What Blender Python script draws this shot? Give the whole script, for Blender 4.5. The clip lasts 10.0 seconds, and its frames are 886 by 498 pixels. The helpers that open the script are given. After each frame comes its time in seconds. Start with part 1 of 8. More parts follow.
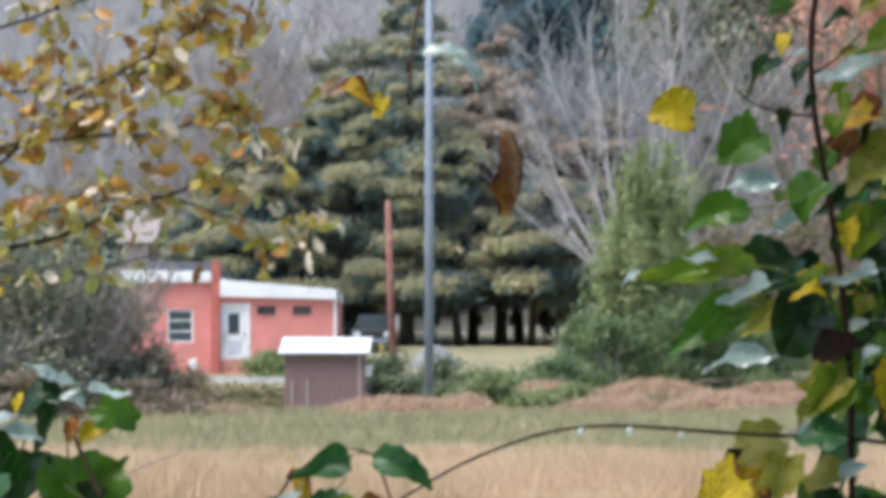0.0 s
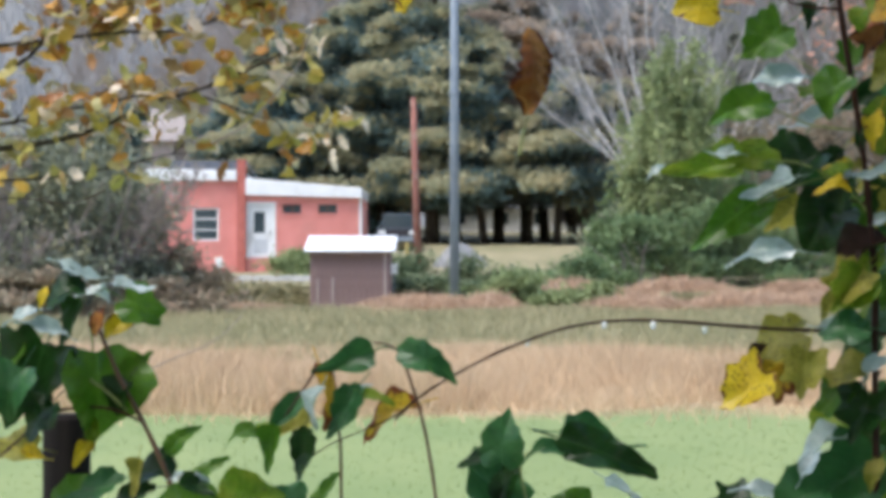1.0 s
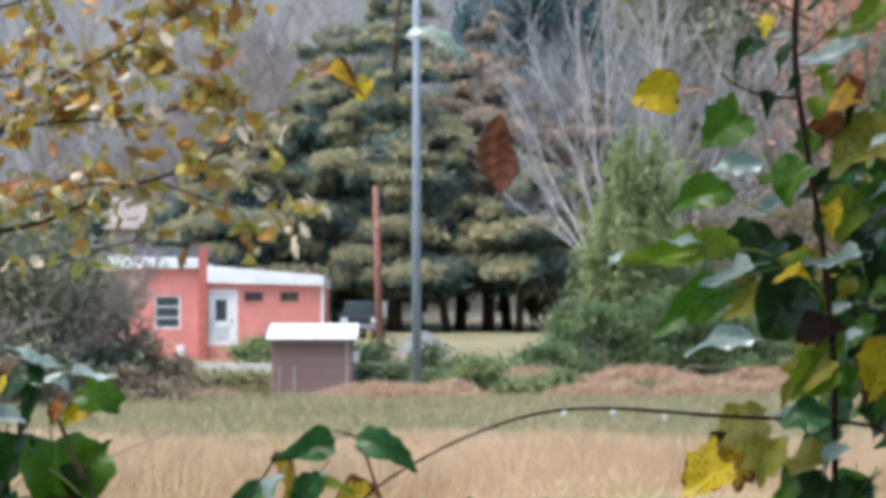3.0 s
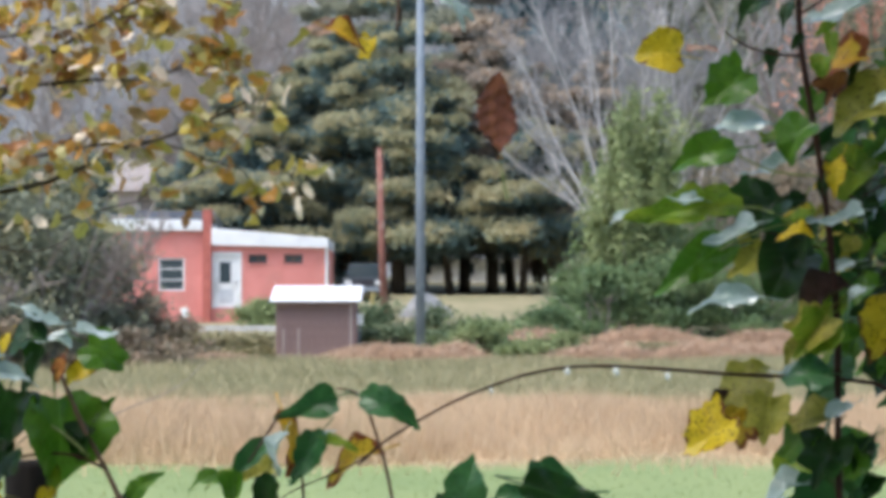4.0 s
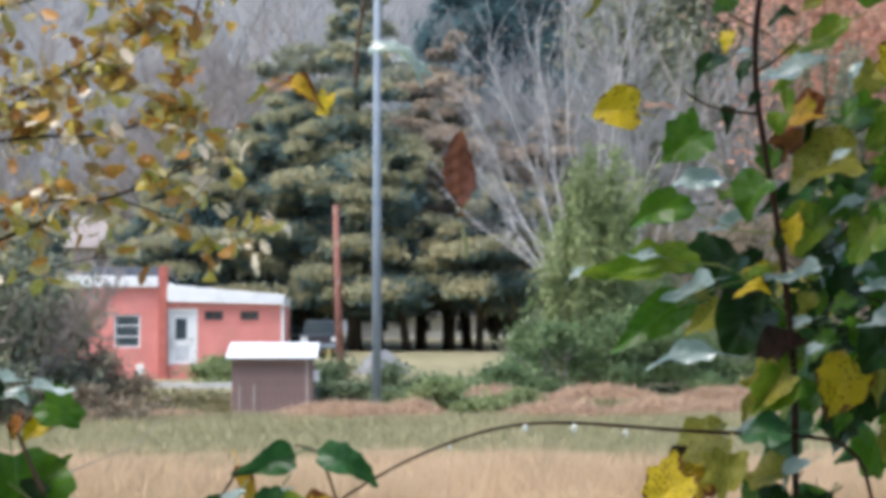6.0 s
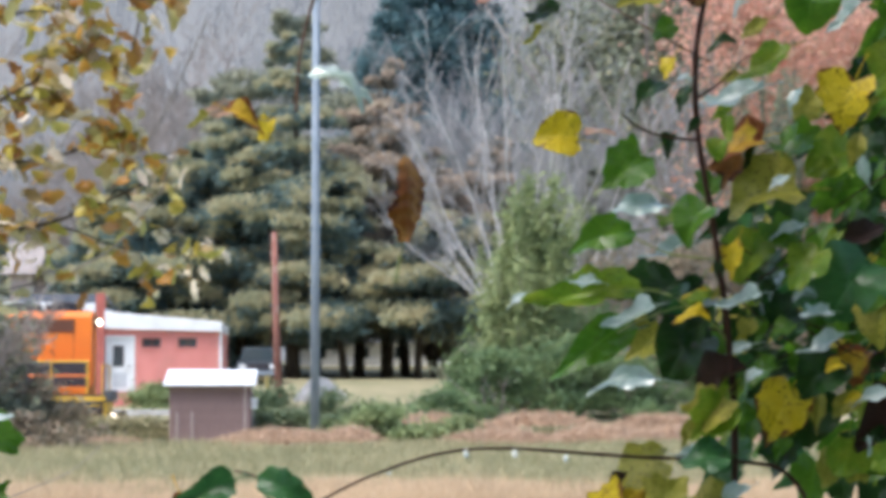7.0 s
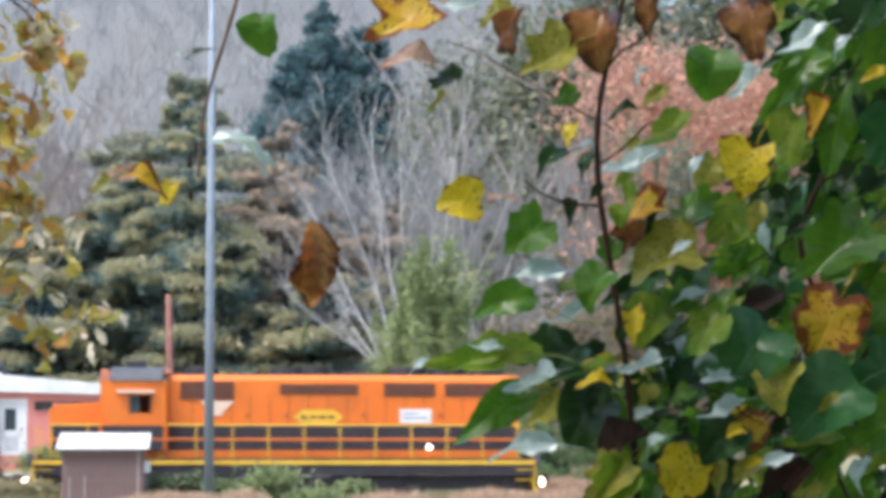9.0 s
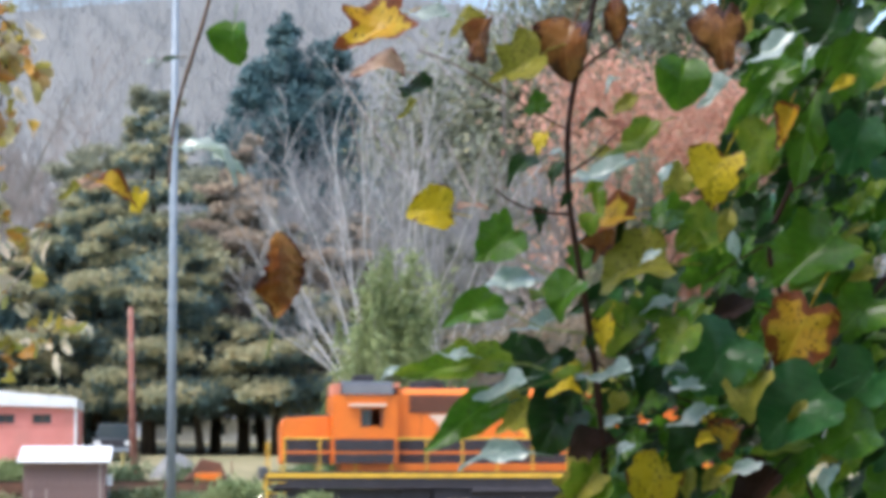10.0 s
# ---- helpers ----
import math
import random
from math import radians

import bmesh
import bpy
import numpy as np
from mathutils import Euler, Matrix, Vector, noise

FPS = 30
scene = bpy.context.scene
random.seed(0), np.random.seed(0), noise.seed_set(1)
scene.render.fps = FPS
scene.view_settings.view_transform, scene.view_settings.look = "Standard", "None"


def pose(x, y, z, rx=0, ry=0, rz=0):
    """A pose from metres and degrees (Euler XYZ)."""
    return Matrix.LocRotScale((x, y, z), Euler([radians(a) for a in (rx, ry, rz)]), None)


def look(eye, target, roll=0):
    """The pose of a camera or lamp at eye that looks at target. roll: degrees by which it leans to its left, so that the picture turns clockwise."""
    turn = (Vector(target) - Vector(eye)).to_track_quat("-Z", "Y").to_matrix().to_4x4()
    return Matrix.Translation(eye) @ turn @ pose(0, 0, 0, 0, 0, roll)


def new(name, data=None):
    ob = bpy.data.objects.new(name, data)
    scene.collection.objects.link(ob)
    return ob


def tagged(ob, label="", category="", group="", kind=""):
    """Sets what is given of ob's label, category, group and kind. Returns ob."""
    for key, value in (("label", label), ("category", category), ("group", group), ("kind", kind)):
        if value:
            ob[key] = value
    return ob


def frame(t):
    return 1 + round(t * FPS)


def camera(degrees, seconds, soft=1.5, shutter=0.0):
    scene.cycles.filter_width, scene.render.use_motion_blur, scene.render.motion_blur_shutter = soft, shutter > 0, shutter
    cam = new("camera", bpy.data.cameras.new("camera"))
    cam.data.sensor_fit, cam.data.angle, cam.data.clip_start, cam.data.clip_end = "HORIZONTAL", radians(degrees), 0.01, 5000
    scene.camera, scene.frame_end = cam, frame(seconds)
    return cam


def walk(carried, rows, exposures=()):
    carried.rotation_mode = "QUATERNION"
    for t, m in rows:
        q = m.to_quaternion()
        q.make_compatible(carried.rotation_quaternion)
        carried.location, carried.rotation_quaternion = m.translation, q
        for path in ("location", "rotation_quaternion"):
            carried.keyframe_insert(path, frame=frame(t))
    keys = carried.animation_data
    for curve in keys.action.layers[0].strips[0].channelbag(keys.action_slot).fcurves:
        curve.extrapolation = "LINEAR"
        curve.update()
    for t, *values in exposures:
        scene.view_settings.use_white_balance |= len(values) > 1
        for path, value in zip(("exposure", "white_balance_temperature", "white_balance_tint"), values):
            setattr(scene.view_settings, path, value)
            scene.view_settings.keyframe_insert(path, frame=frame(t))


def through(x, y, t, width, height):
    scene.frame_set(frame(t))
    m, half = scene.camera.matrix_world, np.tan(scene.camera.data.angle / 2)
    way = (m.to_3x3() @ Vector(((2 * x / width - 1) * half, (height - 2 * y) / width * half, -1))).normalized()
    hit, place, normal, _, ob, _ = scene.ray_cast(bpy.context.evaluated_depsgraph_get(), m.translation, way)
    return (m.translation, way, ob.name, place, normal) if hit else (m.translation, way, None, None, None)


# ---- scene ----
# Eye 1.6 m above a mown lawn, looking along +y over a field to a railway 87 m off.
cam = camera(20, 10.0, soft=4.8, shutter=0.4)
# seconds, sideways, height, tilt up, turn to the right (degrees)
PATH = [
    (0.0, -0.002, 1.616, 2.571, 0.174),
    (0.5, -0.001, 1.612, 0.728, -0.593),
    (0.7, 0.000, 1.610, 0.310, -0.500),
    (0.8, 0.000, 1.610, 0.160, -0.470),
    (1.0, 0.001, 1.609, 0.258, -0.406),
    (1.5, -0.001, 1.612, 0.754, -0.071),
    (2.0, 0.002, 1.612, 1.173, -0.122),
    (2.5, 0.002, 1.613, 2.223, 0.161),
    (2.7, 0.003, 1.612, 2.300, 0.303),
    (3.8, 0.006, 1.602, 1.663, 0.599),
    (4.0, 0.006, 1.601, 1.405, 0.367),
    (4.5, -0.001, 1.600, 1.173, -0.000),
    (5.0, 0.000, 1.599, 1.469, 0.296),
    (5.5, 0.007, 1.601, 2.023, 0.631),
    (5.7, 0.006, 1.601, 2.319, 0.979),
    (6.8, -0.003, 1.600, 3.196, 2.275),
    (7.0, -0.001, 1.598, 3.318, 2.771),
    (7.2, 0.000, 1.597, 3.740, 3.410),
    (7.5, 0.002, 1.596, 4.040, 4.317),
    (8.0, -0.006, 1.599, 4.788, 5.309),
    (8.5, -0.009, 1.603, 4.665, 5.129),
    (9.0, -0.015, 1.601, 4.762, 5.174),
    (9.5, -0.026, 1.599, 5.239, 5.593),
    (9.8, -0.028, 1.595, 5.420, 6.030),
    (10.0, -0.029, 1.592, 5.065, 6.034),
]
walk(cam, [(t, pose(x, 0, z, 90 + tilt, 0, -turn)) for t, x, z, tilt, turn in PATH],
     [(0, 1.22), (5.7, 1.22), (7.6, 1.44), (10, 1.41)])

# ---- light: overcast autumn day ----
world = bpy.data.worlds.new("overcast_sky")
scene.world = world
world.use_nodes = True
wn = world.node_tree
sky = wn.nodes.new("ShaderNodeTexSky")
sky.sky_type, sky.sun_disc = "NISHITA", False
sky.sun_elevation, sky.sun_rotation = radians(62), radians(233)
sky.air_density, sky.dust_density, sky.ozone_density = 1.0, 2.7, 1.5
background = wn.nodes["Background"]
background.inputs["Strength"].default_value = 0.15
wn.links.new(sky.outputs["Color"], background.inputs["Color"])
sun = new("sun", bpy.data.lights.new("sun", "SUN"))
sun.data.energy, sun.data.angle, sun.data.color = 1.3, radians(25), (1.0, 0.98, 0.95)
sun.matrix_world = look((-40, -30, 95), (0, 0, 0))


# ---- materials ----
def tree_of(name):
    m = bpy.data.materials.new(name)
    m.use_nodes = True
    nt = m.node_tree
    return m, nt, nt.nodes["Principled BSDF"]


def noise_node(nt, scale, detail=5, coord="Object", stretch=(1, 1, 1)):
    tc, mp, n = nt.nodes.new("ShaderNodeTexCoord"), nt.nodes.new("ShaderNodeMapping"), nt.nodes.new("ShaderNodeTexNoise")
    mp.inputs["Scale"].default_value = stretch
    n.inputs["Scale"].default_value, n.inputs["Detail"].default_value = scale, detail
    nt.links.new(tc.outputs[coord], mp.inputs["Vector"])
    nt.links.new(mp.outputs["Vector"], n.inputs["Vector"])
    return n


def ramp(nt, source, stops):
    r = nt.nodes.new("ShaderNodeValToRGB")
    while len(r.color_ramp.elements) < len(stops):
        r.color_ramp.elements.new(0.5)
    for e, (p, c) in zip(r.color_ramp.elements, stops):
        e.position, e.color = p, (*c, 1)
    nt.links.new(source, r.inputs["Fac"])
    return r


def blend(nt, fac, a, b, how="MIX"):
    m = nt.nodes.new("ShaderNodeMix")
    m.data_type, m.blend_type = "RGBA", how
    for value, slot in ((fac, m.inputs[0]), (a, m.inputs[6]), (b, m.inputs[7])):
        if isinstance(value, (int, float)):
            slot.default_value = value
        elif isinstance(value, tuple):
            slot.default_value = (*value, 1)
        else:
            nt.links.new(value, slot)
    return m.outputs[2]


def maths(nt, how, a, b=0.0):
    m = nt.nodes.new("ShaderNodeMath")
    m.operation = how
    for value, slot in ((a, m.inputs[0]), (b, m.inputs[1])):
        if isinstance(value, (int, float)):
            slot.default_value = value
        else:
            nt.links.new(value, slot)
    return m.outputs[0]


def bumped(nt, bsdf, source, strength, distance):
    b = nt.nodes.new("ShaderNodeBump")
    b.inputs["Strength"].default_value, b.inputs["Distance"].default_value = strength, distance
    nt.links.new(source, b.inputs["Height"])
    nt.links.new(b.outputs["Normal"], bsdf.inputs["Normal"])


def surface(name, dark, light, rough=0.7, scale=3.0, fine=40.0, metal=0.0, bump=0.3, dirt=None, stretch=(1, 1, 1), depth=0.01):
    """A worn surface: broad mottling, fine grain and, where given, patches of dirt."""
    m, nt, bsdf = tree_of(name)
    broad, grain = noise_node(nt, scale, 4, stretch=stretch), noise_node(nt, fine, 3, stretch=stretch)
    col = ramp(nt, broad.outputs["Fac"], [(0.3, dark), (0.7, light)]).outputs["Color"]
    col = blend(nt, 0.25, col, ramp(nt, grain.outputs["Fac"], [(0.3, tuple(0.5 * c for c in dark)), (0.7, light)]).outputs["Color"])
    if dirt:
        d = noise_node(nt, scale * 0.7, 6)
        col = blend(nt, ramp(nt, d.outputs["Fac"], [(0.52, (0, 0, 0)), (0.68, (0.7, 0.7, 0.7))]).outputs["Color"], col, dirt)
    nt.links.new(col, bsdf.inputs["Base Color"])
    bsdf.inputs["Roughness"].default_value, bsdf.inputs["Metallic"].default_value = rough, metal
    bumped(nt, bsdf, grain.outputs["Fac"], bump, depth)
    return m


def foliage(name, colours, through=0.25, rough=0.6, vary=0.6, lift=0.0):
    """Leaves or needles joined in one mesh; each island takes its own colour."""
    m, nt, bsdf = tree_of(name)
    geo = nt.nodes.new("ShaderNodeNewGeometry")
    stops = [(i / max(1, len(colours) - 1), c) for i, c in enumerate(colours)]
    broad = noise_node(nt, 0.5, 3, stretch=(0.6, 0.6, 2.2))
    mixed = maths(nt, "ADD", maths(nt, "MULTIPLY", geo.outputs["Random Per Island"], vary), maths(nt, "MULTIPLY", maths(nt, "SUBTRACT", broad.outputs["Fac"], 0.25 - lift), 1.5 - vary))
    col = ramp(nt, mixed, stops).outputs["Color"]
    nt.links.new(col, bsdf.inputs["Base Color"])
    bsdf.inputs["Roughness"].default_value = rough
    bsdf.inputs["Specular IOR Level"].default_value = 0.3
    tr, mix = nt.nodes.new("ShaderNodeBsdfTranslucent"), nt.nodes.new("ShaderNodeMixShader")
    nt.links.new(col, tr.inputs["Color"])
    mix.inputs["Fac"].default_value = through
    nt.links.new(bsdf.outputs[0], mix.inputs[1])
    nt.links.new(tr.outputs[0], mix.inputs[2])
    nt.links.new(mix.outputs[0], nt.nodes["Material Output"].inputs["Surface"])
    return m


def leaf_material(name, blade, second, margin, margin_at, spots=0.0, rough=0.35, through=0.3, coat=0.0):
    """A broad leaf: blotched blade, pale veins, a dying margin and dark specks."""
    m, nt, bsdf = tree_of(name)
    tc, sep, info = nt.nodes.new("ShaderNodeTexCoord"), nt.nodes.new("ShaderNodeSeparateXYZ"), nt.nodes.new("ShaderNodeObjectInfo")
    shift = nt.nodes.new("ShaderNodeVectorMath")
    shift.operation = "ADD"
    comb = nt.nodes.new("ShaderNodeCombineXYZ")
    for i in range(3):
        nt.links.new(maths(nt, "MULTIPLY", info.outputs["Random"], 37.0 + 11 * i), comb.inputs[i])
    nt.links.new(tc.outputs["Object"], shift.inputs[0])
    nt.links.new(comb.outputs[0], shift.inputs[1])
    nt.links.new(tc.outputs["Object"], sep.inputs[0])

    def blotch(scale, detail):
        n = nt.nodes.new("ShaderNodeTexNoise")
        n.inputs["Scale"].default_value, n.inputs["Detail"].default_value = scale, detail
        nt.links.new(shift.outputs[0], n.inputs["Vector"])
        return n.outputs["Fac"]
    col = ramp(nt, blotch(2.2, 4), [(0.4, blade), (0.62, second)]).outputs["Color"]
    col = blend(nt, maths(nt, "MULTIPLY", blotch(18, 3), 0.5), col, tuple(0.6 * c for c in blade))
    side = maths(nt, "ABSOLUTE", sep.outputs["Y"])
    rib = maths(nt, "LESS_THAN", side, 0.012)
    saw = maths(nt, "FRACT", maths(nt, "MULTIPLY", maths(nt, "SUBTRACT", sep.outputs["X"], maths(nt, "MULTIPLY", side, 0.75)), 7.0))
    vein = maths(nt, "LESS_THAN", saw, 0.09)
    veins = maths(nt, "MULTIPLY", maths(nt, "MAXIMUM", rib, maths(nt, "MULTIPLY", vein, 0.5)), 0.4)
    col = blend(nt, veins, col, tuple(min(1, 1.35 * c + 0.012) for c in second))
    edge = nt.nodes.new("ShaderNodeAttribute")
    edge.attribute_name = "edge"
    worn = maths(nt, "ADD", edge.outputs["Fac"], maths(nt, "MULTIPLY", maths(nt, "SUBTRACT", blotch(4, 5), 0.5), 1.6))
    col = blend(nt, ramp(nt, worn, [(margin_at, (0, 0, 0)), (min(1, margin_at + 0.14), (1, 1, 1))]).outputs["Color"], col, margin)
    if spots:
        vor = nt.nodes.new("ShaderNodeTexVoronoi")
        vor.inputs["Scale"].default_value = 15
        nt.links.new(shift.outputs[0], vor.inputs["Vector"])
        fleck = maths(nt, "MULTIPLY", maths(nt, "LESS_THAN", vor.outputs["Distance"], 0.30), maths(nt, "GREATER_THAN", blotch(3, 2), 0.44))
        col = blend(nt, maths(nt, "MULTIPLY", fleck, spots), col, (0.05, 0.025, 0.01))
    nt.links.new(col, bsdf.inputs["Base Color"])
    bsdf.inputs["Roughness"].default_value = rough
    bsdf.inputs["Specular IOR Level"].default_value = 0.24
    bsdf.inputs["Coat Weight"].default_value, bsdf.inputs["Coat Roughness"].default_value = coat, 0.18
    bumped(nt, bsdf, maths(nt, "ADD", maths(nt, "MULTIPLY", veins, -0.8), blotch(7, 4)), 0.9, 0.006)
    tr, mix = nt.nodes.new("ShaderNodeBsdfTranslucent"), nt.nodes.new("ShaderNodeMixShader")
    nt.links.new(col, tr.inputs["Color"])
    mix.inputs["Fac"].default_value = through
    nt.links.new(bsdf.outputs[0], mix.inputs[1])
    nt.links.new(tr.outputs[0], mix.inputs[2])
    nt.links.new(mix.outputs[0], nt.nodes["Material Output"].inputs["Surface"])
    return m


def plain(name, colour, rough=0.5, metal=0.0):
    return surface(name, tuple(0.85 * c for c in colour), colour, rough, 4.0, 60.0, metal, 0.1)


def glowing(name, colour, strength):
    m, nt, bsdf = tree_of(name)
    bsdf.inputs["Base Color"].default_value = (*colour, 1)
    bsdf.inputs["Emission Color"].default_value = (*colour, 1)
    bsdf.inputs["Emission Strength"].default_value = strength
    return m


def clear_glass(name):
    m, nt, bsdf = tree_of(name)
    bsdf.inputs["Base Color"].default_value = (0.05, 0.07, 0.08, 1)
    bsdf.inputs["Roughness"].default_value = 0.05
    return m


def ground_material():
    """Mown lawn, dry field, gravel bed, rough lawn behind the line, grey wooded slope: told apart by where they lie."""
    m, nt, bsdf = tree_of("ground_cover")
    geo, sep = nt.nodes.new("ShaderNodeNewGeometry"), nt.nodes.new("ShaderNodeSeparateXYZ")
    nt.links.new(geo.outputs["Position"], sep.inputs[0])
    wob = noise_node(nt, 0.35, 4)
    y = maths(nt, "ADD", sep.outputs["Y"], maths(nt, "MULTIPLY", maths(nt, "SUBTRACT", wob.outputs["Fac"], 0.5), 5.0))
    fine, broad = noise_node(nt, 6, 6), noise_node(nt, 0.6, 5, stretch=(1, 0.3, 1))

    def mixed(a, b):
        c = ramp(nt, broad.outputs["Fac"], [(0.35, a), (0.65, b)]).outputs["Color"]
        return blend(nt, maths(nt, "MULTIPLY", fine.outputs["Fac"], 0.3), c, tuple(0.45 * v for v in a))

    def step(at, wide):
        return ramp(nt, maths(nt, "DIVIDE", maths(nt, "SUBTRACT", y, at), wide), [(0.0, (0, 0, 0)), (1.0, (1, 1, 1))]).outputs["Color"]
    col = mixed((0.155, 0.215, 0.068), (0.215, 0.265, 0.095))
    col = blend(nt, step(25.5, 2), col, mixed((0.30, 0.21, 0.11), (0.42, 0.30, 0.17)))
    col = blend(nt, step(38, 7), col, mixed((0.23, 0.225, 0.12), (0.33, 0.29, 0.165)))
    col = blend(nt, step(85.2, 0.5), col, mixed((0.22, 0.21, 0.20), (0.34, 0.33, 0.31)))
    col = blend(nt, step(89.5, 0.8), col, mixed((0.20, 0.19, 0.10), (0.29, 0.255, 0.15)))
    # the far slope's flat grey stands in for distance haze
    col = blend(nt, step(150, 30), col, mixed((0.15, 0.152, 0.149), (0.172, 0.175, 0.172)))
    nt.links.new(col, bsdf.inputs["Base Color"])
    bsdf.inputs["Roughness"].default_value = 0.9
    bumped(nt, bsdf, fine.outputs["Fac"], 0.12, 0.02)
    return m


GROUND = ground_material()
BARK = surface("dark_bark", (0.03, 0.022, 0.016), (0.09, 0.07, 0.05), 0.9, 2, 30, bump=0.8, stretch=(3, 3, 0.6), depth=0.04)
PALE_BARK = surface("pale_grey_bark", (0.38, 0.37, 0.36), (0.60, 0.59, 0.58), 0.85, 2, 20, bump=0.6, depth=0.02)
TWIG_GREY = surface("grey_twig_bark", (0.20, 0.17, 0.16), (0.32, 0.28, 0.26), 0.9, 2, 20)
WOOD_GREY = surface("blue_grey_wet_bark", (0.20, 0.205, 0.215), (0.33, 0.33, 0.34), 0.9, 2, 20)
TWIG = surface("wet_twig_bark", (0.018, 0.007, 0.006), (0.05, 0.018, 0.012), 0.45, 30, 300, bump=0.6, depth=0.0008)
TWIG_TAN = surface("brown_twig_bark", (0.075, 0.034, 0.018), (0.14, 0.07, 0.038), 0.6, 30, 300, bump=0.5, depth=0.0008)
PETIOLE = surface("green_petiole", (0.14, 0.17, 0.05), (0.24, 0.27, 0.09), 0.5, 40, 300)
# PINE greens are lifted to stand in for haze before the trees.
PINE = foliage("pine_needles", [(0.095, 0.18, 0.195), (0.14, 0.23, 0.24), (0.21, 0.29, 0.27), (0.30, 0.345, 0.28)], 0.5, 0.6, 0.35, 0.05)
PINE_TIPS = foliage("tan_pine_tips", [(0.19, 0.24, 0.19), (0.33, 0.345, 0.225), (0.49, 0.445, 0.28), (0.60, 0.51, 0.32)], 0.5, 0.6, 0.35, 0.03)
SPRUCE = foliage("spruce_needles", [(0.05, 0.11, 0.13), (0.075, 0.15, 0.165), (0.11, 0.19, 0.20)], 0.1)
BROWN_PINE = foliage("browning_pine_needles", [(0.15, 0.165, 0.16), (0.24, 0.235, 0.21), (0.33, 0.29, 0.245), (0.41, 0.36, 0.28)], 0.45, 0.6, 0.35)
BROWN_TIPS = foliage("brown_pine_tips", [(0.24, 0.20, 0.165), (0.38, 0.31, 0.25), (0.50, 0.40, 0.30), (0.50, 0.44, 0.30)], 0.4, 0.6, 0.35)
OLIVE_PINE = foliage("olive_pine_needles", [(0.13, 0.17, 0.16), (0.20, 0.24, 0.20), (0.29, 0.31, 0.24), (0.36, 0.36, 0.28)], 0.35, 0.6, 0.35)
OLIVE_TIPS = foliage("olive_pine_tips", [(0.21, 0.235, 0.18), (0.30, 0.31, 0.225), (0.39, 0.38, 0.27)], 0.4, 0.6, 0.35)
BUSH_GREEN = foliage("feathery_green_leaves", [(0.12, 0.18, 0.08), (0.21, 0.27, 0.12), (0.31, 0.36, 0.17), (0.42, 0.44, 0.21)], 0.35, 0.6, 0.4)
THICKET = foliage("dark_thicket_leaves", [(0.075, 0.13, 0.07), (0.125, 0.20, 0.095), (0.20, 0.28, 0.125), (0.29, 0.34, 0.17)], 0.35, 0.6, 0.4)
BUSH_DARK = foliage("dark_hedge_leaves", [(0.06, 0.10, 0.06), (0.10, 0.15, 0.08), (0.17, 0.21, 0.11), (0.24, 0.24, 0.13)], 0.2)
BUSH_GREY = foliage("grey_brush_leaves", [(0.10, 0.12, 0.10), (0.17, 0.195, 0.145), (0.25, 0.27, 0.185), (0.36, 0.32, 0.17)], 0.25)
BUSH_RUST = foliage("rusty_brush_leaves", [(0.14, 0.14, 0.10), (0.22, 0.20, 0.14), (0.34, 0.25, 0.18), (0.27, 0.28, 0.17)], 0.25, 0.6, 0.4)
MAPLE_RED = foliage("red_maple_leaves", [(0.26, 0.25, 0.17), (0.46, 0.29, 0.20), (0.66, 0.36, 0.28), (0.60, 0.42, 0.31), (0.36, 0.34, 0.22)], 0.5, 0.6, 0.5)
# The last, palest stop paints in wet highlights on some leaves.
YELLOW_TREE = foliage("autumn_yellow_leaves", [(0.20, 0.21, 0.05), (0.34, 0.31, 0.07), (0.52, 0.39, 0.09), (0.54, 0.28, 0.06), (0.30, 0.13, 0.05), (0.42, 0.33, 0.16), (0.40, 0.38, 0.10), (0.66, 0.56, 0.46)], 0.4, 0.28, 1.0)
# Pale neutral grey carries the haze over the hill as colour.
HAZY_WOODS = foliage("haze_toned_hill_woods", [(0.285, 0.288, 0.283), (0.315, 0.32, 0.316), (0.345, 0.35, 0.348)], 0.5, 0.9, 0.5)
DRY_GRASS = foliage("dry_grass_blades", [(0.46, 0.335, 0.21), (0.56, 0.42, 0.27), (0.63, 0.485, 0.32), (0.68, 0.53, 0.36)], 0.4, 0.8, 0.35)
PINK_GRASS = foliage("reddish_dry_grass", [(0.36, 0.25, 0.17), (0.50, 0.355, 0.245), (0.62, 0.46, 0.33)], 0.3)
OLIVE_GRASS = foliage("olive_grass_blades", [(0.17, 0.185, 0.095), (0.25, 0.245, 0.135), (0.35, 0.315, 0.185), (0.43, 0.36, 0.23)], 0.3)
GREEN_GRASS = foliage("mown_grass_blades", [(0.16, 0.22, 0.07), (0.19, 0.25, 0.085), (0.22, 0.265, 0.10)], 0.6)
RED_PAINT = surface("salmon_red_painted_block", (0.58, 0.19, 0.165), (0.70, 0.27, 0.24), 0.8, 1.2, 25, bump=0.4, dirt=(0.50, 0.20, 0.17))
WHITE_PAINT = surface("white_paint", (0.70, 0.72, 0.74), (0.82, 0.83, 0.84), 0.5, 2, 40, dirt=(0.5, 0.5, 0.48))
TIN_ROOF = surface("white_tin_roof", (0.70, 0.72, 0.75), (0.84, 0.85, 0.87), 0.4, 2, 40, dirt=(0.6, 0.6, 0.6))
DARK_ROOF = surface("dark_felt_roof", (0.06, 0.07, 0.09), (0.12, 0.13, 0.15), 0.8)
SHED_BOARD = surface("brown_weathered_boards", (0.17, 0.11, 0.105), (0.27, 0.18, 0.17), 0.8, 3, 40, bump=0.5, stretch=(6, 6, 0.7), dirt=(0.10, 0.06, 0.05))
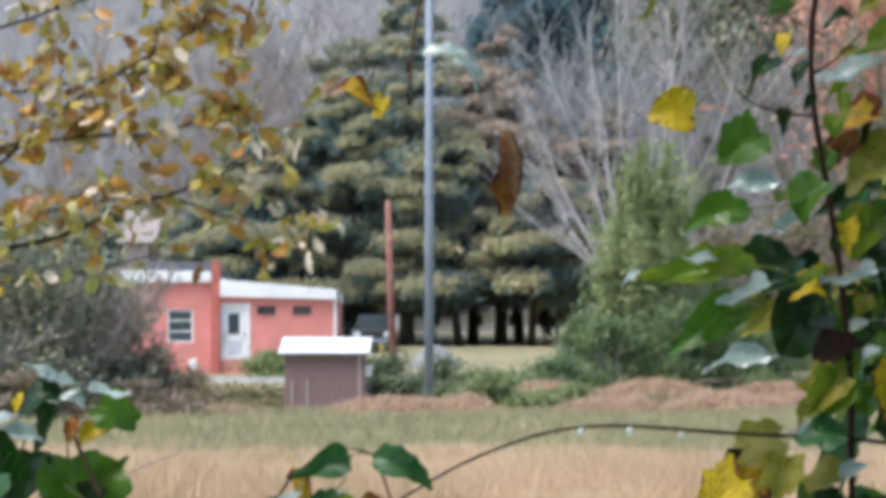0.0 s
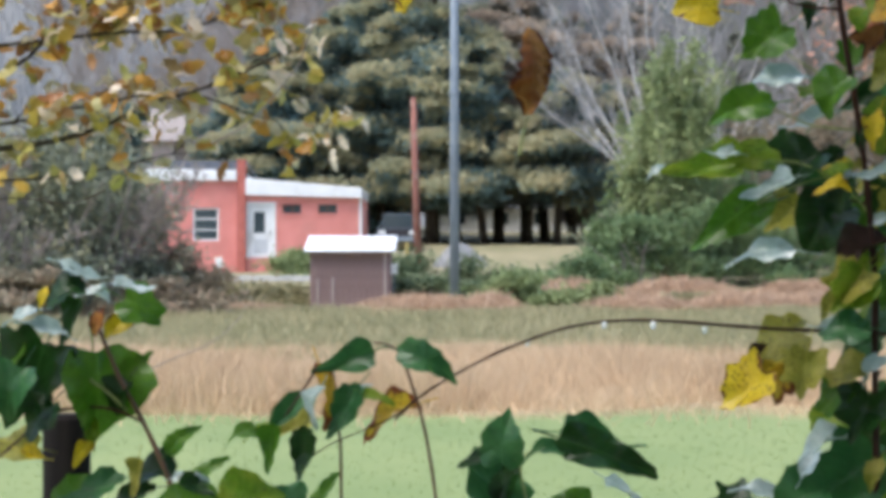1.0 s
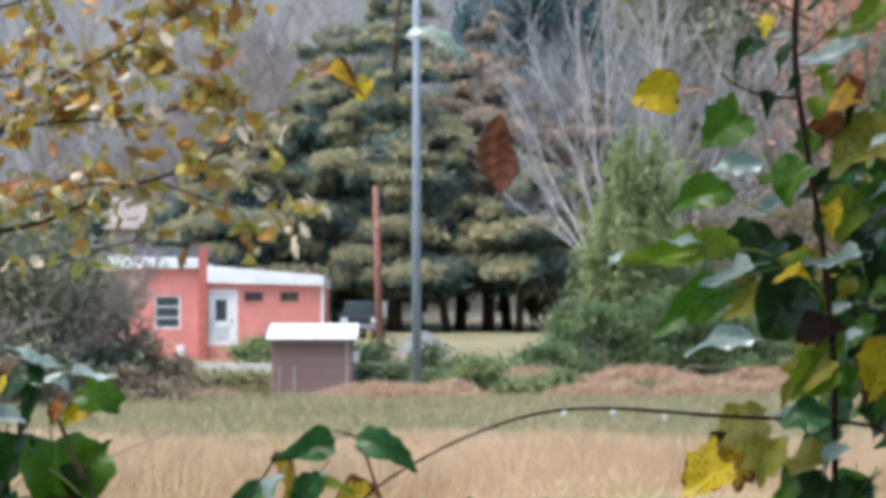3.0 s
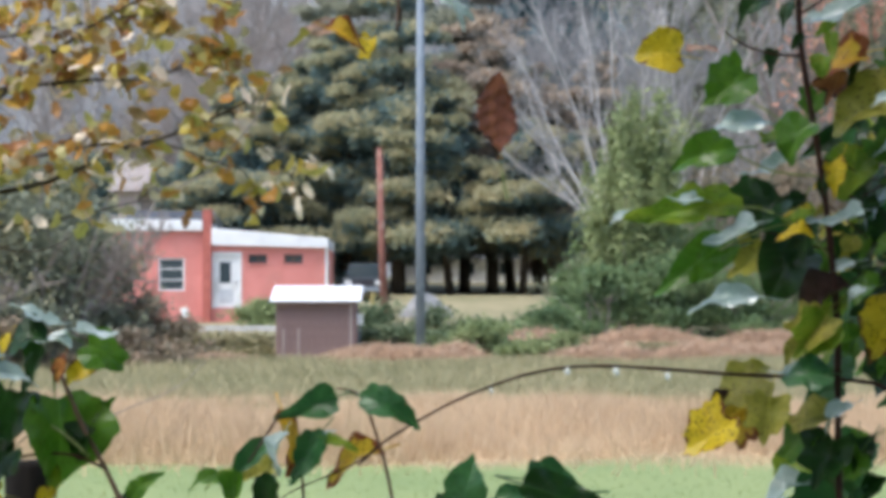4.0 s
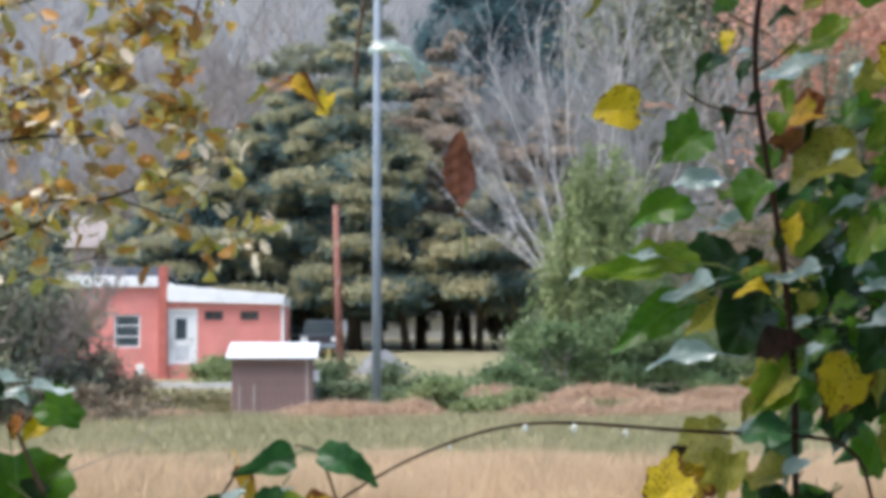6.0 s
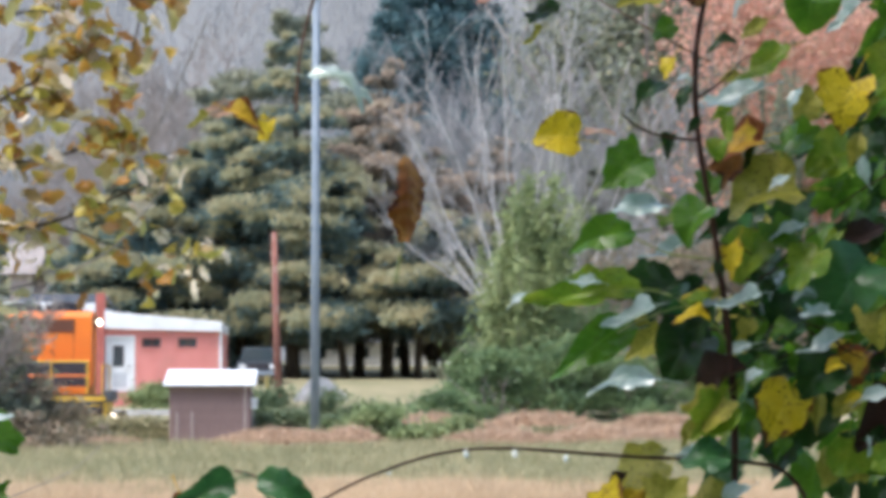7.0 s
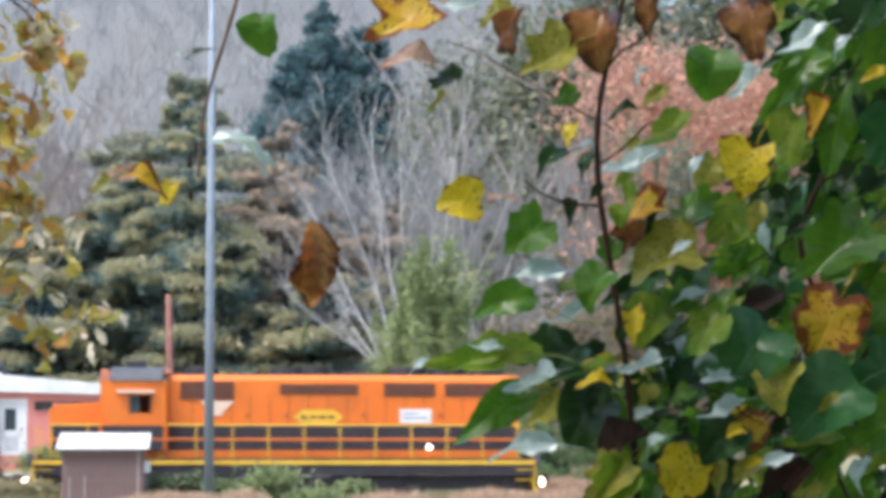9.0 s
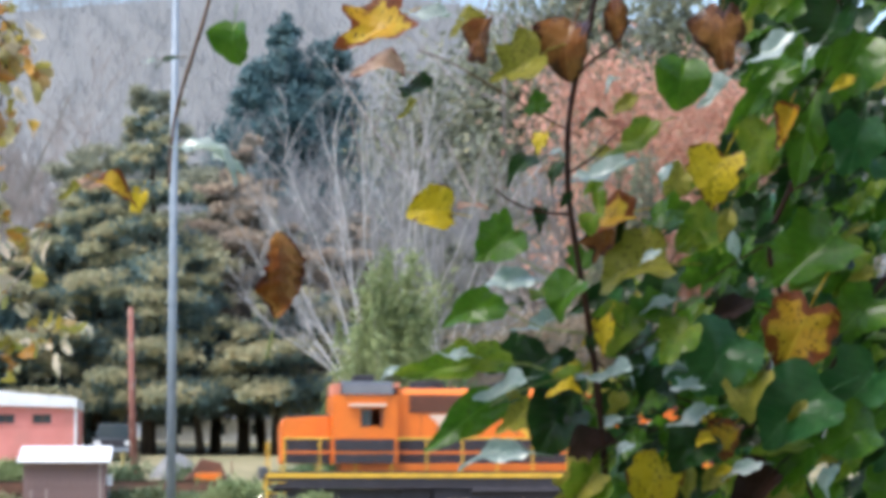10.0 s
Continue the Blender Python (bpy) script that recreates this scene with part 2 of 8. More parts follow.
SHED_TRIM = surface("pale_shed_trim", (0.30, 0.24, 0.23), (0.42, 0.35, 0.33), 0.8)
GALVANISED = surface("galvanised_steel", (0.18, 0.22, 0.27), (0.27, 0.32, 0.38), 0.6, 1.5, 20, 0.15, 0.2)
RUSTY_POLE = surface("reddish_weathered_timber", (0.14, 0.05, 0.04), (0.30, 0.13, 0.10), 0.85, 3, 30, stretch=(4, 4, 0.5), dirt=(0.35, 0.26, 0.22))
ROCK = surface("grey_gravel", (0.18, 0.19, 0.20), (0.32, 0.33, 0.34), 0.95, 1.5, 14, bump=1.0, depth=0.08)
GLASS = clear_glass("dark_window_glass")
BLACK_RUBBER = plain("black_rubber", (0.02, 0.02, 0.022), 0.7)
DARK_POST = surface("dark_wet_fence_post", (0.005, 0.004, 0.004), (0.014, 0.011, 0.010), 0.8, 20, 120, bump=0.7, stretch=(3, 3, 0.4), depth=0.002)
ORANGE = surface("orange_locomotive_paint", (0.74, 0.155, 0.012), (0.82, 0.20, 0.018), 0.4, 0.8, 20, dirt=(0.55, 0.13, 0.02))
YELLOW_PAINT = surface("yellow_safety_paint", (0.70, 0.40, 0.03), (0.80, 0.50, 0.05), 0.5, 2, 30, dirt=(0.45, 0.28, 0.04))
BLACK_PAINT = surface("sooty_black_paint", (0.016, 0.014, 0.02), (0.04, 0.035, 0.045), 0.6, 2, 30)
GREY_PAINT = surface("grey_cab_roof_paint", (0.05, 0.055, 0.065), (0.09, 0.097, 0.11), 0.6, 2, 30)
GRILLE = surface("sooty_intake_grille", (0.10, 0.03, 0.018), (0.17, 0.055, 0.03), 0.7, 6, 60)
STEEL = surface("dirty_wheel_steel", (0.05, 0.045, 0.04), (0.12, 0.10, 0.09), 0.5, 5, 40, 0.6)
CREAM = surface("cream_lettering_paint", (0.70, 0.52, 0.40), (0.80, 0.62, 0.50), 0.5)
RUST = surface("rusty_steel", (0.09, 0.045, 0.03), (0.19, 0.09, 0.055), 0.85, 2, 30, dirt=(0.06, 0.04, 0.04))
LAMP = glowing("lit_headlamp", (1.0, 0.84, 0.66), 3.4)
for _dull in (TWIG, DARK_POST, BARK):
    _dull.node_tree.nodes["Principled BSDF"].inputs["Specular IOR Level"].default_value = 0.12

LEAF = {
    "green": leaf_material("green_leaf", (0.052, 0.15, 0.010), (0.10, 0.215, 0.016), (0.16, 0.06, 0.02), 1.12, 0.3, 0.3, 0.42, 0.35),
    "light": leaf_material("yellow_green_leaf", (0.13, 0.24, 0.016), (0.25, 0.31, 0.03), (0.16, 0.05, 0.02), 1.10, 0.5, 0.35, 0.45, 0.25),
    # Dark green, darkened further to stand in for shade in the vine's gaps.
    "dark": leaf_material("shade_darkened_green_leaf", (0.007, 0.032, 0.005), (0.015, 0.058, 0.009), (0.09, 0.05, 0.02), 1.2, 0.2, 0.3, 0.3, 0.18),
    "blue": leaf_material("bluish_green_leaf", (0.024, 0.10, 0.030), (0.045, 0.145, 0.042), (0.10, 0.12, 0.03), 1.15, 0.2, 0.32, 0.34, 0.2),
    "yellow": leaf_material("yellow_leaf", (0.60, 0.42, 0.012), (0.70, 0.52, 0.03), (0.17, 0.07, 0.015), 0.98, 0.9, 0.45, 0.35, 0.15),
    "olive": leaf_material("olive_yellow_leaf", (0.24, 0.23, 0.03), (0.36, 0.32, 0.06), (0.16, 0.08, 0.02), 1.05, 0.7, 0.45, 0.35, 0.15),
    "gold": leaf_material("gold_and_brown_leaf", (0.58, 0.31, 0.02), (0.56, 0.40, 0.03), (0.19, 0.05, 0.014), 0.66, 0.8, 0.45, 0.35, 0.15),
    "brown": leaf_material("brown_leaf", (0.17, 0.05, 0.014), (0.33, 0.14, 0.04), (0.06, 0.018, 0.010), 0.80, 0.5, 0.4, 0.35, 0.3),
    "umber": leaf_material("withered_dark_leaf", (0.022, 0.010, 0.007), (0.045, 0.018, 0.012), (0.02, 0.01, 0.008), 0.9, 0.2, 0.6, 0.1, 0.0),
    "russet": leaf_material("russet_leaf", (0.30, 0.09, 0.015), (0.46, 0.21, 0.045), (0.12, 0.025, 0.012), 0.68, 0.4, 0.45, 0.35, 0.1),
    "withered": leaf_material("tan_and_russet_withered_leaf", (0.40, 0.115, 0.022), (0.68, 0.34, 0.11), (0.16, 0.035, 0.014), 0.86, 0.4, 0.4, 0.4, 0.2),
    # Back of the hanging leaf, darkened to carry its shaded side as colour.
    "underside": leaf_material("shaded_red_leaf_underside", (0.09, 0.022, 0.010), (0.15, 0.045, 0.016), (0.05, 0.015, 0.010), 0.85, 0.3, 0.55, 0.12, 0.0),
    # Pale colour, mostly standing in for sky sheen on glossy upturned leaves.
    "pale": leaf_material("pale_sheen_leaf", (0.33, 0.44, 0.42), (0.50, 0.58, 0.58), (0.3, 0.33, 0.2), 1.2, 0.1, 0.25, 0.3, 0.9),
    "pink": leaf_material("pinkish_withered_leaf", (0.45, 0.27, 0.22), (0.52, 0.36, 0.28), (0.25, 0.10, 0.07), 0.9, 0.3, 0.5, 0.35, 0.1),
}


# ---- building blocks ----
class Geo:
    """Vertices and faces gathered for one mesh."""

    def __init__(self):
        self.v, self.f, self.edge = [], [], []

    def box(self, x0, x1, y0, y1, z0, z1):
        n = len(self.v)
        self.v += [(x, y, z) for z in (z0, z1) for y in (y0, y1) for x in (x0, x1)]
        self.f += [tuple(n + i for i in q) for q in ((0, 2, 3, 1), (4, 5, 7, 6), (0, 1, 5, 4), (2, 6, 7, 3), (0, 4, 6, 2), (1, 3, 7, 5))]
        return self

    def prism(self, outline, y0, y1):
        """An outline in x and z, drawn out along y."""
        n, k = len(self.v), len(outline)
        self.v += [(x, y0, z) for x, z in outline] + [(x, y1, z) for x, z in outline]
        self.f.append(tuple(n + i for i in range(k)))
        self.f.append(tuple(n + k + i for i in reversed(range(k))))
        self.f += [(n + i, n + k + i, n + k + (i + 1) % k, n + (i + 1) % k) for i in range(k)]
        return self

    def tube(self, pts, radii, sides=6):
        n, pts = len(self.v), [Vector(p) for p in pts]
        for i, p in enumerate(pts):
            d = (pts[min(i + 1, len(pts) - 1)] - pts[max(i - 1, 0)]).normalized()
            a = d.cross(Vector((0.31, 0.87, 0.38))).normalized()
            b = d.cross(a)
            r = radii[i] if isinstance(radii, (list, tuple)) else radii
            self.v += [tuple(p + r * (math.cos(w) * a + math.sin(w) * b)) for w in (2 * math.pi * j / sides for j in range(sides))]
        for i in range(len(pts) - 1):
            for j in range(sides):
                k = (j + 1) % sides
                self.f.append((n + i * sides + j, n + i * sides + k, n + (i + 1) * sides + k, n + (i + 1) * sides + j))
        self.f.append(tuple(n + j for j in reversed(range(sides))))
        self.f.append(tuple(n + (len(pts) - 1) * sides + j for j in range(sides)))
        return self

    def disc(self, c, axis, radius, thick, sides=20):
        c, axis = Vector(c), Vector(axis).normalized()
        return self.tube([c - axis * thick / 2, c + axis * thick / 2], radius, sides)

    def ball(self, c, rx, ry, rz, rings=6, sides=10):
        n = len(self.v)
        for i in range(rings + 1):
            w = math.pi * i / rings
            self.v += [(c[0] + rx * math.sin(w) * math.cos(q), c[1] + ry * math.sin(w) * math.sin(q), c[2] + rz * math.cos(w)) for q in (2 * math.pi * j / sides for j in range(sides))]
        for i in range(rings):
            for j in range(sides):
                k = (j + 1) % sides
                self.f.append((n + i * sides + j, n + (i + 1) * sides + j, n + (i + 1) * sides + k, n + i * sides + k))
        return self


def part(name, geo, material, parent=None, label="", smooth=False, bevel=0.0):
    me = bpy.data.meshes.new(name)
    me.from_pydata(geo.v, [], geo.f)
    me.materials.append(material)
    if smooth:
        me.polygons.foreach_set("use_smooth", [True] * len(me.polygons))
    ob = new(name, me)
    if parent:
        ob.parent = parent
    if label:
        ob["label"] = label
    if bevel:
        b = ob.modifiers.new("worn_edges", "BEVEL")
        b.width, b.segments, b.limit_method = bevel, 2, "ANGLE"
    return ob


def thing(name, label, category, place=None, group=""):
    ob = new(name)
    ob.empty_display_size = 0.2
    if place is not None:
        ob.matrix_basis = place
    return tagged(ob, label, category, group)


def soup(name, tris, material, parent=None, label=""):
    """Many loose triangles, an array of shape (n, 3, 3), as one mesh."""
    tris = np.asarray(tris, dtype=np.float32)
    me = bpy.data.meshes.new(name)
    n = len(tris)
    me.vertices.add(3 * n)
    me.vertices.foreach_set("co", tris.reshape(-1))
    me.loops.add(3 * n)
    me.loops.foreach_set("vertex_index", np.arange(3 * n, dtype=np.int32))
    me.polygons.add(n)
    me.polygons.foreach_set("loop_start", np.arange(0, 3 * n, 3, dtype=np.int32))
    me.materials.append(material)
    me.update()
    me.validate()
    ob = new(name, me)
    if parent:
        ob.parent = parent
    if label:
        ob["label"] = label
    return ob


def flakes(rng, centres, long, wide, up=0.0, spread=1.0):
    """A slim leaf triangle at each centre, turned at random; up leans them towards the sky."""
    n = len(centres)
    d = rng.normal(size=(n, 3)) * spread
    d[:, 2] += up
    d /= np.linalg.norm(d, axis=1)[:, None] + 1e-9
    s = np.cross(d, rng.normal(size=(n, 3)))
    s /= np.linalg.norm(s, axis=1)[:, None] + 1e-9
    size = rng.uniform(0.6, 1.3, (n, 1))
    a = centres - d * long * 0.4 * size
    return np.stack([a - s * wide * size * 0.5, a + s * wide * size * 0.5, centres + d * long * 0.6 * size], axis=1)


def ground_height(x, y):
    def ease(a, b):
        s = np.clip((y - a) / (b - a), 0, 1)
        return s * s * (3 - 2 * s)
    h = 0.95 * ease(91, 97) + 1.45 * ease(98, 126) + 1.5 * ease(126, 170)
    h = h + 131 * ease(200, 820) * (1 + 0.10 * np.sin(x / 95.0 + 1.4) + 0.02 * np.sin(x / 37.0))
    h = h + 0.05 * np.sin(x * 0.9 + 1.3 * np.sin(y * 0.4)) * ease(24, 32) * (1 - ease(75, 84))
    return h - 150 * ease(900, 2600)


# ---- ground, one sheet to the horizon ----
def build_ground():
    ys = np.unique(np.concatenate([np.linspace(-60, 10, 8), np.linspace(10, 30, 41), np.linspace(30, 130, 121), np.linspace(130, 900, 80), np.linspace(900, 4000, 20)]))
    half = np.concatenate([np.linspace(0, 40, 61), np.linspace(42, 400, 40), np.linspace(450, 3000, 15)])
    xs = np.unique(np.concatenate([-half, half]))
    gx, gy = np.meshgrid(xs, ys)
    gz = ground_height(gx, gy)
    w = len(xs)
    geo = Geo()
    geo.v = list(zip(gx.ravel().tolist(), gy.ravel().tolist(), gz.ravel().tolist()))
    geo.f = [(r * w + c, r * w + c + 1, (r + 1) * w + c + 1, (r + 1) * w + c) for r in range(len(ys) - 1) for c in range(w - 1)]
    tagged(part("ground", geo, GROUND, smooth=True), "mown lawn, dry field and grassy rise reaching a wooded hill", "ground", kind="structure")


def strip(rng, count, y0, y1, left=-0.21, right=0.31):
    """Random feet in the wedge of ground that the view takes in."""
    y = np.sqrt(rng.uniform(y0 * y0, y1 * y1, count))
    x = rng.uniform(left, right, count) * y
    return np.stack([x, y, ground_height(x, y)], axis=1)


def blades(rng, feet, tall, wide, lean=0.25):
    n = len(feet)
    h = tall * rng.uniform(0.55, 1.25, n)
    a = rng.uniform(0, math.pi, n)
    s = np.stack([np.cos(a), 0.4 * np.sin(a), np.zeros(n)], axis=1) * wide * rng.uniform(0.6, 1.4, (n, 1))
    tip = feet + np.stack([rng.normal(0, lean, n) * h, rng.normal(0, lean, n) * h, h], axis=1)
    return np.stack([feet - s, feet + s, tip], axis=1)


def build_grass():
    rng = np.random.default_rng(3)
    lawn = soup("mown_grass", blades(rng, strip(rng, 5000, 15.5, 27), 0.022, 0.006, 0.9), GREEN_GRASS)
    tagged(lawn, "short bright green mown grass on the lawn", "grass", kind="stuff")
    feet = strip(rng, 90000, 26, 42)
    bend = 26.4 + 0.9 * np.sin(feet[:, 0] * 0.7) + 0.5 * np.sin(feet[:, 0] * 2.3 + 1) + 0.10 * feet[:, 0]
    patch = np.sin(feet[:, 0] * 0.8 + feet[:, 1] * 0.35) + np.sin(feet[:, 0] * 1.9 - feet[:, 1] * 0.6)
    keep = feet[:, 1] > bend
    feet, patch = feet[keep], patch[keep]
    tall = soup("tall_dry_grass", blades(rng, feet, (0.46 - 0.017 * (feet[:, 1] - 26)) * (1 + 0.28 * patch), 0.010, 0.45), DRY_GRASS)
    tagged(tall, "tall straw-coloured dry grass standing along the lawn", "grass", kind="stuff")
    feet = strip(rng, 5000, 23.5, 27.5)
    feet = feet[rng.uniform(0, 1, len(feet)) < ((feet[:, 1] - 23.5) / 4) ** 2]
    tagged(soup("stray_dry_grass", blades(rng, feet, 0.22, 0.008, 0.7), DRY_GRASS), "stray dry stalks at the edge of the lawn", "grass", kind="stuff")
    feet = strip(rng, 60000, 38, 78)
    tagged(soup("olive_field_grass", blades(rng, feet, 0.26, 0.02, 0.5), OLIVE_GRASS), "olive and straw rough grass covering the field", "grass", kind="stuff")
    # matted reddish mounds along the far edge of the field
    pts = []
    for cx, cy, rx, h in ((-1.2, 77, 2.4, 0.55), (0.9, 77.5, 1.2, 0.6), (5.5, 78, 2.2, 0.5), (8.6, 78.5, 2.0, 0.6), (11.5, 79, 2.4, 0.55), (15.5, 79, 2.6, 0.5), (20, 79, 3, 0.5), (-8, 78, 3.0, 0.25), (4, 91.5, 2.6, 0.95), (8, 91.5, 3.0, 1.0), (12.5, 91.5, 3.0, 0.9), (17, 91.5, 3.2, 1.0), (-9, 92, 4, 0.6)):
        n = int(2600 * rx)
        a, r = rng.uniform(0, 2 * math.pi, n), np.sqrt(rng.uniform(0, 1, n))
        pts.append(np.stack([cx + rx * r * np.cos(a), cy + 1.6 * r * np.sin(a), h * (1 - r * r) * rng.uniform(0.3, 1, n)], axis=1))
    pts = np.concatenate(pts)
    tagged(soup("matted_dry_grass", flakes(rng, pts, 0.42, 0.05, 0.5), PINK_GRASS), "matted reddish dry grass in mounds beside the railway", "grass", kind="stuff")


# ---- trees and shrubs ----
def limb(rng, start, way, length, radius, steps=5, wander=0.12, lift=0.0):
    pts, radii, p, d = [Vector(start)], [radius], Vector(start), Vector(way).normalized()
    for i in range(steps):
        d = (d + Vector(rng.normal(0, wander, 3).tolist()) + Vector((0, 0, lift))).normalized()
        p = p + d * (length / steps)
        pts.append(p.copy())
        radii.append(radius * (1 - 0.8 * (i + 1) / steps))
    return pts, radii, d


def pine(name, x, y, tall, reach, seed, needles, bare=0.16, count=14000, label="", taper=0.8, droop=-0.03, whorls=None, flat=0.22, tuft=(0.48, 0.14), tips=None):
    """A conifer with a straight trunk and flat layers of boughs, each a broad spray of needle tufts."""
    rng = np.random.default_rng(seed)
    tree = thing(name, label, "tree", pose(x, y, float(ground_height(x, y)) - 0.1), "conifers behind the railway")
    lean = rng.normal(0, 0.25)
    part("trunk", Geo().tube([(0, 0, 0), (lean, 0, tall * 0.3), (0.1, 0, tall * 0.6), (0, 0, tall)], [0.018 * tall + 0.06, 0.016 * tall + 0.03, 0.010 * tall, 0.03], 10), BARK, tree, smooth=True)
    boughs, centres, outer = Geo(), [], []
    whorls = whorls or max(4, int(tall * (1 - bare) / 1.55))
    for w in range(whorls):
        s = (w + 0.5) / whorls
        z = tall * (bare + (1 - bare) * s)
        r = reach * ((1 - s) ** taper * 0.95 + 0.08) * rng.uniform(0.8, 1.15)
        for k in range(int(rng.integers(5, 8))):
            a = rng.uniform(0, 2 * math.pi)
            length = r * rng.uniform(0.65, 1.15)
            pts, radii, _ = limb(rng, (0, 0, z + rng.normal(0, 0.4)), (math.cos(a), math.sin(a), rng.normal(0.10, 0.08)), length, 0.012 * length + 0.015, 5, 0.07, droop)
            boughs.tube(pts, radii, 5)
            n = max(20, int(count / (whorls * 6) * (length / (0.55 * reach))))
            t = rng.uniform(0.25 if flat < 0.5 else 0.0, 1.05, n)
            p = np.array([list(q) for q in pts])
            at = np.minimum(t, 0.999) * 5
            i, fr = at.astype(int), (at % 1)[:, None]
            c = p[i] * (1 - fr) + p[np.minimum(i + 1, 5)] * fr
            wid = 0.26 * length * (1.1 - 0.6 * t)[:, None]
            g = np.clip(rng.normal(size=(n, 3)), -1.8, 1.8)
            c = c + g * np.concatenate([wid, wid, flat * wid + 0.07], axis=1)
            # sprays sag at their rims
            c[:, 2] -= 0.06 * (g[:, 0] ** 2 + g[:, 1] ** 2) * wid[:, 0]
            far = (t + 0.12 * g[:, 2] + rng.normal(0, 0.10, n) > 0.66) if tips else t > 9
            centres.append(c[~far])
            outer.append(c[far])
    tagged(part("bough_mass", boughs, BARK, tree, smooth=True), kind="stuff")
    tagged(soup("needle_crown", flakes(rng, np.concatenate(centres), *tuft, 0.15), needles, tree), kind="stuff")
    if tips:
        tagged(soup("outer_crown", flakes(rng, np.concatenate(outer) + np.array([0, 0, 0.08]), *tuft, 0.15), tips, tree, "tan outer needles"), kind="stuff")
    return tree


def fan_tree(name, x, y, tall, seed, label, ways):
    """A leafless tree whose pale limbs fan out from a short trunk; ways: lean in degrees and length of each limb."""
    rng = np.random.default_rng(seed)
    tree = thing(name, label, "tree", pose(x, y, float(ground_height(x, y)) - 0.1), "bare trees")
    stems, twigs = Geo(), Geo()
    fork = tall * 0.20
    stems.tube([(0, 0, 0), (0.05, 0, fork * 0.6), (0, 0, fork * 1.15)], [0.20, 0.16, 0.11], 10)
    for lean, length in ways:
        a = radians(lean)
        start = (0.0, 0.0, fork * rng.uniform(0.75, 1.1))
        pts, radii, d = limb(rng, start, (math.sin(a), rng.normal(0, 0.25), math.cos(a)), length, 0.075, 8, 0.09, 0.035)
        stems.tube(pts, [max(q, 0.018) for q in radii], 7)
        for i in range(2, 9):
            for _ in range(2):
                off = Vector((rng.normal(0, 0.55), rng.normal(0, 0.35), abs(rng.normal(0, 0.3))))
                q, r, e = limb(rng, pts[i], d + off, length * rng.uniform(0.18, 0.36), max(0.5 * radii[i], 0.018), 5, 0.13, 0.04)
                stems.tube(q, [max(v, 0.011) for v in r], 5)
                for k in range(8):
                    j = int(rng.integers(1, 6))
                    b, v, _ = limb(rng, q[j], e + Vector(rng.normal(0, 0.5, 3).tolist()), rng.uniform(0.8, 1.9), 0.013, 3, 0.12, 0.03)
                    twigs.tube(b, [max(u, 0.008) for u in v], 4)
    part("trunk", stems, PALE_BARK, tree, smooth=True)
    tagged(part("twig_mass", twigs, WOOD_GREY, tree), kind="stuff")
    return tree


def bare_tree(name, x, y, tall, seed, material, label, spread=0.5, levels=5, lean=0.0, limbs=4, radius=None, group="bare trees"):
    rng = np.random.default_rng(seed)
    tree = thing(name, label, "tree", pose(x, y, float(ground_height(x, y)) - 0.1), group)
    stems, twigs = Geo(), Geo()
    radius = radius or 0.016 * tall

    def grow(start, way, length, r, level):
        pts, radii, d = limb(rng, start, way, length, r, 4, 0.11, 0.03)
        (stems if level < 2 else twigs).tube(pts, [max(q, 0.012) for q in radii], 6 if level < 2 else 4)
        if level >= levels:
            return
        for k in range(limbs if level else limbs + 1):
            i = int(rng.integers(1, 5))
            off = Vector(rng.normal(0, spread, 3).tolist())
            off.z = abs(off.z) * 0.6
            grow(pts[i], d + off, length * rng.uniform(0.5, 0.78), radii[i] * 0.75, level + 1)
    grow((0, 0, 0), (lean, 0, 1), tall * 0.42, radius, 0)
    part("trunk", stems, material, tree, smooth=True)
    tagged(part("twig_mass", twigs, material, tree), kind="stuff")
    return tree


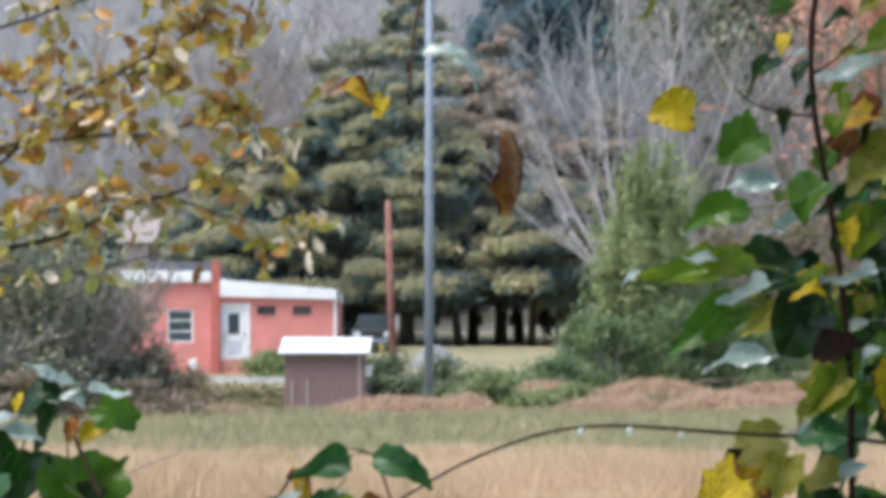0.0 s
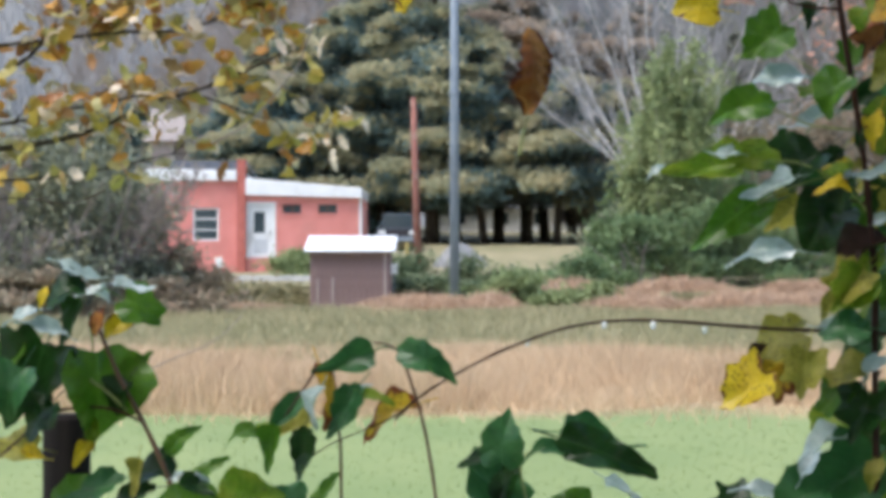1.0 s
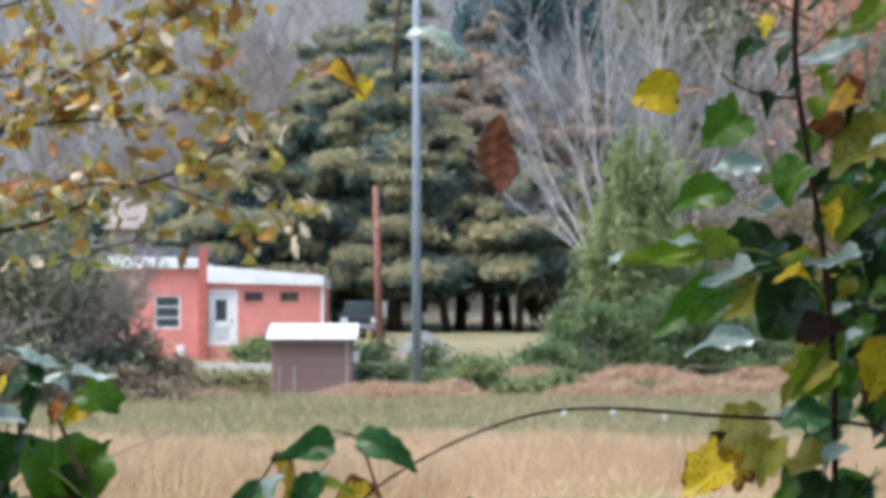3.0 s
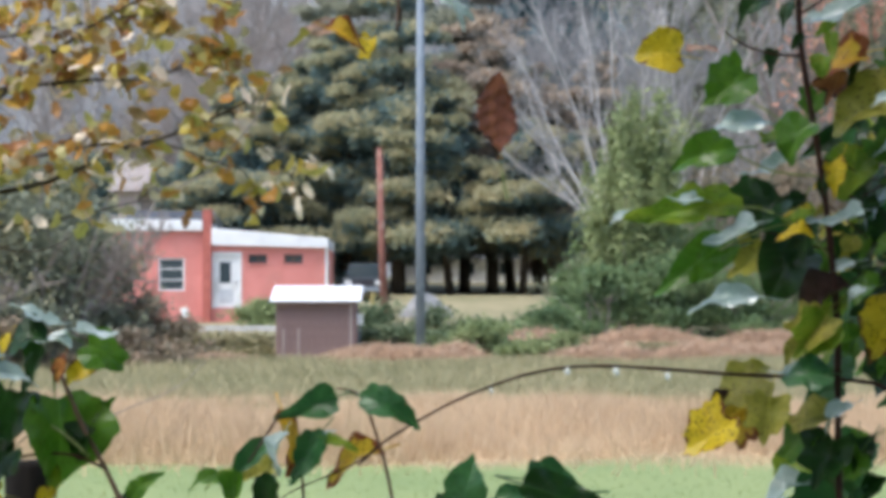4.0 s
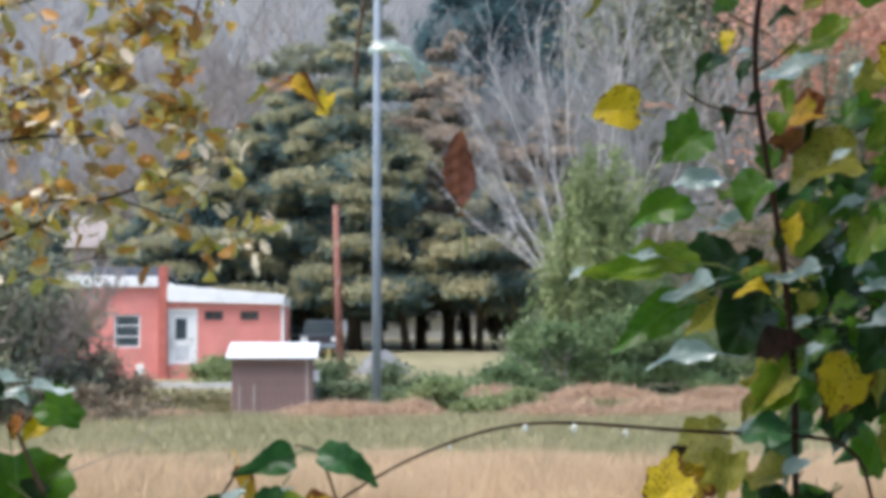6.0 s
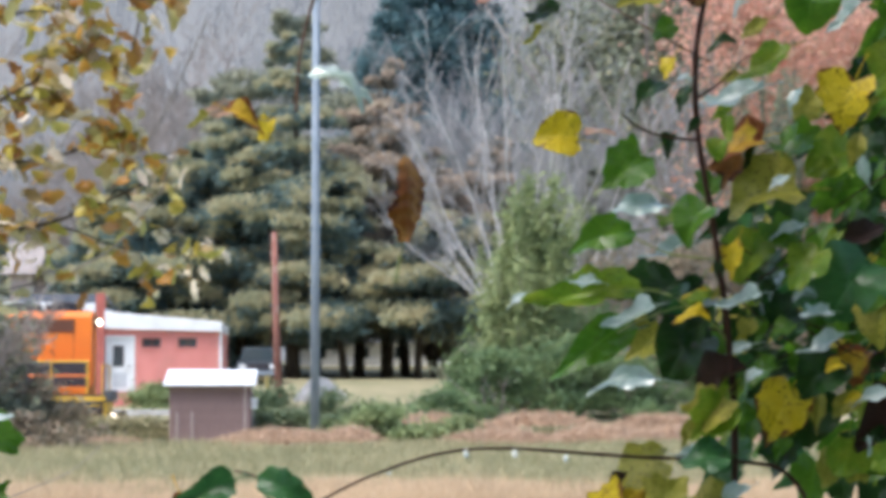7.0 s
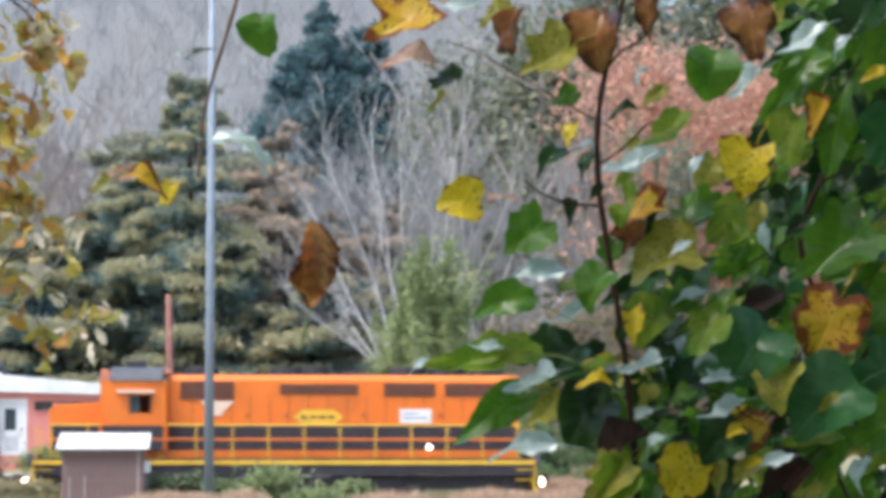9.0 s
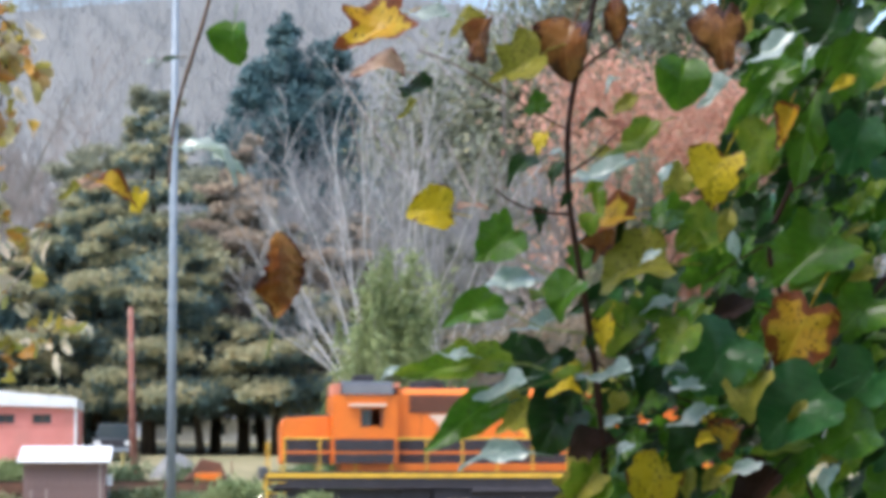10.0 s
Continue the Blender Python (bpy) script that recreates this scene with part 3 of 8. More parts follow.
def bush(name, x, y, wide, deep, tall, seed, leaves, label, count=5000, long=0.22, thin=0.09, stems=9, lumps=9, base=0.0, up=0.3, category="shrub"):
    """A shrub: branching stems under an uneven crown of small leaves in lumps."""
    rng = np.random.default_rng(seed)
    tree = thing(name, label, category, pose(x, y, float(ground_height(x, y)) - 0.05), "shrubs along the railway")
    geo, centres = Geo(), []
    for i in range(stems):
        a = rng.uniform(0, 2 * math.pi)
        pts, radii, d = limb(rng, (0.15 * wide * math.cos(a), 0.15 * deep * math.sin(a), 0), (wide * 0.35 * math.cos(a), deep * 0.35 * math.sin(a), tall), tall * rng.uniform(0.6, 0.95), 0.02 + 0.008 * tall, 5, 0.14)
        geo.tube(pts, radii, 5)
        for j in (2, 3, 4):
            q, s, _ = limb(rng, pts[j], d + Vector(rng.normal(0, 0.6, 3).tolist()), tall * 0.3, radii[j] * 0.7, 3, 0.2)
            geo.tube(q, s, 4)
    tagged(part("stem_mass", geo, TWIG_GREY, tree), kind="stuff")
    for i in range(lumps):
        s = rng.uniform(-0.06, 1)
        a, r = rng.uniform(0, 2 * math.pi), rng.uniform(0.1, 0.75) * (1 - 0.5 * s * s)
        c = np.array([0.5 * wide * r * math.cos(a) * 1.3, 0.5 * deep * r * math.sin(a) * 1.3, base + (tall - base) * (0.1 + 0.75 * s)])
        n = count // lumps
        size = np.array([0.24 * wide, 0.24 * deep, 0.15 * (tall - base)]) * rng.uniform(0.6, 1.15)
        g = rng.normal(size=(n, 3))
        way = c * np.array([0.6, 0.6, 0.0]) + np.array([0, 0, 0.5 * size[2]])
        stray = np.abs(rng.normal(0, 0.8, (n, 1))) * (rng.uniform(0, 1, (n, 1)) < 0.45)
        centres.append(c + g * size * 0.62 + way * stray)
    centres = np.concatenate(centres)
    centres = centres[centres[:, 2] > 0.02]
    tagged(soup("crown", flakes(rng, centres, long, thin, up), leaves, tree), kind="stuff")
    return tree


def feathery_tree(name, x, y, tall, reach, seed, leaves, label, shoots=70):
    """Many upright, slightly arching shoots, each set with small leaves nearly to its foot."""
    rng = np.random.default_rng(seed)
    tree = thing(name, label, "tree", pose(x, y, float(ground_height(x, y)) - 0.1))
    geo, spots = Geo(), []
    for i in range(shoots):
        a, r = rng.uniform(0, 2 * math.pi), reach * math.sqrt(rng.uniform(0, 1))
        foot = (0.6 * r * math.cos(a), 0.6 * r * math.sin(a), 0)
        h = tall * rng.uniform(0.45, 1.0) * (1 - 0.3 * (r / reach) ** 2)
        pts, radii, _ = limb(rng, foot, (0.4 * r * math.cos(a), 0.4 * r * math.sin(a), h), h, 0.012 + 0.003 * h, 7, 0.05, 0.01)
        geo.tube(pts, radii, 5)
        n = int(75 * h)
        t = rng.uniform(0.05, 1.0, n) * 6.999
        p = np.array([list(q) for q in pts])
        k, f = t.astype(int), (t % 1)[:, None]
        swell = (0.18 + 0.16 * np.sin(t * 2.2 + i))[:, None]
        spots.append(p[k] * (1 - f) + p[np.minimum(k + 1, 7)] * f + rng.normal(size=(n, 3)) * swell)
    tagged(part("shoot_mass", geo, TWIG_GREY, tree), kind="stuff")
    tagged(soup("crown", flakes(rng, np.concatenate(spots), 0.30, 0.10, 0.5), leaves, tree), kind="stuff")
    return tree


def wall_cells(geo, x0, x1, z0, z1, y0, y1, holes):
    """A wall with openings right through it, as one closed shell."""
    xs = sorted({x0, x1, *(v for h in holes for v in h[:2])})
    zs = sorted({z0, z1, *(v for h in holes for v in h[2:])})
    nx, nz, base = len(xs), len(zs), len(geo.v)
    geo.v += [(x, y, z) for y in (y0, y1) for z in zs for x in xs]

    def at(i, k, back):
        return base + back * nx * nz + k * nx + i

    def solid(i, k):
        if not (0 <= i < nx - 1 and 0 <= k < nz - 1):
            return False
        x, z = (xs[i] + xs[i + 1]) / 2, (zs[k] + zs[k + 1]) / 2
        return not any(h[0] < x < h[1] and h[2] < z < h[3] for h in holes)
    for i in range(nx - 1):
        for k in range(nz - 1):
            if not solid(i, k):
                continue
            geo.f.append((at(i, k, 0), at(i + 1, k, 0), at(i + 1, k + 1, 0), at(i, k + 1, 0)))
            geo.f.append((at(i, k, 1), at(i, k + 1, 1), at(i + 1, k + 1, 1), at(i + 1, k, 1)))
            for di, dk, p, q in ((-1, 0, (i, k + 1), (i, k)), (1, 0, (i + 1, k), (i + 1, k + 1)), (0, -1, (i, k), (i + 1, k)), (0, 1, (i + 1, k + 1), (i, k + 1))):
                if not solid(i + di, k + dk):
                    geo.f.append((at(*p, 0), at(*p, 1), at(*q, 1), at(*q, 0)))
    return geo


def window(parent, x0, x1, z0, z1, y, bars=1, frame_wide=0.07):
    w = part("window", Geo().box(x0, x1, y - 0.03, y + 0.05, z0 - 0.06, z0), WHITE_PAINT, parent, "white-framed window with dark panes")
    g = Geo().box(x0, x0 + frame_wide, y - 0.02, y + 0.08, z0, z1).box(x1 - frame_wide, x1, y - 0.02, y + 0.08, z0, z1)
    g.box(x0 + frame_wide, x1 - frame_wide, y - 0.02, y + 0.08, z1 - frame_wide, z1).box(x0 + frame_wide, x1 - frame_wide, y - 0.02, y + 0.08, z0, z0 + frame_wide)
    for i in range(bars):
        z = z0 + (z1 - z0) * (i + 1) / (bars + 1)
        g.box(x0 + frame_wide, x1 - frame_wide, y - 0.01, y + 0.07, z - 0.025, z + 0.025)
    part("window_frame", g, WHITE_PAINT, w)
    part("pane", Geo().box(x0 + frame_wide, x1 - frame_wide, y + 0.02, y + 0.03, z0 + frame_wide, z1 - frame_wide), GLASS, w)
    return w


def build_red_house():
    house = thing("red_block_building", "low salmon-red painted building with a white roof edge", "building", pose(0, 104, 0))
    low, high = (-8.80, -7.74, 1.70, 3.95), (-11.10, -10.02, 2.42, 3.78)
    vents = [(-7.36, -6.62, 3.55, 3.93), (-5.88, -5.14, 3.55, 3.93)]
    part("wall", wall_cells(Geo(), -13.4, -9.26, 0.6, 4.90, 0, 0.25, [high]), RED_PAINT, house)
    part("wall", wall_cells(Geo(), -8.90, -4.12, 0.6, 4.30, 0, 0.25, [low, *vents]), RED_PAINT, house)
    part("wall", Geo().box(-4.37, -4.12, 0.253, 7, 0.6, 4.30), RED_PAINT, house)
    part("wall", Geo().box(-13.4, -13.15, 0.253, 7, 0.6, 4.90), RED_PAINT, house)
    part("wall", Geo().box(-13.1, -4.40, 6.75, 7, 0.6, 4.30), RED_PAINT, house)
    part("chimney", Geo().box(-9.258, -8.902, -0.22, 0.4, 0.6, 5.78), surface("dull_red_brick", (0.36, 0.10, 0.08), (0.50, 0.15, 0.12), 0.85, 3, 30), house, "dull red chimney breast standing proud of the wall", bevel=0.02)
    part("roof", Geo().prism([(-13.6, 4.905), (-9.27, 4.905), (-9.27, 5.34), (-13.6, 5.42)], -0.25, 7.2), TIN_ROOF, house, "white metal roof edge", bevel=0.02)
    part("roof", Geo().prism([(-8.895, 4.305), (-4.08, 4.18), (-4.08, 4.60), (-8.895, 5.02)], -0.25, 7.2), TIN_ROOF, house, "white sloping metal roof edge", bevel=0.02)
    part("roof", Geo().box(-12.6, -9.4, 1.5, 6, 5.36, 5.80), DARK_ROOF, house, "dark raised roof section")
    part("corner_trim", Geo().box(-4.20, -4.09, -0.03, -0.003, 0.8, 4.18), WHITE_PAINT, house)
    part("antenna", Geo().tube([(-8.9, 0.5, 5.7), (-8.5, 0.4, 5.05)], 0.03, 5), GALVANISED, house, "leaning metal roof stay")
    door = part("door", Geo().box(-8.76, -7.78, 0.10, 0.16, 1.72, 3.91), WHITE_PAINT, house, "white door with a glazed upper half", bevel=0.01)
    part("door_frame", Geo().box(-8.88, -8.76, -0.03, 0.14, 1.70, 4.02).box(-7.78, -7.66, -0.03, 0.14, 1.70, 4.02).box(-8.76, -7.78, -0.03, 0.14, 3.91, 4.02), WHITE_PAINT, door)
    part("pane", Geo().box(-8.58, -8.12, 0.085, 0.098, 2.75, 3.62), GLASS, door)
    part("panel", Geo().box(-8.58, -8.0, 0.08, 0.098, 1.9, 2.5), plain("grey_door_panel", (0.55, 0.58, 0.62)), door)
    part("handle", Geo().box(-7.93, -7.87, 0.04, 0.098, 2.70, 2.82), STEEL, door)
    window(house, *high, 0.06, bars=2)
    for v in vents:
        w = part("window", Geo().box(v[0] - 0.04, v[1] + 0.04, -0.04, 0.0, v[2] - 0.07, v[2]), RED_PAINT, house, "small dark high window")
        part("pane", Geo().box(v[0], v[1], 0.12, 0.14, v[2], v[3]), GLASS, w)
        part("window_frame", Geo().box(v[0] - 0.02, v[0] + 0.03, -0.02, 0.12, v[2] + 0.003, v[3]), RUST, w)
        part("mullion", Geo().box((v[0] + v[1]) / 2 - 0.02, (v[0] + v[1]) / 2 + 0.02, 0.05, 0.11, v[2], v[3]), RUST, w)


def build_utility_box():
    box = thing("utility_box", "small cream utility box leaning on a short post", "utility box", pose(-9.75, 102.6, float(ground_height(-9.75, 102.6)), 0, -14, 0))
    part("post", Geo().tube([(0, 0, -0.05), (0, 0, 0.25)], 0.04, 8), GALVANISED, box)
    part("body", Geo().box(-0.16, 0.16, -0.1, 0.1, 0.25, 0.72), CREAM, box, bevel=0.02)
    part("door", Geo().box(-0.13, 0.13, -0.115, -0.103, 0.30, 0.66), WHITE_PAINT, box)


def build_shed():
    shed = thing("wooden_shed", "small brown board shed with a white sloping roof", "shed", pose(0, 81, 0))
    n, x0, x1 = 14, -4.86, -2.26
    step = (x1 - x0) / n
    board = Geo().box(0, step - 0.012, 0, 0.03, -0.1, 1.90)
    first = part("board", board, SHED_BOARD, shed)
    first.location = (x0, 0, 0)
    for i in range(1, n):
        b = new("board", first.data)
        b.parent, b.location = shed, (x0 + i * step, 0.004 * (i % 3), 0)
    part("side_wall", Geo().prism([(0.0, 0), (2.2, 0), (2.2, 2.3), (0.0, 1.88)], 0, 0.04), SHED_BOARD, shed).matrix_basis = pose(x0 + 0.04, 0.035, 0, 0, 0, 90)
    part("side_wall", Geo().prism([(0.0, 0), (2.2, 0), (2.2, 2.3), (0.0, 1.88)], 0, 0.04), SHED_BOARD, shed).matrix_basis = pose(x1 - 0.01, 0.035, 0, 0, 0, 90)
    part("back_wall", Geo().box(x0 + 0.05, x1 - 0.06, 2.2, 2.24, -0.1, 2.28), SHED_BOARD, shed)
    part("corner_post", Geo().box(-2.48, -2.40, -0.035, -0.003, 0, 1.86), SHED_TRIM, shed)
    part("door_post", Geo().box(-4.64, -4.58, -0.035, -0.003, 0, 1.02), SHED_TRIM, shed)
    part("door_post", Geo().box(-4.16, -4.10, -0.035, -0.003, 0, 1.05), SHED_TRIM, shed)
    roof = part("roof", Geo().box(-5.05, -2.10, 0, 2.75, 0, 0.06), TIN_ROOF, shed, "white sheet-metal roof sloping to the field", bevel=0.01)
    roof.matrix_basis = pose(0, -0.28, 1.87, 10.5, 0, 0)
    for i in range(10):
        r = part("rib", Geo().box(0, 0.03, 0, 2.74, 0.061, 0.085), TIN_ROOF, roof)
        r.location = (-5.0 + i * 0.312, 0, 0)
    part("meter_box", Geo().box(-2.26, -2.06, 0.3, 0.55, 1.15, 1.5), WHITE_PAINT, shed, "small white box on the side wall", bevel=0.01)
    part("conduit", Geo().tube([(-2.16, 0.42, 1.15), (-2.16, 0.42, 0.0)], 0.02, 6), GALVANISED, shed)


def build_poles():
    pole = thing("steel_lamp_pole", "tall plain galvanised steel pole standing in the field", "pole", pose(-0.2, 80, -0.05))
    part("shaft", Geo().tube([(0, 0, 0), (0, 0, 7), (0, 0, 20)], [0.155, 0.14, 0.10], 14), GALVANISED, pole, smooth=True)
    part("base_plate", Geo().box(-0.25, 0.25, -0.25, 0.25, 0.02, 0.08), GALVANISED, pole)
    part("collar", Geo().disc((0, 0, 7), (0, 0, 1), 0.155, 0.12), GALVANISED, pole)
    stub = thing("timber_pole", "short reddish weathered timber pole without wires", "pole", pose(-1.95, 103.3, float(ground_height(-1.95, 103.3)) - 0.1))
    part("shaft", Geo().tube([(0.22, 0, 0), (0.10, 0, 3.5), (0, 0, 7.3)], [0.17, 0.15, 0.12], 12), RUSTY_POLE, stub, smooth=True)
    for z in (2.9, 4.4, 5.9):
        part("iron_step", Geo().tube([(0.05, -0.10, z), (0.32, -0.14, z + 0.02)], 0.018, 5), RUST, stub)
    post = thing("yellow_marker_post", "short faded yellow marker post beside the railway", "post", pose(-2.05, 96.5, float(ground_height(-2.05, 96.5))))
    faded = surface("faded_yellow_paint", (0.26, 0.20, 0.07), (0.36, 0.29, 0.10), 0.8, 3, 30)
    part("shaft", Geo().tube([(0, 0, 0), (0, 0, 1.35)], 0.10, 8), faded, post)
    part("cap", Geo().disc((0, 0, 1.37), (0, 0, 1), 0.11, 0.05, 8), faded, post)


def build_track():
    track = thing("railway_track", "railway track on grey stone ballast", "railway", pose(0, 87, 0))
    tagged(track, kind="structure")
    part("ballast", Geo().prism([(-1.9, -0.12), (1.9, -0.12), (1.35, 0.06), (-1.35, 0.06)], -90, 90), ROCK, track).matrix_basis = pose(0, 0, -0.2, 0, 0, 90)
    for y in (-0.75, 0.75):
        part("rail", Geo().box(-90, 90, y - 0.035, y + 0.035, -0.13, 0.0).box(-90, 90, y - 0.07, y + 0.07, -0.15, -0.13), STEEL, track)
    sleeper = part("sleeper", Geo().box(-0.12, 0.12, -1.25, 1.25, -0.22, -0.135), BARK, track)
    sleeper.location = (-24, 0, 0)
    for i in range(1, 80):
        s = new("sleeper", sleeper.data)
        s.parent, s.location = track, (-24 + i * 0.62, 0, 0)


def bogie(parent, x, rigid=2.5):
    """A truck with two axles under a vehicle."""
    g = Geo()
    for y in (-1.0, 1.0):
        g.prism([(x - rigid / 2 - 0.65, 0.45), (x - rigid / 2 + 0.4, 0.38), (x + rigid / 2 - 0.4, 0.38), (x + rigid / 2 + 0.65, 0.45), (x + rigid / 2 + 0.6, 0.99), (x - rigid / 2 - 0.6, 0.99)], y - 0.08, y + 0.08)
    g.box(x - 0.4, x + 0.4, -1.0, 1.0, 0.45, 0.84)
    b = part("truck_frame", g, BLACK_PAINT, parent, "sooty black truck frame")
    for k in (-1, 1):
        for y in (-0.75, 0.75):
            part("wheel", Geo().disc((x + k * rigid / 2, y, 0.5), (0, 1, 0), 0.50, 0.13, 24).disc((x + k * rigid / 2, y * 0.93, 0.5), (0, 1, 0), 0.53, 0.03, 24), STEEL, b)
        for y in (-1.1, 1.1):
            part("axle_box", Geo().box(x + k * rigid / 2 - 0.2, x + k * rigid / 2 + 0.2, y - 0.08, y + 0.08, 0.35, 0.7), STEEL, b, bevel=0.03)
    return b


def coupler(parent, x, way):
    part("coupler", Geo().box(min(x, x + way * 0.55), max(x, x + way * 0.55), -0.11, 0.11, 0.75, 1.0).box(min(x + way * 0.4, x + way * 0.62), max(x + way * 0.4, x + way * 0.62), -0.2, 0.2, 0.68, 1.06), STEEL, parent, bevel=0.03)


def build_locomotive():
    """Long hood to the right (+x), cab and short nose to the left; origin on the rails at mid length."""
    loco = thing("diesel_locomotive", "orange diesel locomotive with yellow handrails and lit lamps", "locomotive", pose(-79.5, 87, 0))
    part("frame_sill", Geo().box(-8.45, 8.45, -1.45, 1.45, 1.02, 1.38), BLACK_PAINT, loco, "black underframe sill")
    part("sill_stripe", Geo().box(-8.5, 8.5, -1.50, 1.50, 1.39, 1.54), YELLOW_PAINT, loco, "yellow stripe along the walkway edge")
    part("walkway", Geo().box(-8.45, 8.45, -1.48, 1.48, 1.545, 1.60), BLACK_PAINT, loco)
    part("battery_box", Geo().box(-6.0, 7.9, -1.20, 1.20, 1.603, 1.86), ORANGE, loco, "orange boxes along the walkway", bevel=0.02)
    hood = part("long_hood", Geo().prism([(-0.90, 1.863), (0.90, 1.863), (0.90, 4.26), (0.72, 4.44), (-0.72, 4.44), (-0.90, 4.26)], -8.0, 4.03), ORANGE, loco, "orange long hood with access doors", bevel=0.03)
    hood.matrix_basis = pose(0, 0, 0, 0, 0, 90)
    # the prism runs along its own y; turned, it reaches from the cab to the front end
    for z0, z1 in ((1.875, 2.20), (2.29, 2.70)):
        part("black_band", Geo().box(-3.98, 7.9, -0.925, -0.903, z0, z1), BLACK_PAINT, loco, "black band on the hood side")
    for i in range(17):
        x = -3.2 + i * 0.66
        part("door_seam", Geo().box(x, x + 0.018, -0.912, -0.902, 2.70, 3.72), GRILLE, loco)
        if i % 2:
            part("latch", Geo().box(x - 0.12, x - 0.06, -0.93, -0.904, 3.0, 3.12), STEEL, loco)

    def grille(x0, x1, z0, z1, slats):
        g = part("intake_grille", Geo().box(x0, x1, -0.93, -0.905, z0, z1), GRILLE, loco, "dark louvred air intake")
        for i in range(slats):
            x = x0 + (x1 - x0) * (i + 0.5) / slats
            part("slat", Geo().box(x - 0.02, x + 0.02, -0.955, -0.932, z0 + 0.03, z1 - 0.03), RUST, g)
    grille(-3.6, -1.78, 3.60, 4.22, 14)
    grille(-0.2, 2.45, 3.78, 4.12, 18)
    grille(3.35, 5.1, 3.72, 4.16, 13)
    grille(5.45, 7.4, 3.72, 4.16, 14)
    for x in (-2.9, -0.2 + 0.3, 0.95, 4.2, 5.55, 6.95):
        f = part("roof_fan", Geo().disc((x, 0, 4.57), (0, 0, 1), 0.62, 0.24, 24), BLACK_PAINT, loco, "round black radiator fan")
        part("fan_cap", Geo().disc((x, 0, 4.72), (0, 0, 1), 0.40, 0.06, 16), STEEL, f)
    part("exhaust_stack", Geo().box(1.9, 2.7, -0.25, 0.25, 4.43, 4.62), BLACK_PAINT, loco, bevel=0.03)
    part("roof_walk", Geo().box(-3.9, 7.8, -0.62, 0.62, 4.445, 4.47), GREY_PAINT, loco)
    # cab and nose
    cab = part("cab", wall_cells(Geo(), -6.28, -4.05, 1.86, 4.20, -1.50, -1.44, [(-5.25, -4.62, 3.12, 3.72)]), ORANGE, loco, "orange driver's cab")
    for box in ((-6.28, -4.05, 1.44, 1.50), (-6.28, -6.22, -1.437, 1.437), (-4.11, -4.05, -1.437, 1.437)):
        part("cab_wall", Geo().box(*box, 1.86, 4.2), ORANGE, cab)
    part("cab_floor", Geo().box(-6.2, -4.12, -1.43, 1.43, 1.87, 1.95), BLACK_PAINT, cab)
    roof = part("cab_roof", Geo().prism([(-1.62, 4.205), (1.62, 4.205), (1.35, 4.55), (0.7, 4.70), (-0.7, 4.70), (-1.35, 4.55)], 4.17, 5.95), GREY_PAINT, loco, "grey arched cab roof", bevel=0.03)
    roof.matrix_basis = pose(0, 0, 0, 0, 0, 90)
    part("horn", Geo().box(4.35, 4.6, -0.2, 0.2, 4.70, 4.80), BLACK_PAINT, roof)
    part("air_unit", Geo().box(-5.5, -4.75, -0.5, 0.5, 4.705, 4.92), BLACK_PAINT, loco, bevel=0.04)
    part("window_shade", Geo().box(-5.72, -4.45, -1.72, -1.503, 3.80, 3.90), CREAM, cab, "pale sun visor over the cab window")
    part("window_frame", Geo().box(-5.30, -5.25, -1.53, -1.503, 3.08, 3.76).box(-4.62, -4.57, -1.53, -1.503, 3.08, 3.76), BLACK_PAINT, cab)
    part("pane", Geo().box(-5.25, -4.95, -1.47, -1.46, 3.12, 3.72), GLASS, cab)
    part("seat", Geo().box(-5.2, -4.8, -1.1, -0.7, 2.4, 2.9), BLACK_PAINT, cab)
    salmon = plain("salmon_board", (0.70, 0.25, 0.16))
    part("number_board", Geo().box(-6.26, -5.97, -1.2, 1.2, 4.205, 4.60), salmon, loco, "salmon number board housing", bevel=0.02)
    part("number_board", Geo().box(-4.15, -3.92, -1.1, 1.1, 4.45, 4.62), salmon, loco, "salmon number board housing", bevel=0.02)
    nose = part("short_nose", Geo().prism([(-8.0, 1.863), (-6.285, 1.863), (-6.285, 3.50), (-7.85, 3.42), (-8.0, 3.22)], -0.95, 0.95), ORANGE, loco, "orange short nose", bevel=0.04)
    part("nose_top", Geo().box(-7.85, -6.29, -0.93, 0.93, 3.505, 3.54), GREY_PAINT, nose)
    part("nose_door", Geo().box(-7.3, -6.7, -0.975, -0.953, 2.75, 3.25), ORANGE, nose)
    for z0, z1 in ((1.875, 2.20), (2.29, 2.70)):
        part("black_band", Geo().box(-6.20, -4.15, -1.525, -1.503, z0, z1), BLACK_PAINT, cab)
        part("black_band", Geo().box(-7.9, -6.32, -0.985, -0.953, z0, z1), BLACK_PAINT, nose)
    # emblem shapes without lettering
    part("emblem", Geo().prism([(-2.95, 3.55), (-1.75, 3.55), (-2.05, 3.28), (-2.2, 3.05), (-2.5, 3.05), (-2.65, 3.28)], -0.925, -0.905), CREAM, loco, "cream shield-shaped emblem")
    part("emblem", Geo().prism([(0.25, 3.0), (0.55, 3.26), (1.65, 3.26), (1.95, 3.0), (1.65, 2.74), (0.55, 2.74)], -0.95, -0.93), YELLOW_PAINT, loco, "yellow lozenge emblem with dark bars")
    for i in range(4):
        part("emblem_bar", Geo().box(0.50 + i * 0.31, 0.72 + i * 0.31, -0.957, -0.951, 2.96, 3.05), RUST, loco)
    part("placard", Geo().box(3.9, 4.98, -0.935, -0.905, 2.80, 3.28), WHITE_PAINT, loco, "white rectangular placard")
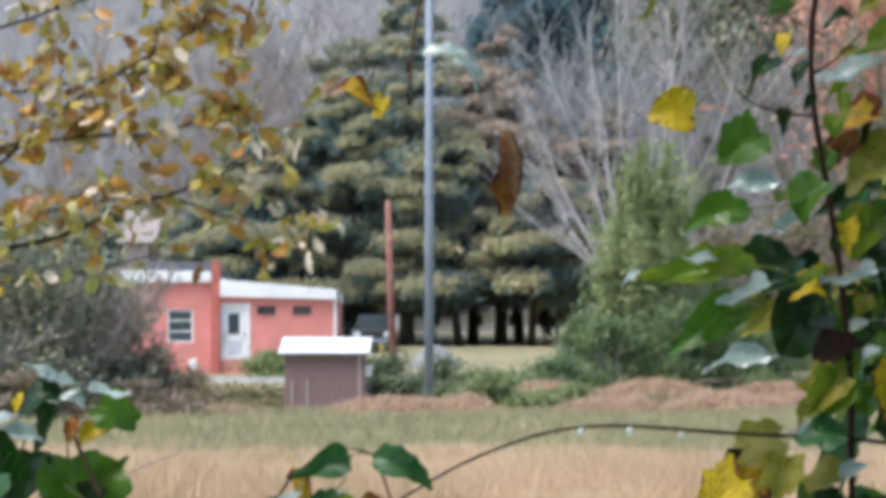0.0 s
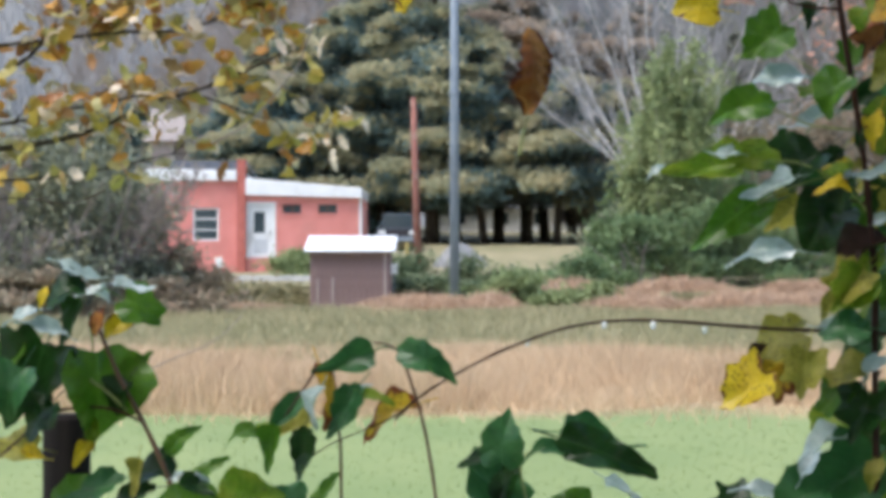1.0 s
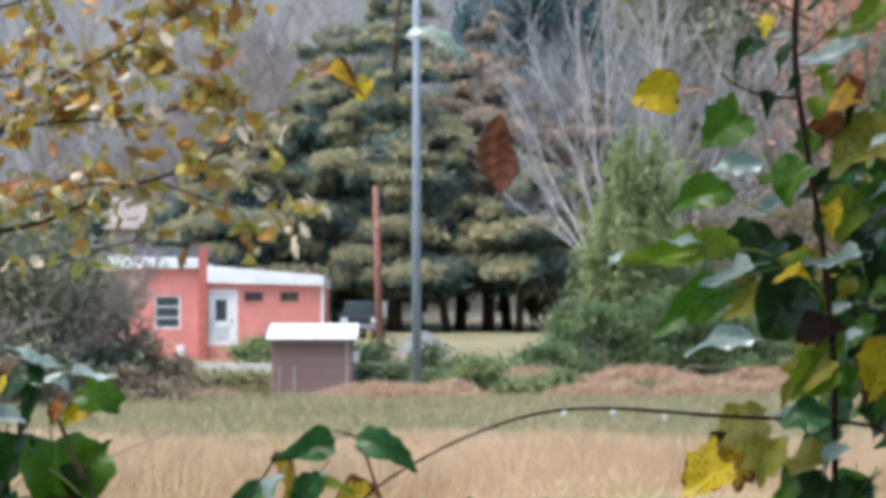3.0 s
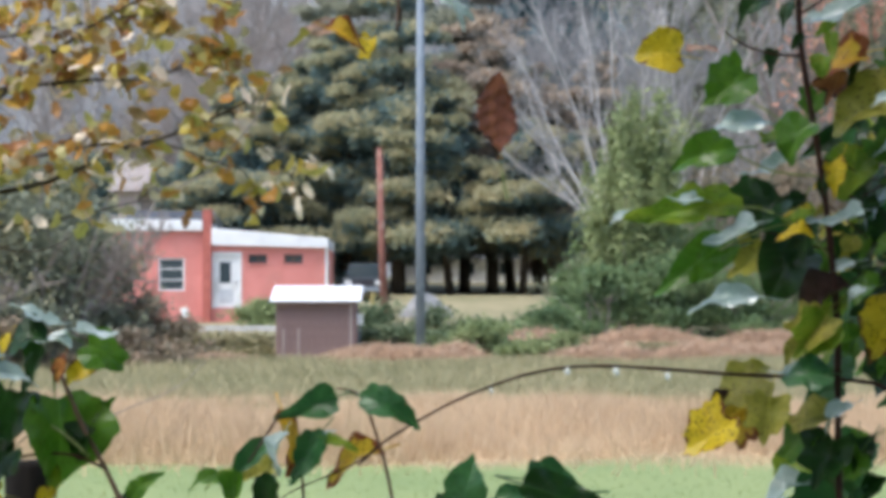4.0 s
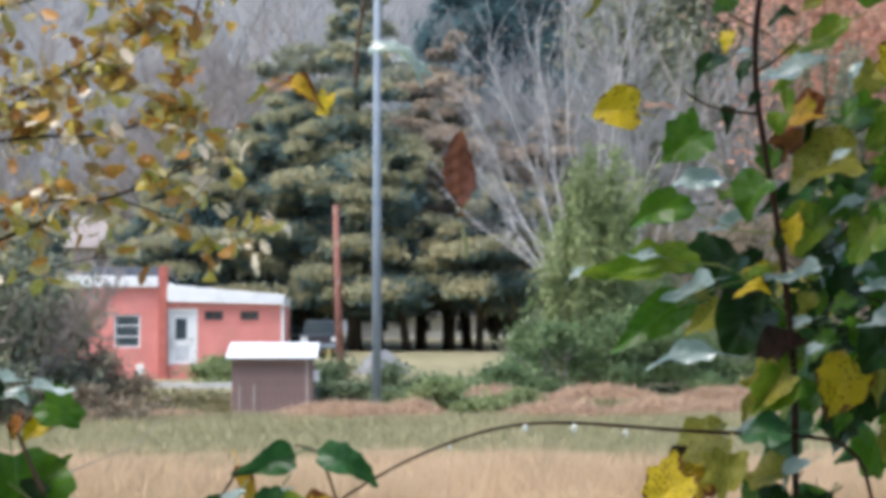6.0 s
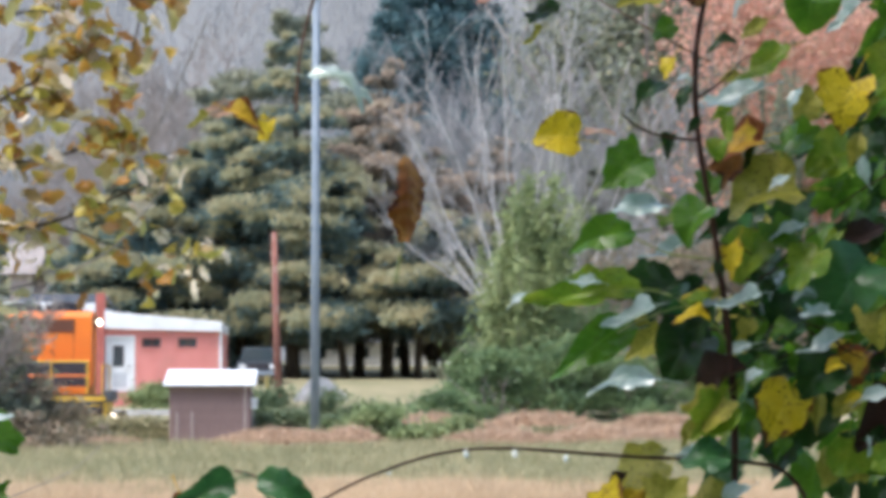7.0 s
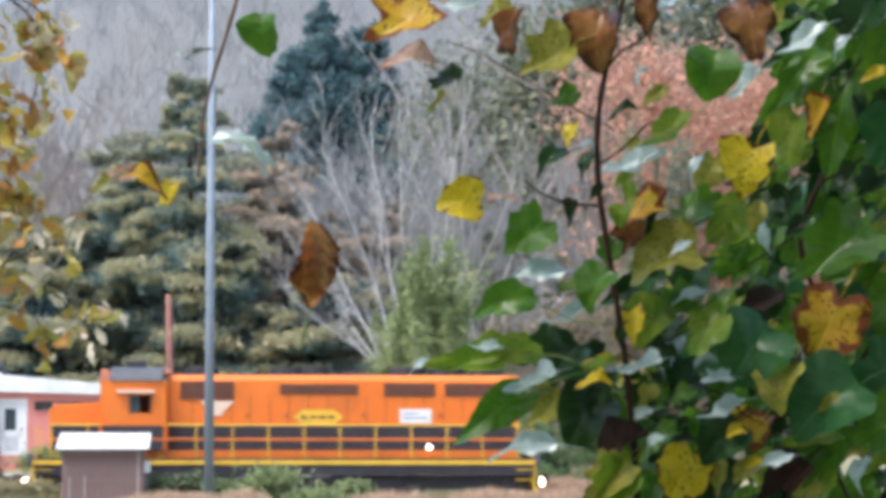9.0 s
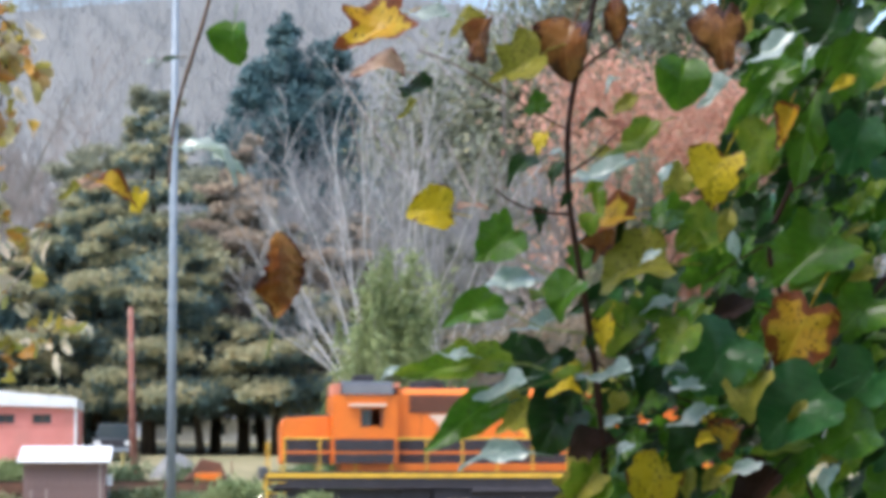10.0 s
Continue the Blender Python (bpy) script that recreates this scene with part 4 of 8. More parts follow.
    for x, z, w in ((4.02, 3.10, 0.5), (4.02, 2.95, 0.8)):
        part("placard_bar", Geo().box(x, x + w, -0.942, -0.936, z, z + 0.06), plain("bluish_grey_lettering", (0.35, 0.42, 0.5)), loco)
    for x in (4.85,):
        part("marker_lamp", Geo().disc((x, -1.53, 1.98), (0, 1, 0), 0.075, 0.08, 12), LAMP, loco, "small lit white walkway lamp")
    # handrails
    for i in range(14):
        x = -7.9 + i * 1.215
        part("stanchion", Geo().tube([(x, -1.44, 1.60), (x, -1.44, 2.72)], 0.032, 6), YELLOW_PAINT, loco)
        part("stanchion", Geo().tube([(x, 1.44, 1.60), (x, 1.44, 2.72)], 0.032, 6), YELLOW_PAINT, loco)
    for y in (-1.44, 1.44):
        part("handrail", Geo().tube([(-7.95, y, 2.72), (7.95, y, 2.72)], 0.034, 6), YELLOW_PAINT, loco, "yellow top handrail")
        part("handrail", Geo().tube([(-7.9, y, 2.24), (7.9, y, 2.24)], 0.03, 6), ORANGE, loco, "orange middle handrail")
    for x in (-8.4, 8.4):
        s = 1 if x > 0 else -1
        part("end_platform", Geo().box(min(x, x + s * 0.3), max(x, x + s * 0.3), -1.4, 1.4, 1.35, 1.75), GREY_PAINT, loco, "grey anticlimber on the end platform", bevel=0.03)
        part("end_rail", Geo().tube([(x, -1.4, 1.6), (x, -1.4, 2.6), (x, 1.4, 2.6), (x, 1.4, 1.6)], 0.03, 6), YELLOW_PAINT, loco)
        part("pilot", Geo().box(min(x + s * 0.02, x + s * 0.14), max(x + s * 0.02, x + s * 0.14), -1.4, 1.4, 0.25, 1.345), YELLOW_PAINT, loco, "yellow end plate over the rails")
        for y in (-1.35, 1.35):
            for z in (0.45, 0.85, 1.2):
                part("step", Geo().box(min(x - s * 0.55, x), max(x - s * 0.55, x), y - 0.12, y + 0.12, z, z + 0.04), YELLOW_PAINT, loco)
        for y in (-1.05, 1.05):
            d = part("ditch_lamp", Geo().disc((x + s * 0.22, y, 0.80), (1, 0, 0), 0.17, 0.16, 16), BLACK_PAINT, loco)
            part("lens", Geo().ball((x + s * 0.30, y, 0.80), 0.16, 0.16, 0.16), LAMP, d, "lit round ditch lamp")
        coupler(loco, x + s * 0.1, s)
    h = part("headlamp", Geo().box(8.0, 8.12, -0.35, 0.35, 3.92, 4.24), BLACK_PAINT, loco)
    for y in (-0.17, 0.17):
        part("lens", Geo().ball((8.14, y, 4.08), 0.10, 0.11, 0.11), LAMP, h, "lit round headlamp")
    part("fuel_tank", Geo().prism([(-2.6, 0.30), (2.6, 0.30), (2.8, 0.5), (2.8, 1.0), (-2.8, 1.0), (-2.8, 0.5)], -1.3, 1.3), BLACK_PAINT, loco, "black fuel tank", bevel=0.04)
    # black boxes added to fill the gaps by the trucks with shadow
    for x0, x1 in ((-3.9, -2.85), (2.85, 3.9), (7.35, 8.35), (-8.35, -7.35)):
        part("underframe_shade_box", Geo().box(x0, x1, -1.15, 1.15, 0.42, 1.015), BLACK_PAINT, loco, "black box added to stand in for shadow under the frame", bevel=0.03)
    part("air_tank", Geo().tube([(-1.5, -1.38, 0.95), (1.5, -1.38, 0.95)], 0.13, 10), BLACK_PAINT, loco)
    bogie(loco, -5.6)
    bogie(loco, 5.6)
    return loco


def build_flatcar():
    """An empty flat wagon coupled behind the locomotive; origin on the rails at mid length."""
    car = thing("flat_wagon", "empty rusty brown flat railway wagon with a low deck", "railway wagon", pose(-97.4, 87, 0))
    part("side_sill", Geo().box(-8.2, 8.2, -1.45, -1.33, 0.85, 1.22).box(-8.2, 8.2, 1.33, 1.45, 0.85, 1.22), RUST, car)
    part("centre_sill", Geo().box(-8.3, 8.3, -0.3, 0.3, 0.7, 1.1), BLACK_PAINT, car)
    for i in range(27):
        x = -8.1 + i * 0.6
        part("deck_plank", Geo().box(x, x + 0.585, -1.42, 1.42, 1.225, 1.29), BARK, car)
    for i in range(9):
        x = -7.4 + i * 1.85
        part("stake_pocket", Geo().box(x - 0.06, x + 0.06, -1.53, -1.453, 0.9, 1.2), RUST, car)
    part("end_bulkhead", Geo().prism([(6.6, 1.295), (8.1, 1.295), (7.9, 1.9), (7.2, 2.05), (6.9, 1.6)], -0.9, 0.9), RUST, car, "rust-red winch mounted at the wagon end", bevel=0.05)
    part("chain_box", Geo().box(7.0, 7.9, -1.3, -0.95, 1.295, 1.55), ORANGE, car, "small orange box on the deck", bevel=0.03)
    part("brake_wheel", Geo().disc((8.24, -0.9, 1.75), (1, 0, 0), 0.25, 0.04, 16), RUST, car)
    bogie(car, -5.9, 1.75)
    bogie(car, 5.9, 1.75)
    coupler(car, 8.25, 1)
    coupler(car, -8.25, -1)
    return car


def build_far_houses():
    for x0, x1, y, z1, label in ((-1.8, 8.2, 152, 4.75, "long low white house behind the pines"), (-6.6, -3.0, 148, 5.4, "small pale blue-white house behind the pines"), (-14.5, -13.5, 118, 7.2, "narrow pale house gable behind the red building")):
        g = float(ground_height((x0 + x1) / 2, y))
        house = thing("white_house", label, "house", pose(0, y, g - 0.1), "pale houses behind the pines")
        h = z1 - g + 0.1
        holes = [(x0 + (x1 - x0) * a, x0 + (x1 - x0) * a + 0.9, 0.55, h - 0.25) for a in ((0.12, 0.38, 0.62, 0.82) if x1 - x0 > 2 else ())]
        paint = WHITE_PAINT if x0 > -10 else SHED_TRIM
        part("wall", wall_cells(Geo(), x0, x1, 0, h, 0, 0.2, holes), paint, house)
        part("wall", Geo().box(x0, x0 + 0.2, 0.203, 6, 0, h).box(x1 - 0.2, x1, 0.203, 6, 0, h).box(x0 + 0.2, x1 - 0.2, 5.8, 6, 0, h), paint, house)
        part("roof", Geo().prism([(-0.5, h + 0.003), (6.5, h + 0.003), (3, h + 1.7)], x0 - 0.4, x1 + 0.4), DARK_ROOF if x0 > -10 else TWIG_GREY, house).matrix_basis = pose(0, 0, 0, 0, 0, 90) @ Matrix.Diagonal((1, -1, 1, 1))
        for a in holes:
            w = part("window", Geo().box(a[0] + 0.04, a[1] - 0.04, 0.08, 0.10, a[2], a[3]), GLASS, house)
            part("sill", Geo().box(a[0] - 0.05, a[1] + 0.05, -0.06, -0.003, a[2] - 0.08, a[2]), WHITE_PAINT, w)


def build_vehicle():
    """A dark pickup seen end-on under the trees."""
    x, y = -2.95, 117
    car = thing("dark_pickup", "dark blue-grey pickup truck parked under the trees", "car", pose(x, y, float(ground_height(x, y)) + 0.02))
    paint = plain("dark_blue_grey_paint", (0.045, 0.06, 0.075), 0.3)
    part("body", Geo().prism([(-0.95, 0.42), (0.95, 0.42), (1.0, 0.75), (0.95, 1.08), (-0.95, 1.08), (-1.0, 0.75)], 0, 4.9), paint, car, bevel=0.06)
    part("cabin", Geo().prism([(-0.85, 1.083), (0.85, 1.083), (0.68, 1.75), (-0.68, 1.75)], 1.3, 3.3), paint, car, bevel=0.06)
    part("windscreen", Geo().prism([(-0.74, 1.13), (0.74, 1.13), (0.62, 1.68), (-0.62, 1.68)], 1.27, 1.297), GLASS, car)
    part("bumper", Geo().box(-0.95, 0.95, -0.12, -0.003, 0.42, 0.62), GALVANISED, car, bevel=0.03)
    part("grille", Geo().box(-0.5, 0.5, -0.03, -0.003, 0.70, 0.98), BLACK_PAINT, car)
    for s in (-1, 1):
        part("headlight", Geo().box(min(s * 0.55, s * 0.88), max(s * 0.55, s * 0.88), -0.03, -0.003, 0.74, 0.94), WHITE_PAINT, car)
        for yy in (0.9, 3.9):
            part("wheel", Geo().disc((s * 0.86, yy, 0.36), (1, 0, 0), 0.36, 0.22, 20), BLACK_RUBBER, car)


def build_mound():
    rng = np.random.default_rng(11)
    geo, n = Geo(), 22
    for r in range(9):
        for a in range(n):
            s, w = r / 8, 2 * math.pi * a / n
            k = 1 + 0.12 * math.sin(3 * w + 1) + 0.05 * rng.normal()
            geo.v.append((1.25 * s * k * math.cos(w), 1.0 * s * k * math.sin(w), 1.05 * (1 - s ** 1.6) + 0.04 * rng.normal() * (s > 0)))
    geo.f = [(r * n + a, (r + 1) * n + a, (r + 1) * n + (a + 1) % n, r * n + (a + 1) % n) for r in range(8) for a in range(n)]
    m = part("gravel_mound", geo, ROCK, smooth=True)
    m.location = (-0.1, 108, float(ground_height(-0.1, 108)) - 0.05)
    tagged(m, "grey heap of gravel on the grass behind the railway", "gravel heap")
    # pale gravel lane along the foot of the red building
    lane = part("gravel_lane", Geo().box(-14, -4.4, 95.6, 97.6, 0.75, 1.02), surface("pale_lane_gravel", (0.42, 0.42, 0.41), (0.58, 0.57, 0.55), 0.95, 2, 20, bump=0.8, depth=0.03))
    tagged(lane, "pale gravel lane before the red building", "lane", kind="structure")


def build_woods():
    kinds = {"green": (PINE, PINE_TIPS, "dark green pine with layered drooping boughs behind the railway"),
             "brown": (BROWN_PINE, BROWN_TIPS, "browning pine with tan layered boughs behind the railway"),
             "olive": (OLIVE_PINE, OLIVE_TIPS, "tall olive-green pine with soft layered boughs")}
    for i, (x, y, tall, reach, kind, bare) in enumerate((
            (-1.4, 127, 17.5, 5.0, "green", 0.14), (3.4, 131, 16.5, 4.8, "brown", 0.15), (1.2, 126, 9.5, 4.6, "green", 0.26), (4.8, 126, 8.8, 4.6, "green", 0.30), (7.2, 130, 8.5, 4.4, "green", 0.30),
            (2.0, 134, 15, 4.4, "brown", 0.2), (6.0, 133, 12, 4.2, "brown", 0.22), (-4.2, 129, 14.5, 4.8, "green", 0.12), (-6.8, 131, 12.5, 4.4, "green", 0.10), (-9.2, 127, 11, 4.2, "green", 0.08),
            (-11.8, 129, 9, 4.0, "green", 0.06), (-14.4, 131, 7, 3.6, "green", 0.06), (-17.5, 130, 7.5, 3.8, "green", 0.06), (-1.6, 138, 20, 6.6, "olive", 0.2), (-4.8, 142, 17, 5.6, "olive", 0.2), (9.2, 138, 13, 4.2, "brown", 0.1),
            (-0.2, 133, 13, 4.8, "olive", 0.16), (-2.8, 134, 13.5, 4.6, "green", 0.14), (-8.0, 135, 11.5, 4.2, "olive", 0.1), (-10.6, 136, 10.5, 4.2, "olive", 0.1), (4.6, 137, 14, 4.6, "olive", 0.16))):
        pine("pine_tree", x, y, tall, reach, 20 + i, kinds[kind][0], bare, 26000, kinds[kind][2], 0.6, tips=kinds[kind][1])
    for i, (x, y, tall, reach) in enumerate(((7.2, 174, 29, 6.2), (10.7, 175, 28, 6.0), (5.2, 172, 25.5, 5.6), (3.2, 173, 21, 4.6), (8.9, 176, 25, 5.0), (12.8, 176, 22, 4.8))):
        pine("spruce_tree", x, y, tall, reach, 60 + i, SPRUCE, 0.1, 60000, "tall blue-green spruce with a narrow top", 0.55, -0.06, 30, 0.6, (0.55, 0.14))
    for i, (x, y, tall, ways) in enumerate(((8.5, 118, 17, ((-58, 6.5), (-45, 9.5), (-30, 10.5), (-16, 12.0), (-4, 12.5), (12, 11.0))),
                                            (10.0, 117, 18, ((-24, 11.0), (-10, 13.0), (2, 14.0), (14, 12.5), (28, 10.5), (-48, 8.5))),
                                            (12.6, 119, 16, ((-20, 10.5), (-5, 12.5), (10, 12.5), (24, 11.0), (42, 9.0))))):
        fan_tree("bare_tree", x, y, tall, 80 + i, "leafless tree with pale grey forking limbs", ways)
    for i, (x, y, tall) in enumerate(((4.0, 143, 16), (7.0, 144, 18), (10.5, 143, 18), (14.0, 141, 17), (17.5, 140, 17), (21, 138, 16), (-7.5, 141, 17), (-12, 143, 18), (-17, 140, 17), (-21, 142, 18), (-4.5, 156, 22), (-8.5, 158, 23), (-12.5, 155, 21), (-16, 160, 22), (-20, 157, 22), (0.5, 160, 22))):
        bare_tree("bare_tree", x, y, tall, 100 + i, WOOD_GREY if x > 0 else TWIG_GREY, "leafless grey tree with dense fine twigs", 0.55, 5, 0, 4, 0.14)
    for i, (x, y, tall) in enumerate(((-9.9, 69.5, 5.2), (-11.4, 68.5, 5.8), (-12.9, 67, 5.6))):
        bare_tree("bare_brush", x, y, tall, 180 + i, TWIG_GREY, "leafless grey brush of thin crossing stems", 0.7, 4, 0.1, 4, 0.05, "shrubs along the railway")
    feathery_tree("willow_shrub_tree", 8.15, 98, 9.7, 1.75, 130, BUSH_GREEN, "upright feathery yellow-green shrub tree", 110)
    feathery_tree("willow_shrub_tree", 10.6, 101, 5.0, 1.6, 131, THICKET, "smaller feathery green shrub tree", 40)
    feathery_tree("willow_shrub_tree", 6.2, 99, 3.6, 1.4, 133, THICKET, "low feathery green shrub tree", 36)
    bush("red_maple_tree", 20.6, 118, 8.6, 8, 20, 131, MAPLE_RED, "salmon-red autumn maple with a rounded crown", 7000, 0.42, 0.20, 12, 24, 8, 0.1, "tree")
    feathery_tree("slender_green_tree", 20.1, 112, 17, 1.4, 135, BUSH_GREY, "slender grey-green tree before the red maple", 46)
    bush("red_maple_tree", 26.5, 121, 9, 8, 19, 132, MAPLE_RED, "salmon-red autumn maple with a rounded crown", 15000, 0.32, 0.2, 9, 24, 6, 0.1, "tree")
    for i, (x, y, tall) in enumerate(((16.5, 154, 24), (19, 150, 28), (24, 152, 32), (30, 149, 30), (37, 150, 30))):
        bush("woodland_tree", x, y, 10, 7, tall, 230 + i, BUSH_GREY, "grey-green woodland tree with thinning leaves", 15000, 0.5, 0.25, 10, 26, 2, 0.3, "tree")
    for i, (x, y, w, d, h, mat, label) in enumerate((
            (-1.4, 83.4, 2.5, 1.4, 1.1, BUSH_DARK, "low dark green shrub beside the shed"), (0.55, 83.6, 1.9, 1.4, 1.0, BUSH_DARK, "low dark green shrub near the steel pole"), (-1.3, 92.2, 2.8, 1.4, 1.9, BUSH_DARK, "dark green shrub behind the track"), (0.8, 92.4, 2.2, 1.4, 1.7, BUSH_DARK, "dark green shrub behind the track"),
            (2.2, 78.6, 2.6, 1.6, 1.4, BUSH_GREEN, "grey-green shrub at the edge of the field"), (4.4, 93.5, 2.8, 1.5, 1.8, THICKET, "dark shrub behind the railway"),
            (6.7, 95, 3.2, 2, 2.7, THICKET, "dark green thicket behind the railway"), (9.3, 95, 3.4, 2, 3.0, THICKET, "dark green thicket behind the railway"),
            (12.0, 95, 3.6, 2, 2.7, THICKET, "dark green thicket behind the railway"), (15.5, 96, 4, 2, 3.0, THICKET, "dark green thicket behind the railway"),
            (11.9, 106, 3.6, 2.5, 6.2, BUSH_RUST, "rust-brown shrub with autumn leaves"), (15.5, 107, 5, 3, 8, BUSH_RUST, "rust-brown shrub with autumn leaves"), (20, 108, 6, 3, 9, BUSH_RUST, "rust-brown shrub with autumn leaves"),
            (7.2, 110, 3.5, 2.5, 2.6, BUSH_GREY, "brownish-grey undergrowth beneath bare trees"),
            (-8.0, 83.6, 4.4, 1.5, 0.95, OLIVE_GRASS, "low grey-green scrub before the railway"), (-5.9, 83.6, 2.2, 1.2, 0.85, OLIVE_GRASS, "low grey-green scrub before the railway"),
            (-6.4, 99.5, 3.2, 1.2, 1.1, BUSH_GREEN, "low grass-green shrub under the red wall"),
            (-10.8, 70, 4.6, 3, 6.5, BUSH_GREY, "large grey-green brush thicket"), (-12.6, 68, 5, 3, 6.4, BUSH_GREY, "large grey-green brush thicket"),
            (-9.4, 72, 2.9, 2.5, 4.9, BUSH_GREY, "grey-green brush with fading leaves"), (-8.0, 72.5, 1.9, 1.5, 2.3, BUSH_RUST, "dark rusty brush at the edge of the thicket"), (-9.3, 69, 4.5, 2, 1.2, BUSH_RUST, "dark rusty brush at the foot of the thicket"),
            (-12.5, 66.5, 5, 2, 1.4, BUSH_RUST, "dark rusty brush at the foot of the thicket"), (4.3, 82.6, 2.0, 1.2, 0.95, BUSH_GREEN, "low dark scrub before the railway"),
            (7.4, 83.4, 3.4, 1.3, 0.55, OLIVE_GRASS, "low olive scrub before the railway"), (11, 83.4, 3.6, 1.3, 0.5, PINK_GRASS, "low reddish scrub before the railway"), (15, 83.6, 4.2, 1.3, 0.5, PINK_GRASS, "low reddish scrub before the railway"))):
        bush("shrub", x, y, w, d, h, 140 + i, mat, label, int(2200 + 700 * w * h ** 0.6), 0.24, 0.09, 8, 12)
    # woods on the hill, too far to tell trees apart; haze is put into their grey
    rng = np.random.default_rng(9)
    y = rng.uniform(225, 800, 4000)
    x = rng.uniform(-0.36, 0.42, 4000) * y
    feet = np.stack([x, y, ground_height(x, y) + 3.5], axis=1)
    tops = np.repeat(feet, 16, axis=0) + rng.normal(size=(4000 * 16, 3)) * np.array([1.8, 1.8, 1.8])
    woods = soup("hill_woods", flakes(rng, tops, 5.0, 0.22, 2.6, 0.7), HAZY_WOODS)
    tagged(woods, "leafless woods covering the hill, greyed to stand in for haze", "woods", kind="stuff")


def build_unseen_shade_tree():
    """An unseen tree added to keep sky light off the near leaves; its crown hangs behind and above the camera."""
    rng = np.random.default_rng(77)
    tree = thing("unseen_shade_tree", "unseen leafy tree added behind the viewpoint to shade the near leaves", "tree", pose(1.2, -5.5, 0))
    part("trunk", Geo().tube([(0, 0, -0.1), (0.1, 0, 3), (0, 0.3, 7)], [0.32, 0.25, 0.12], 12), BARK, tree, smooth=True)
    g = rng.normal(size=(40000, 3))
    g /= np.linalg.norm(g, axis=1)[:, None]
    c = g * rng.uniform(0.3, 1, (40000, 1)) ** 0.5 * np.array([8.0, 7.5, 2.8]) + np.array([0.5, 1.2, 6.4])
    c = c[c[:, 2] > 4.3]
    tagged(soup("crown", flakes(rng, c, 0.30, 0.22, 0.0), BUSH_DARK, tree), kind="stuff")


# ---- foreground: leaves 4.4 m from the eye ----
NEAR = 4.446  # metres; sideways and height above eye level are given in millimetres at this distance
LEAF_MESH = {}


# outlines by degrees from the tip: a notched, four-pointed leaf and one with three pointed lobes
POINTED = [((0, 14, 30, 42, 62, 84, 104, 128, 155, 180), (0.80, 0.88, 1.14, 1.02, 0.86, 0.98, 1.16, 0.98, 1.02, 0.92)),
           ((0, 12, 30, 48, 60, 74, 96, 120, 150, 180), (1.18, 1.00, 0.80, 0.98, 1.18, 0.94, 0.92, 1.08, 1.02, 0.90))]


def leaf_mesh(shape, kind, colour):
    """A leaf of unit length along +x with its stalk: outline, fold along the midrib, curl and wavy margin."""
    key = (shape, kind, colour)
    if key in LEAF_MESH:
        return LEAF_MESH[key]
    rng = np.random.default_rng(hash_of(shape) * 7 + kind)
    wide = {"heart": 0.46, "lobed": 0.48, "oval": 0.26, "curled": 0.30}[shape] * (0.88, 1.0, 1.08)[kind % 3]
    fold = {"heart": 0.45, "lobed": 0.30, "oval": 0.55, "curled": 0.85}[shape] * (0.5, 1.0, 1.4, 0.8, 1.7, 1.1)[kind]
    curl = (-0.7, 0.45, -1.2, -0.3, 0.7, -1.6)[kind]
    n, rings = 40, 5
    verts, edge, faces = [(0.45, 0.0, 0.0)], [0.0], []
    bumps, teeth = rng.normal(0, 1, 4), rng.normal(0, 0.018, 40)
    for r in range(1, rings + 1):
        for a in range(n):
            t = 2 * math.pi * a / n
            x = 0.5 * math.cos(t) + 0.08 * max(0, math.cos(t)) ** 10
            y = wide * math.sin(t) * (1 - (0.46 if shape == "oval" else 0.28) * math.cos(t))
            if shape == "oval":
                x += 0.09 * max(0, math.cos(t)) ** 4
            k = 1.0 + 0.05 * bumps[0] * math.sin(3 * t + bumps[1]) + 0.03 * bumps[2] * math.sin(7 * t) + 0.03 * bumps[3] * math.sin(11 * t)
            k += teeth[a] + 0.012 * math.sin(17 * t)
            if shape == "heart" and kind % 3 != 2:
                turn = abs(math.degrees(t if t <= math.pi else t - 2 * math.pi))
                k *= float(np.interp(turn, *POINTED[kind % 3]))
            if shape == "lobed":
                k *= 1 + 0.045 * math.cos(5 * t) + 0.04 * math.cos(9 * t + bumps[3]) + 0.03 * math.cos(13 * t + bumps[0])
            notch = 0.13 * math.exp(-((t - math.pi) / 0.3) ** 2) if shape in ("heart", "lobed") else 0
            s = (r / rings) ** 0.9
            x, y = 0.45 + s * (x * k + notch), s * y * k
            ripple = 0.07 * s ** 2 * math.sin(3 * t + 2 * bumps[1]) + 0.03 * s ** 3 * math.sin(8 * t + bumps[2])
            z = fold * (math.sqrt(y * y + 0.003) - 0.055) + curl * (x - 0.45) ** 2 * 0.6 + ripple
            verts.append((x, y, z))
            edge.append(s)
    for a in range(n):
        b = (a + 1) % n
        faces.append((0, 1 + a, 1 + b))
        for r in range(rings - 1):
            faces.append((1 + r * n + a, 1 + (r + 1) * n + a, 1 + (r + 1) * n + b, 1 + r * n + b))
    g = Geo()
    g.v, g.f = verts, faces
    base = curl * 0.2 * 0.6
    g.tube([(0.12, 0, base * 0.7 - 0.004), (-0.08, 0.01, base - 0.01), (-0.34, 0.03, base - 0.09)], [0.010, 0.012, 0.015], 5)
    me = bpy.data.meshes.new("leaf")
    me.from_pydata(g.v, [], g.f)
    me.materials.append(LEAF[colour])
    me.polygons.foreach_set("use_smooth", [True] * len(me.polygons))
    attr = me.attributes.new("edge", "FLOAT", "POINT")
    attr.data.foreach_set("value", edge + [0.0] * (len(g.v) - len(edge)))
    LEAF_MESH[key] = me
    return me


def hash_of(word):
    return sum(ord(c) * (i + 3) for i, c in enumerate(word)) % 97


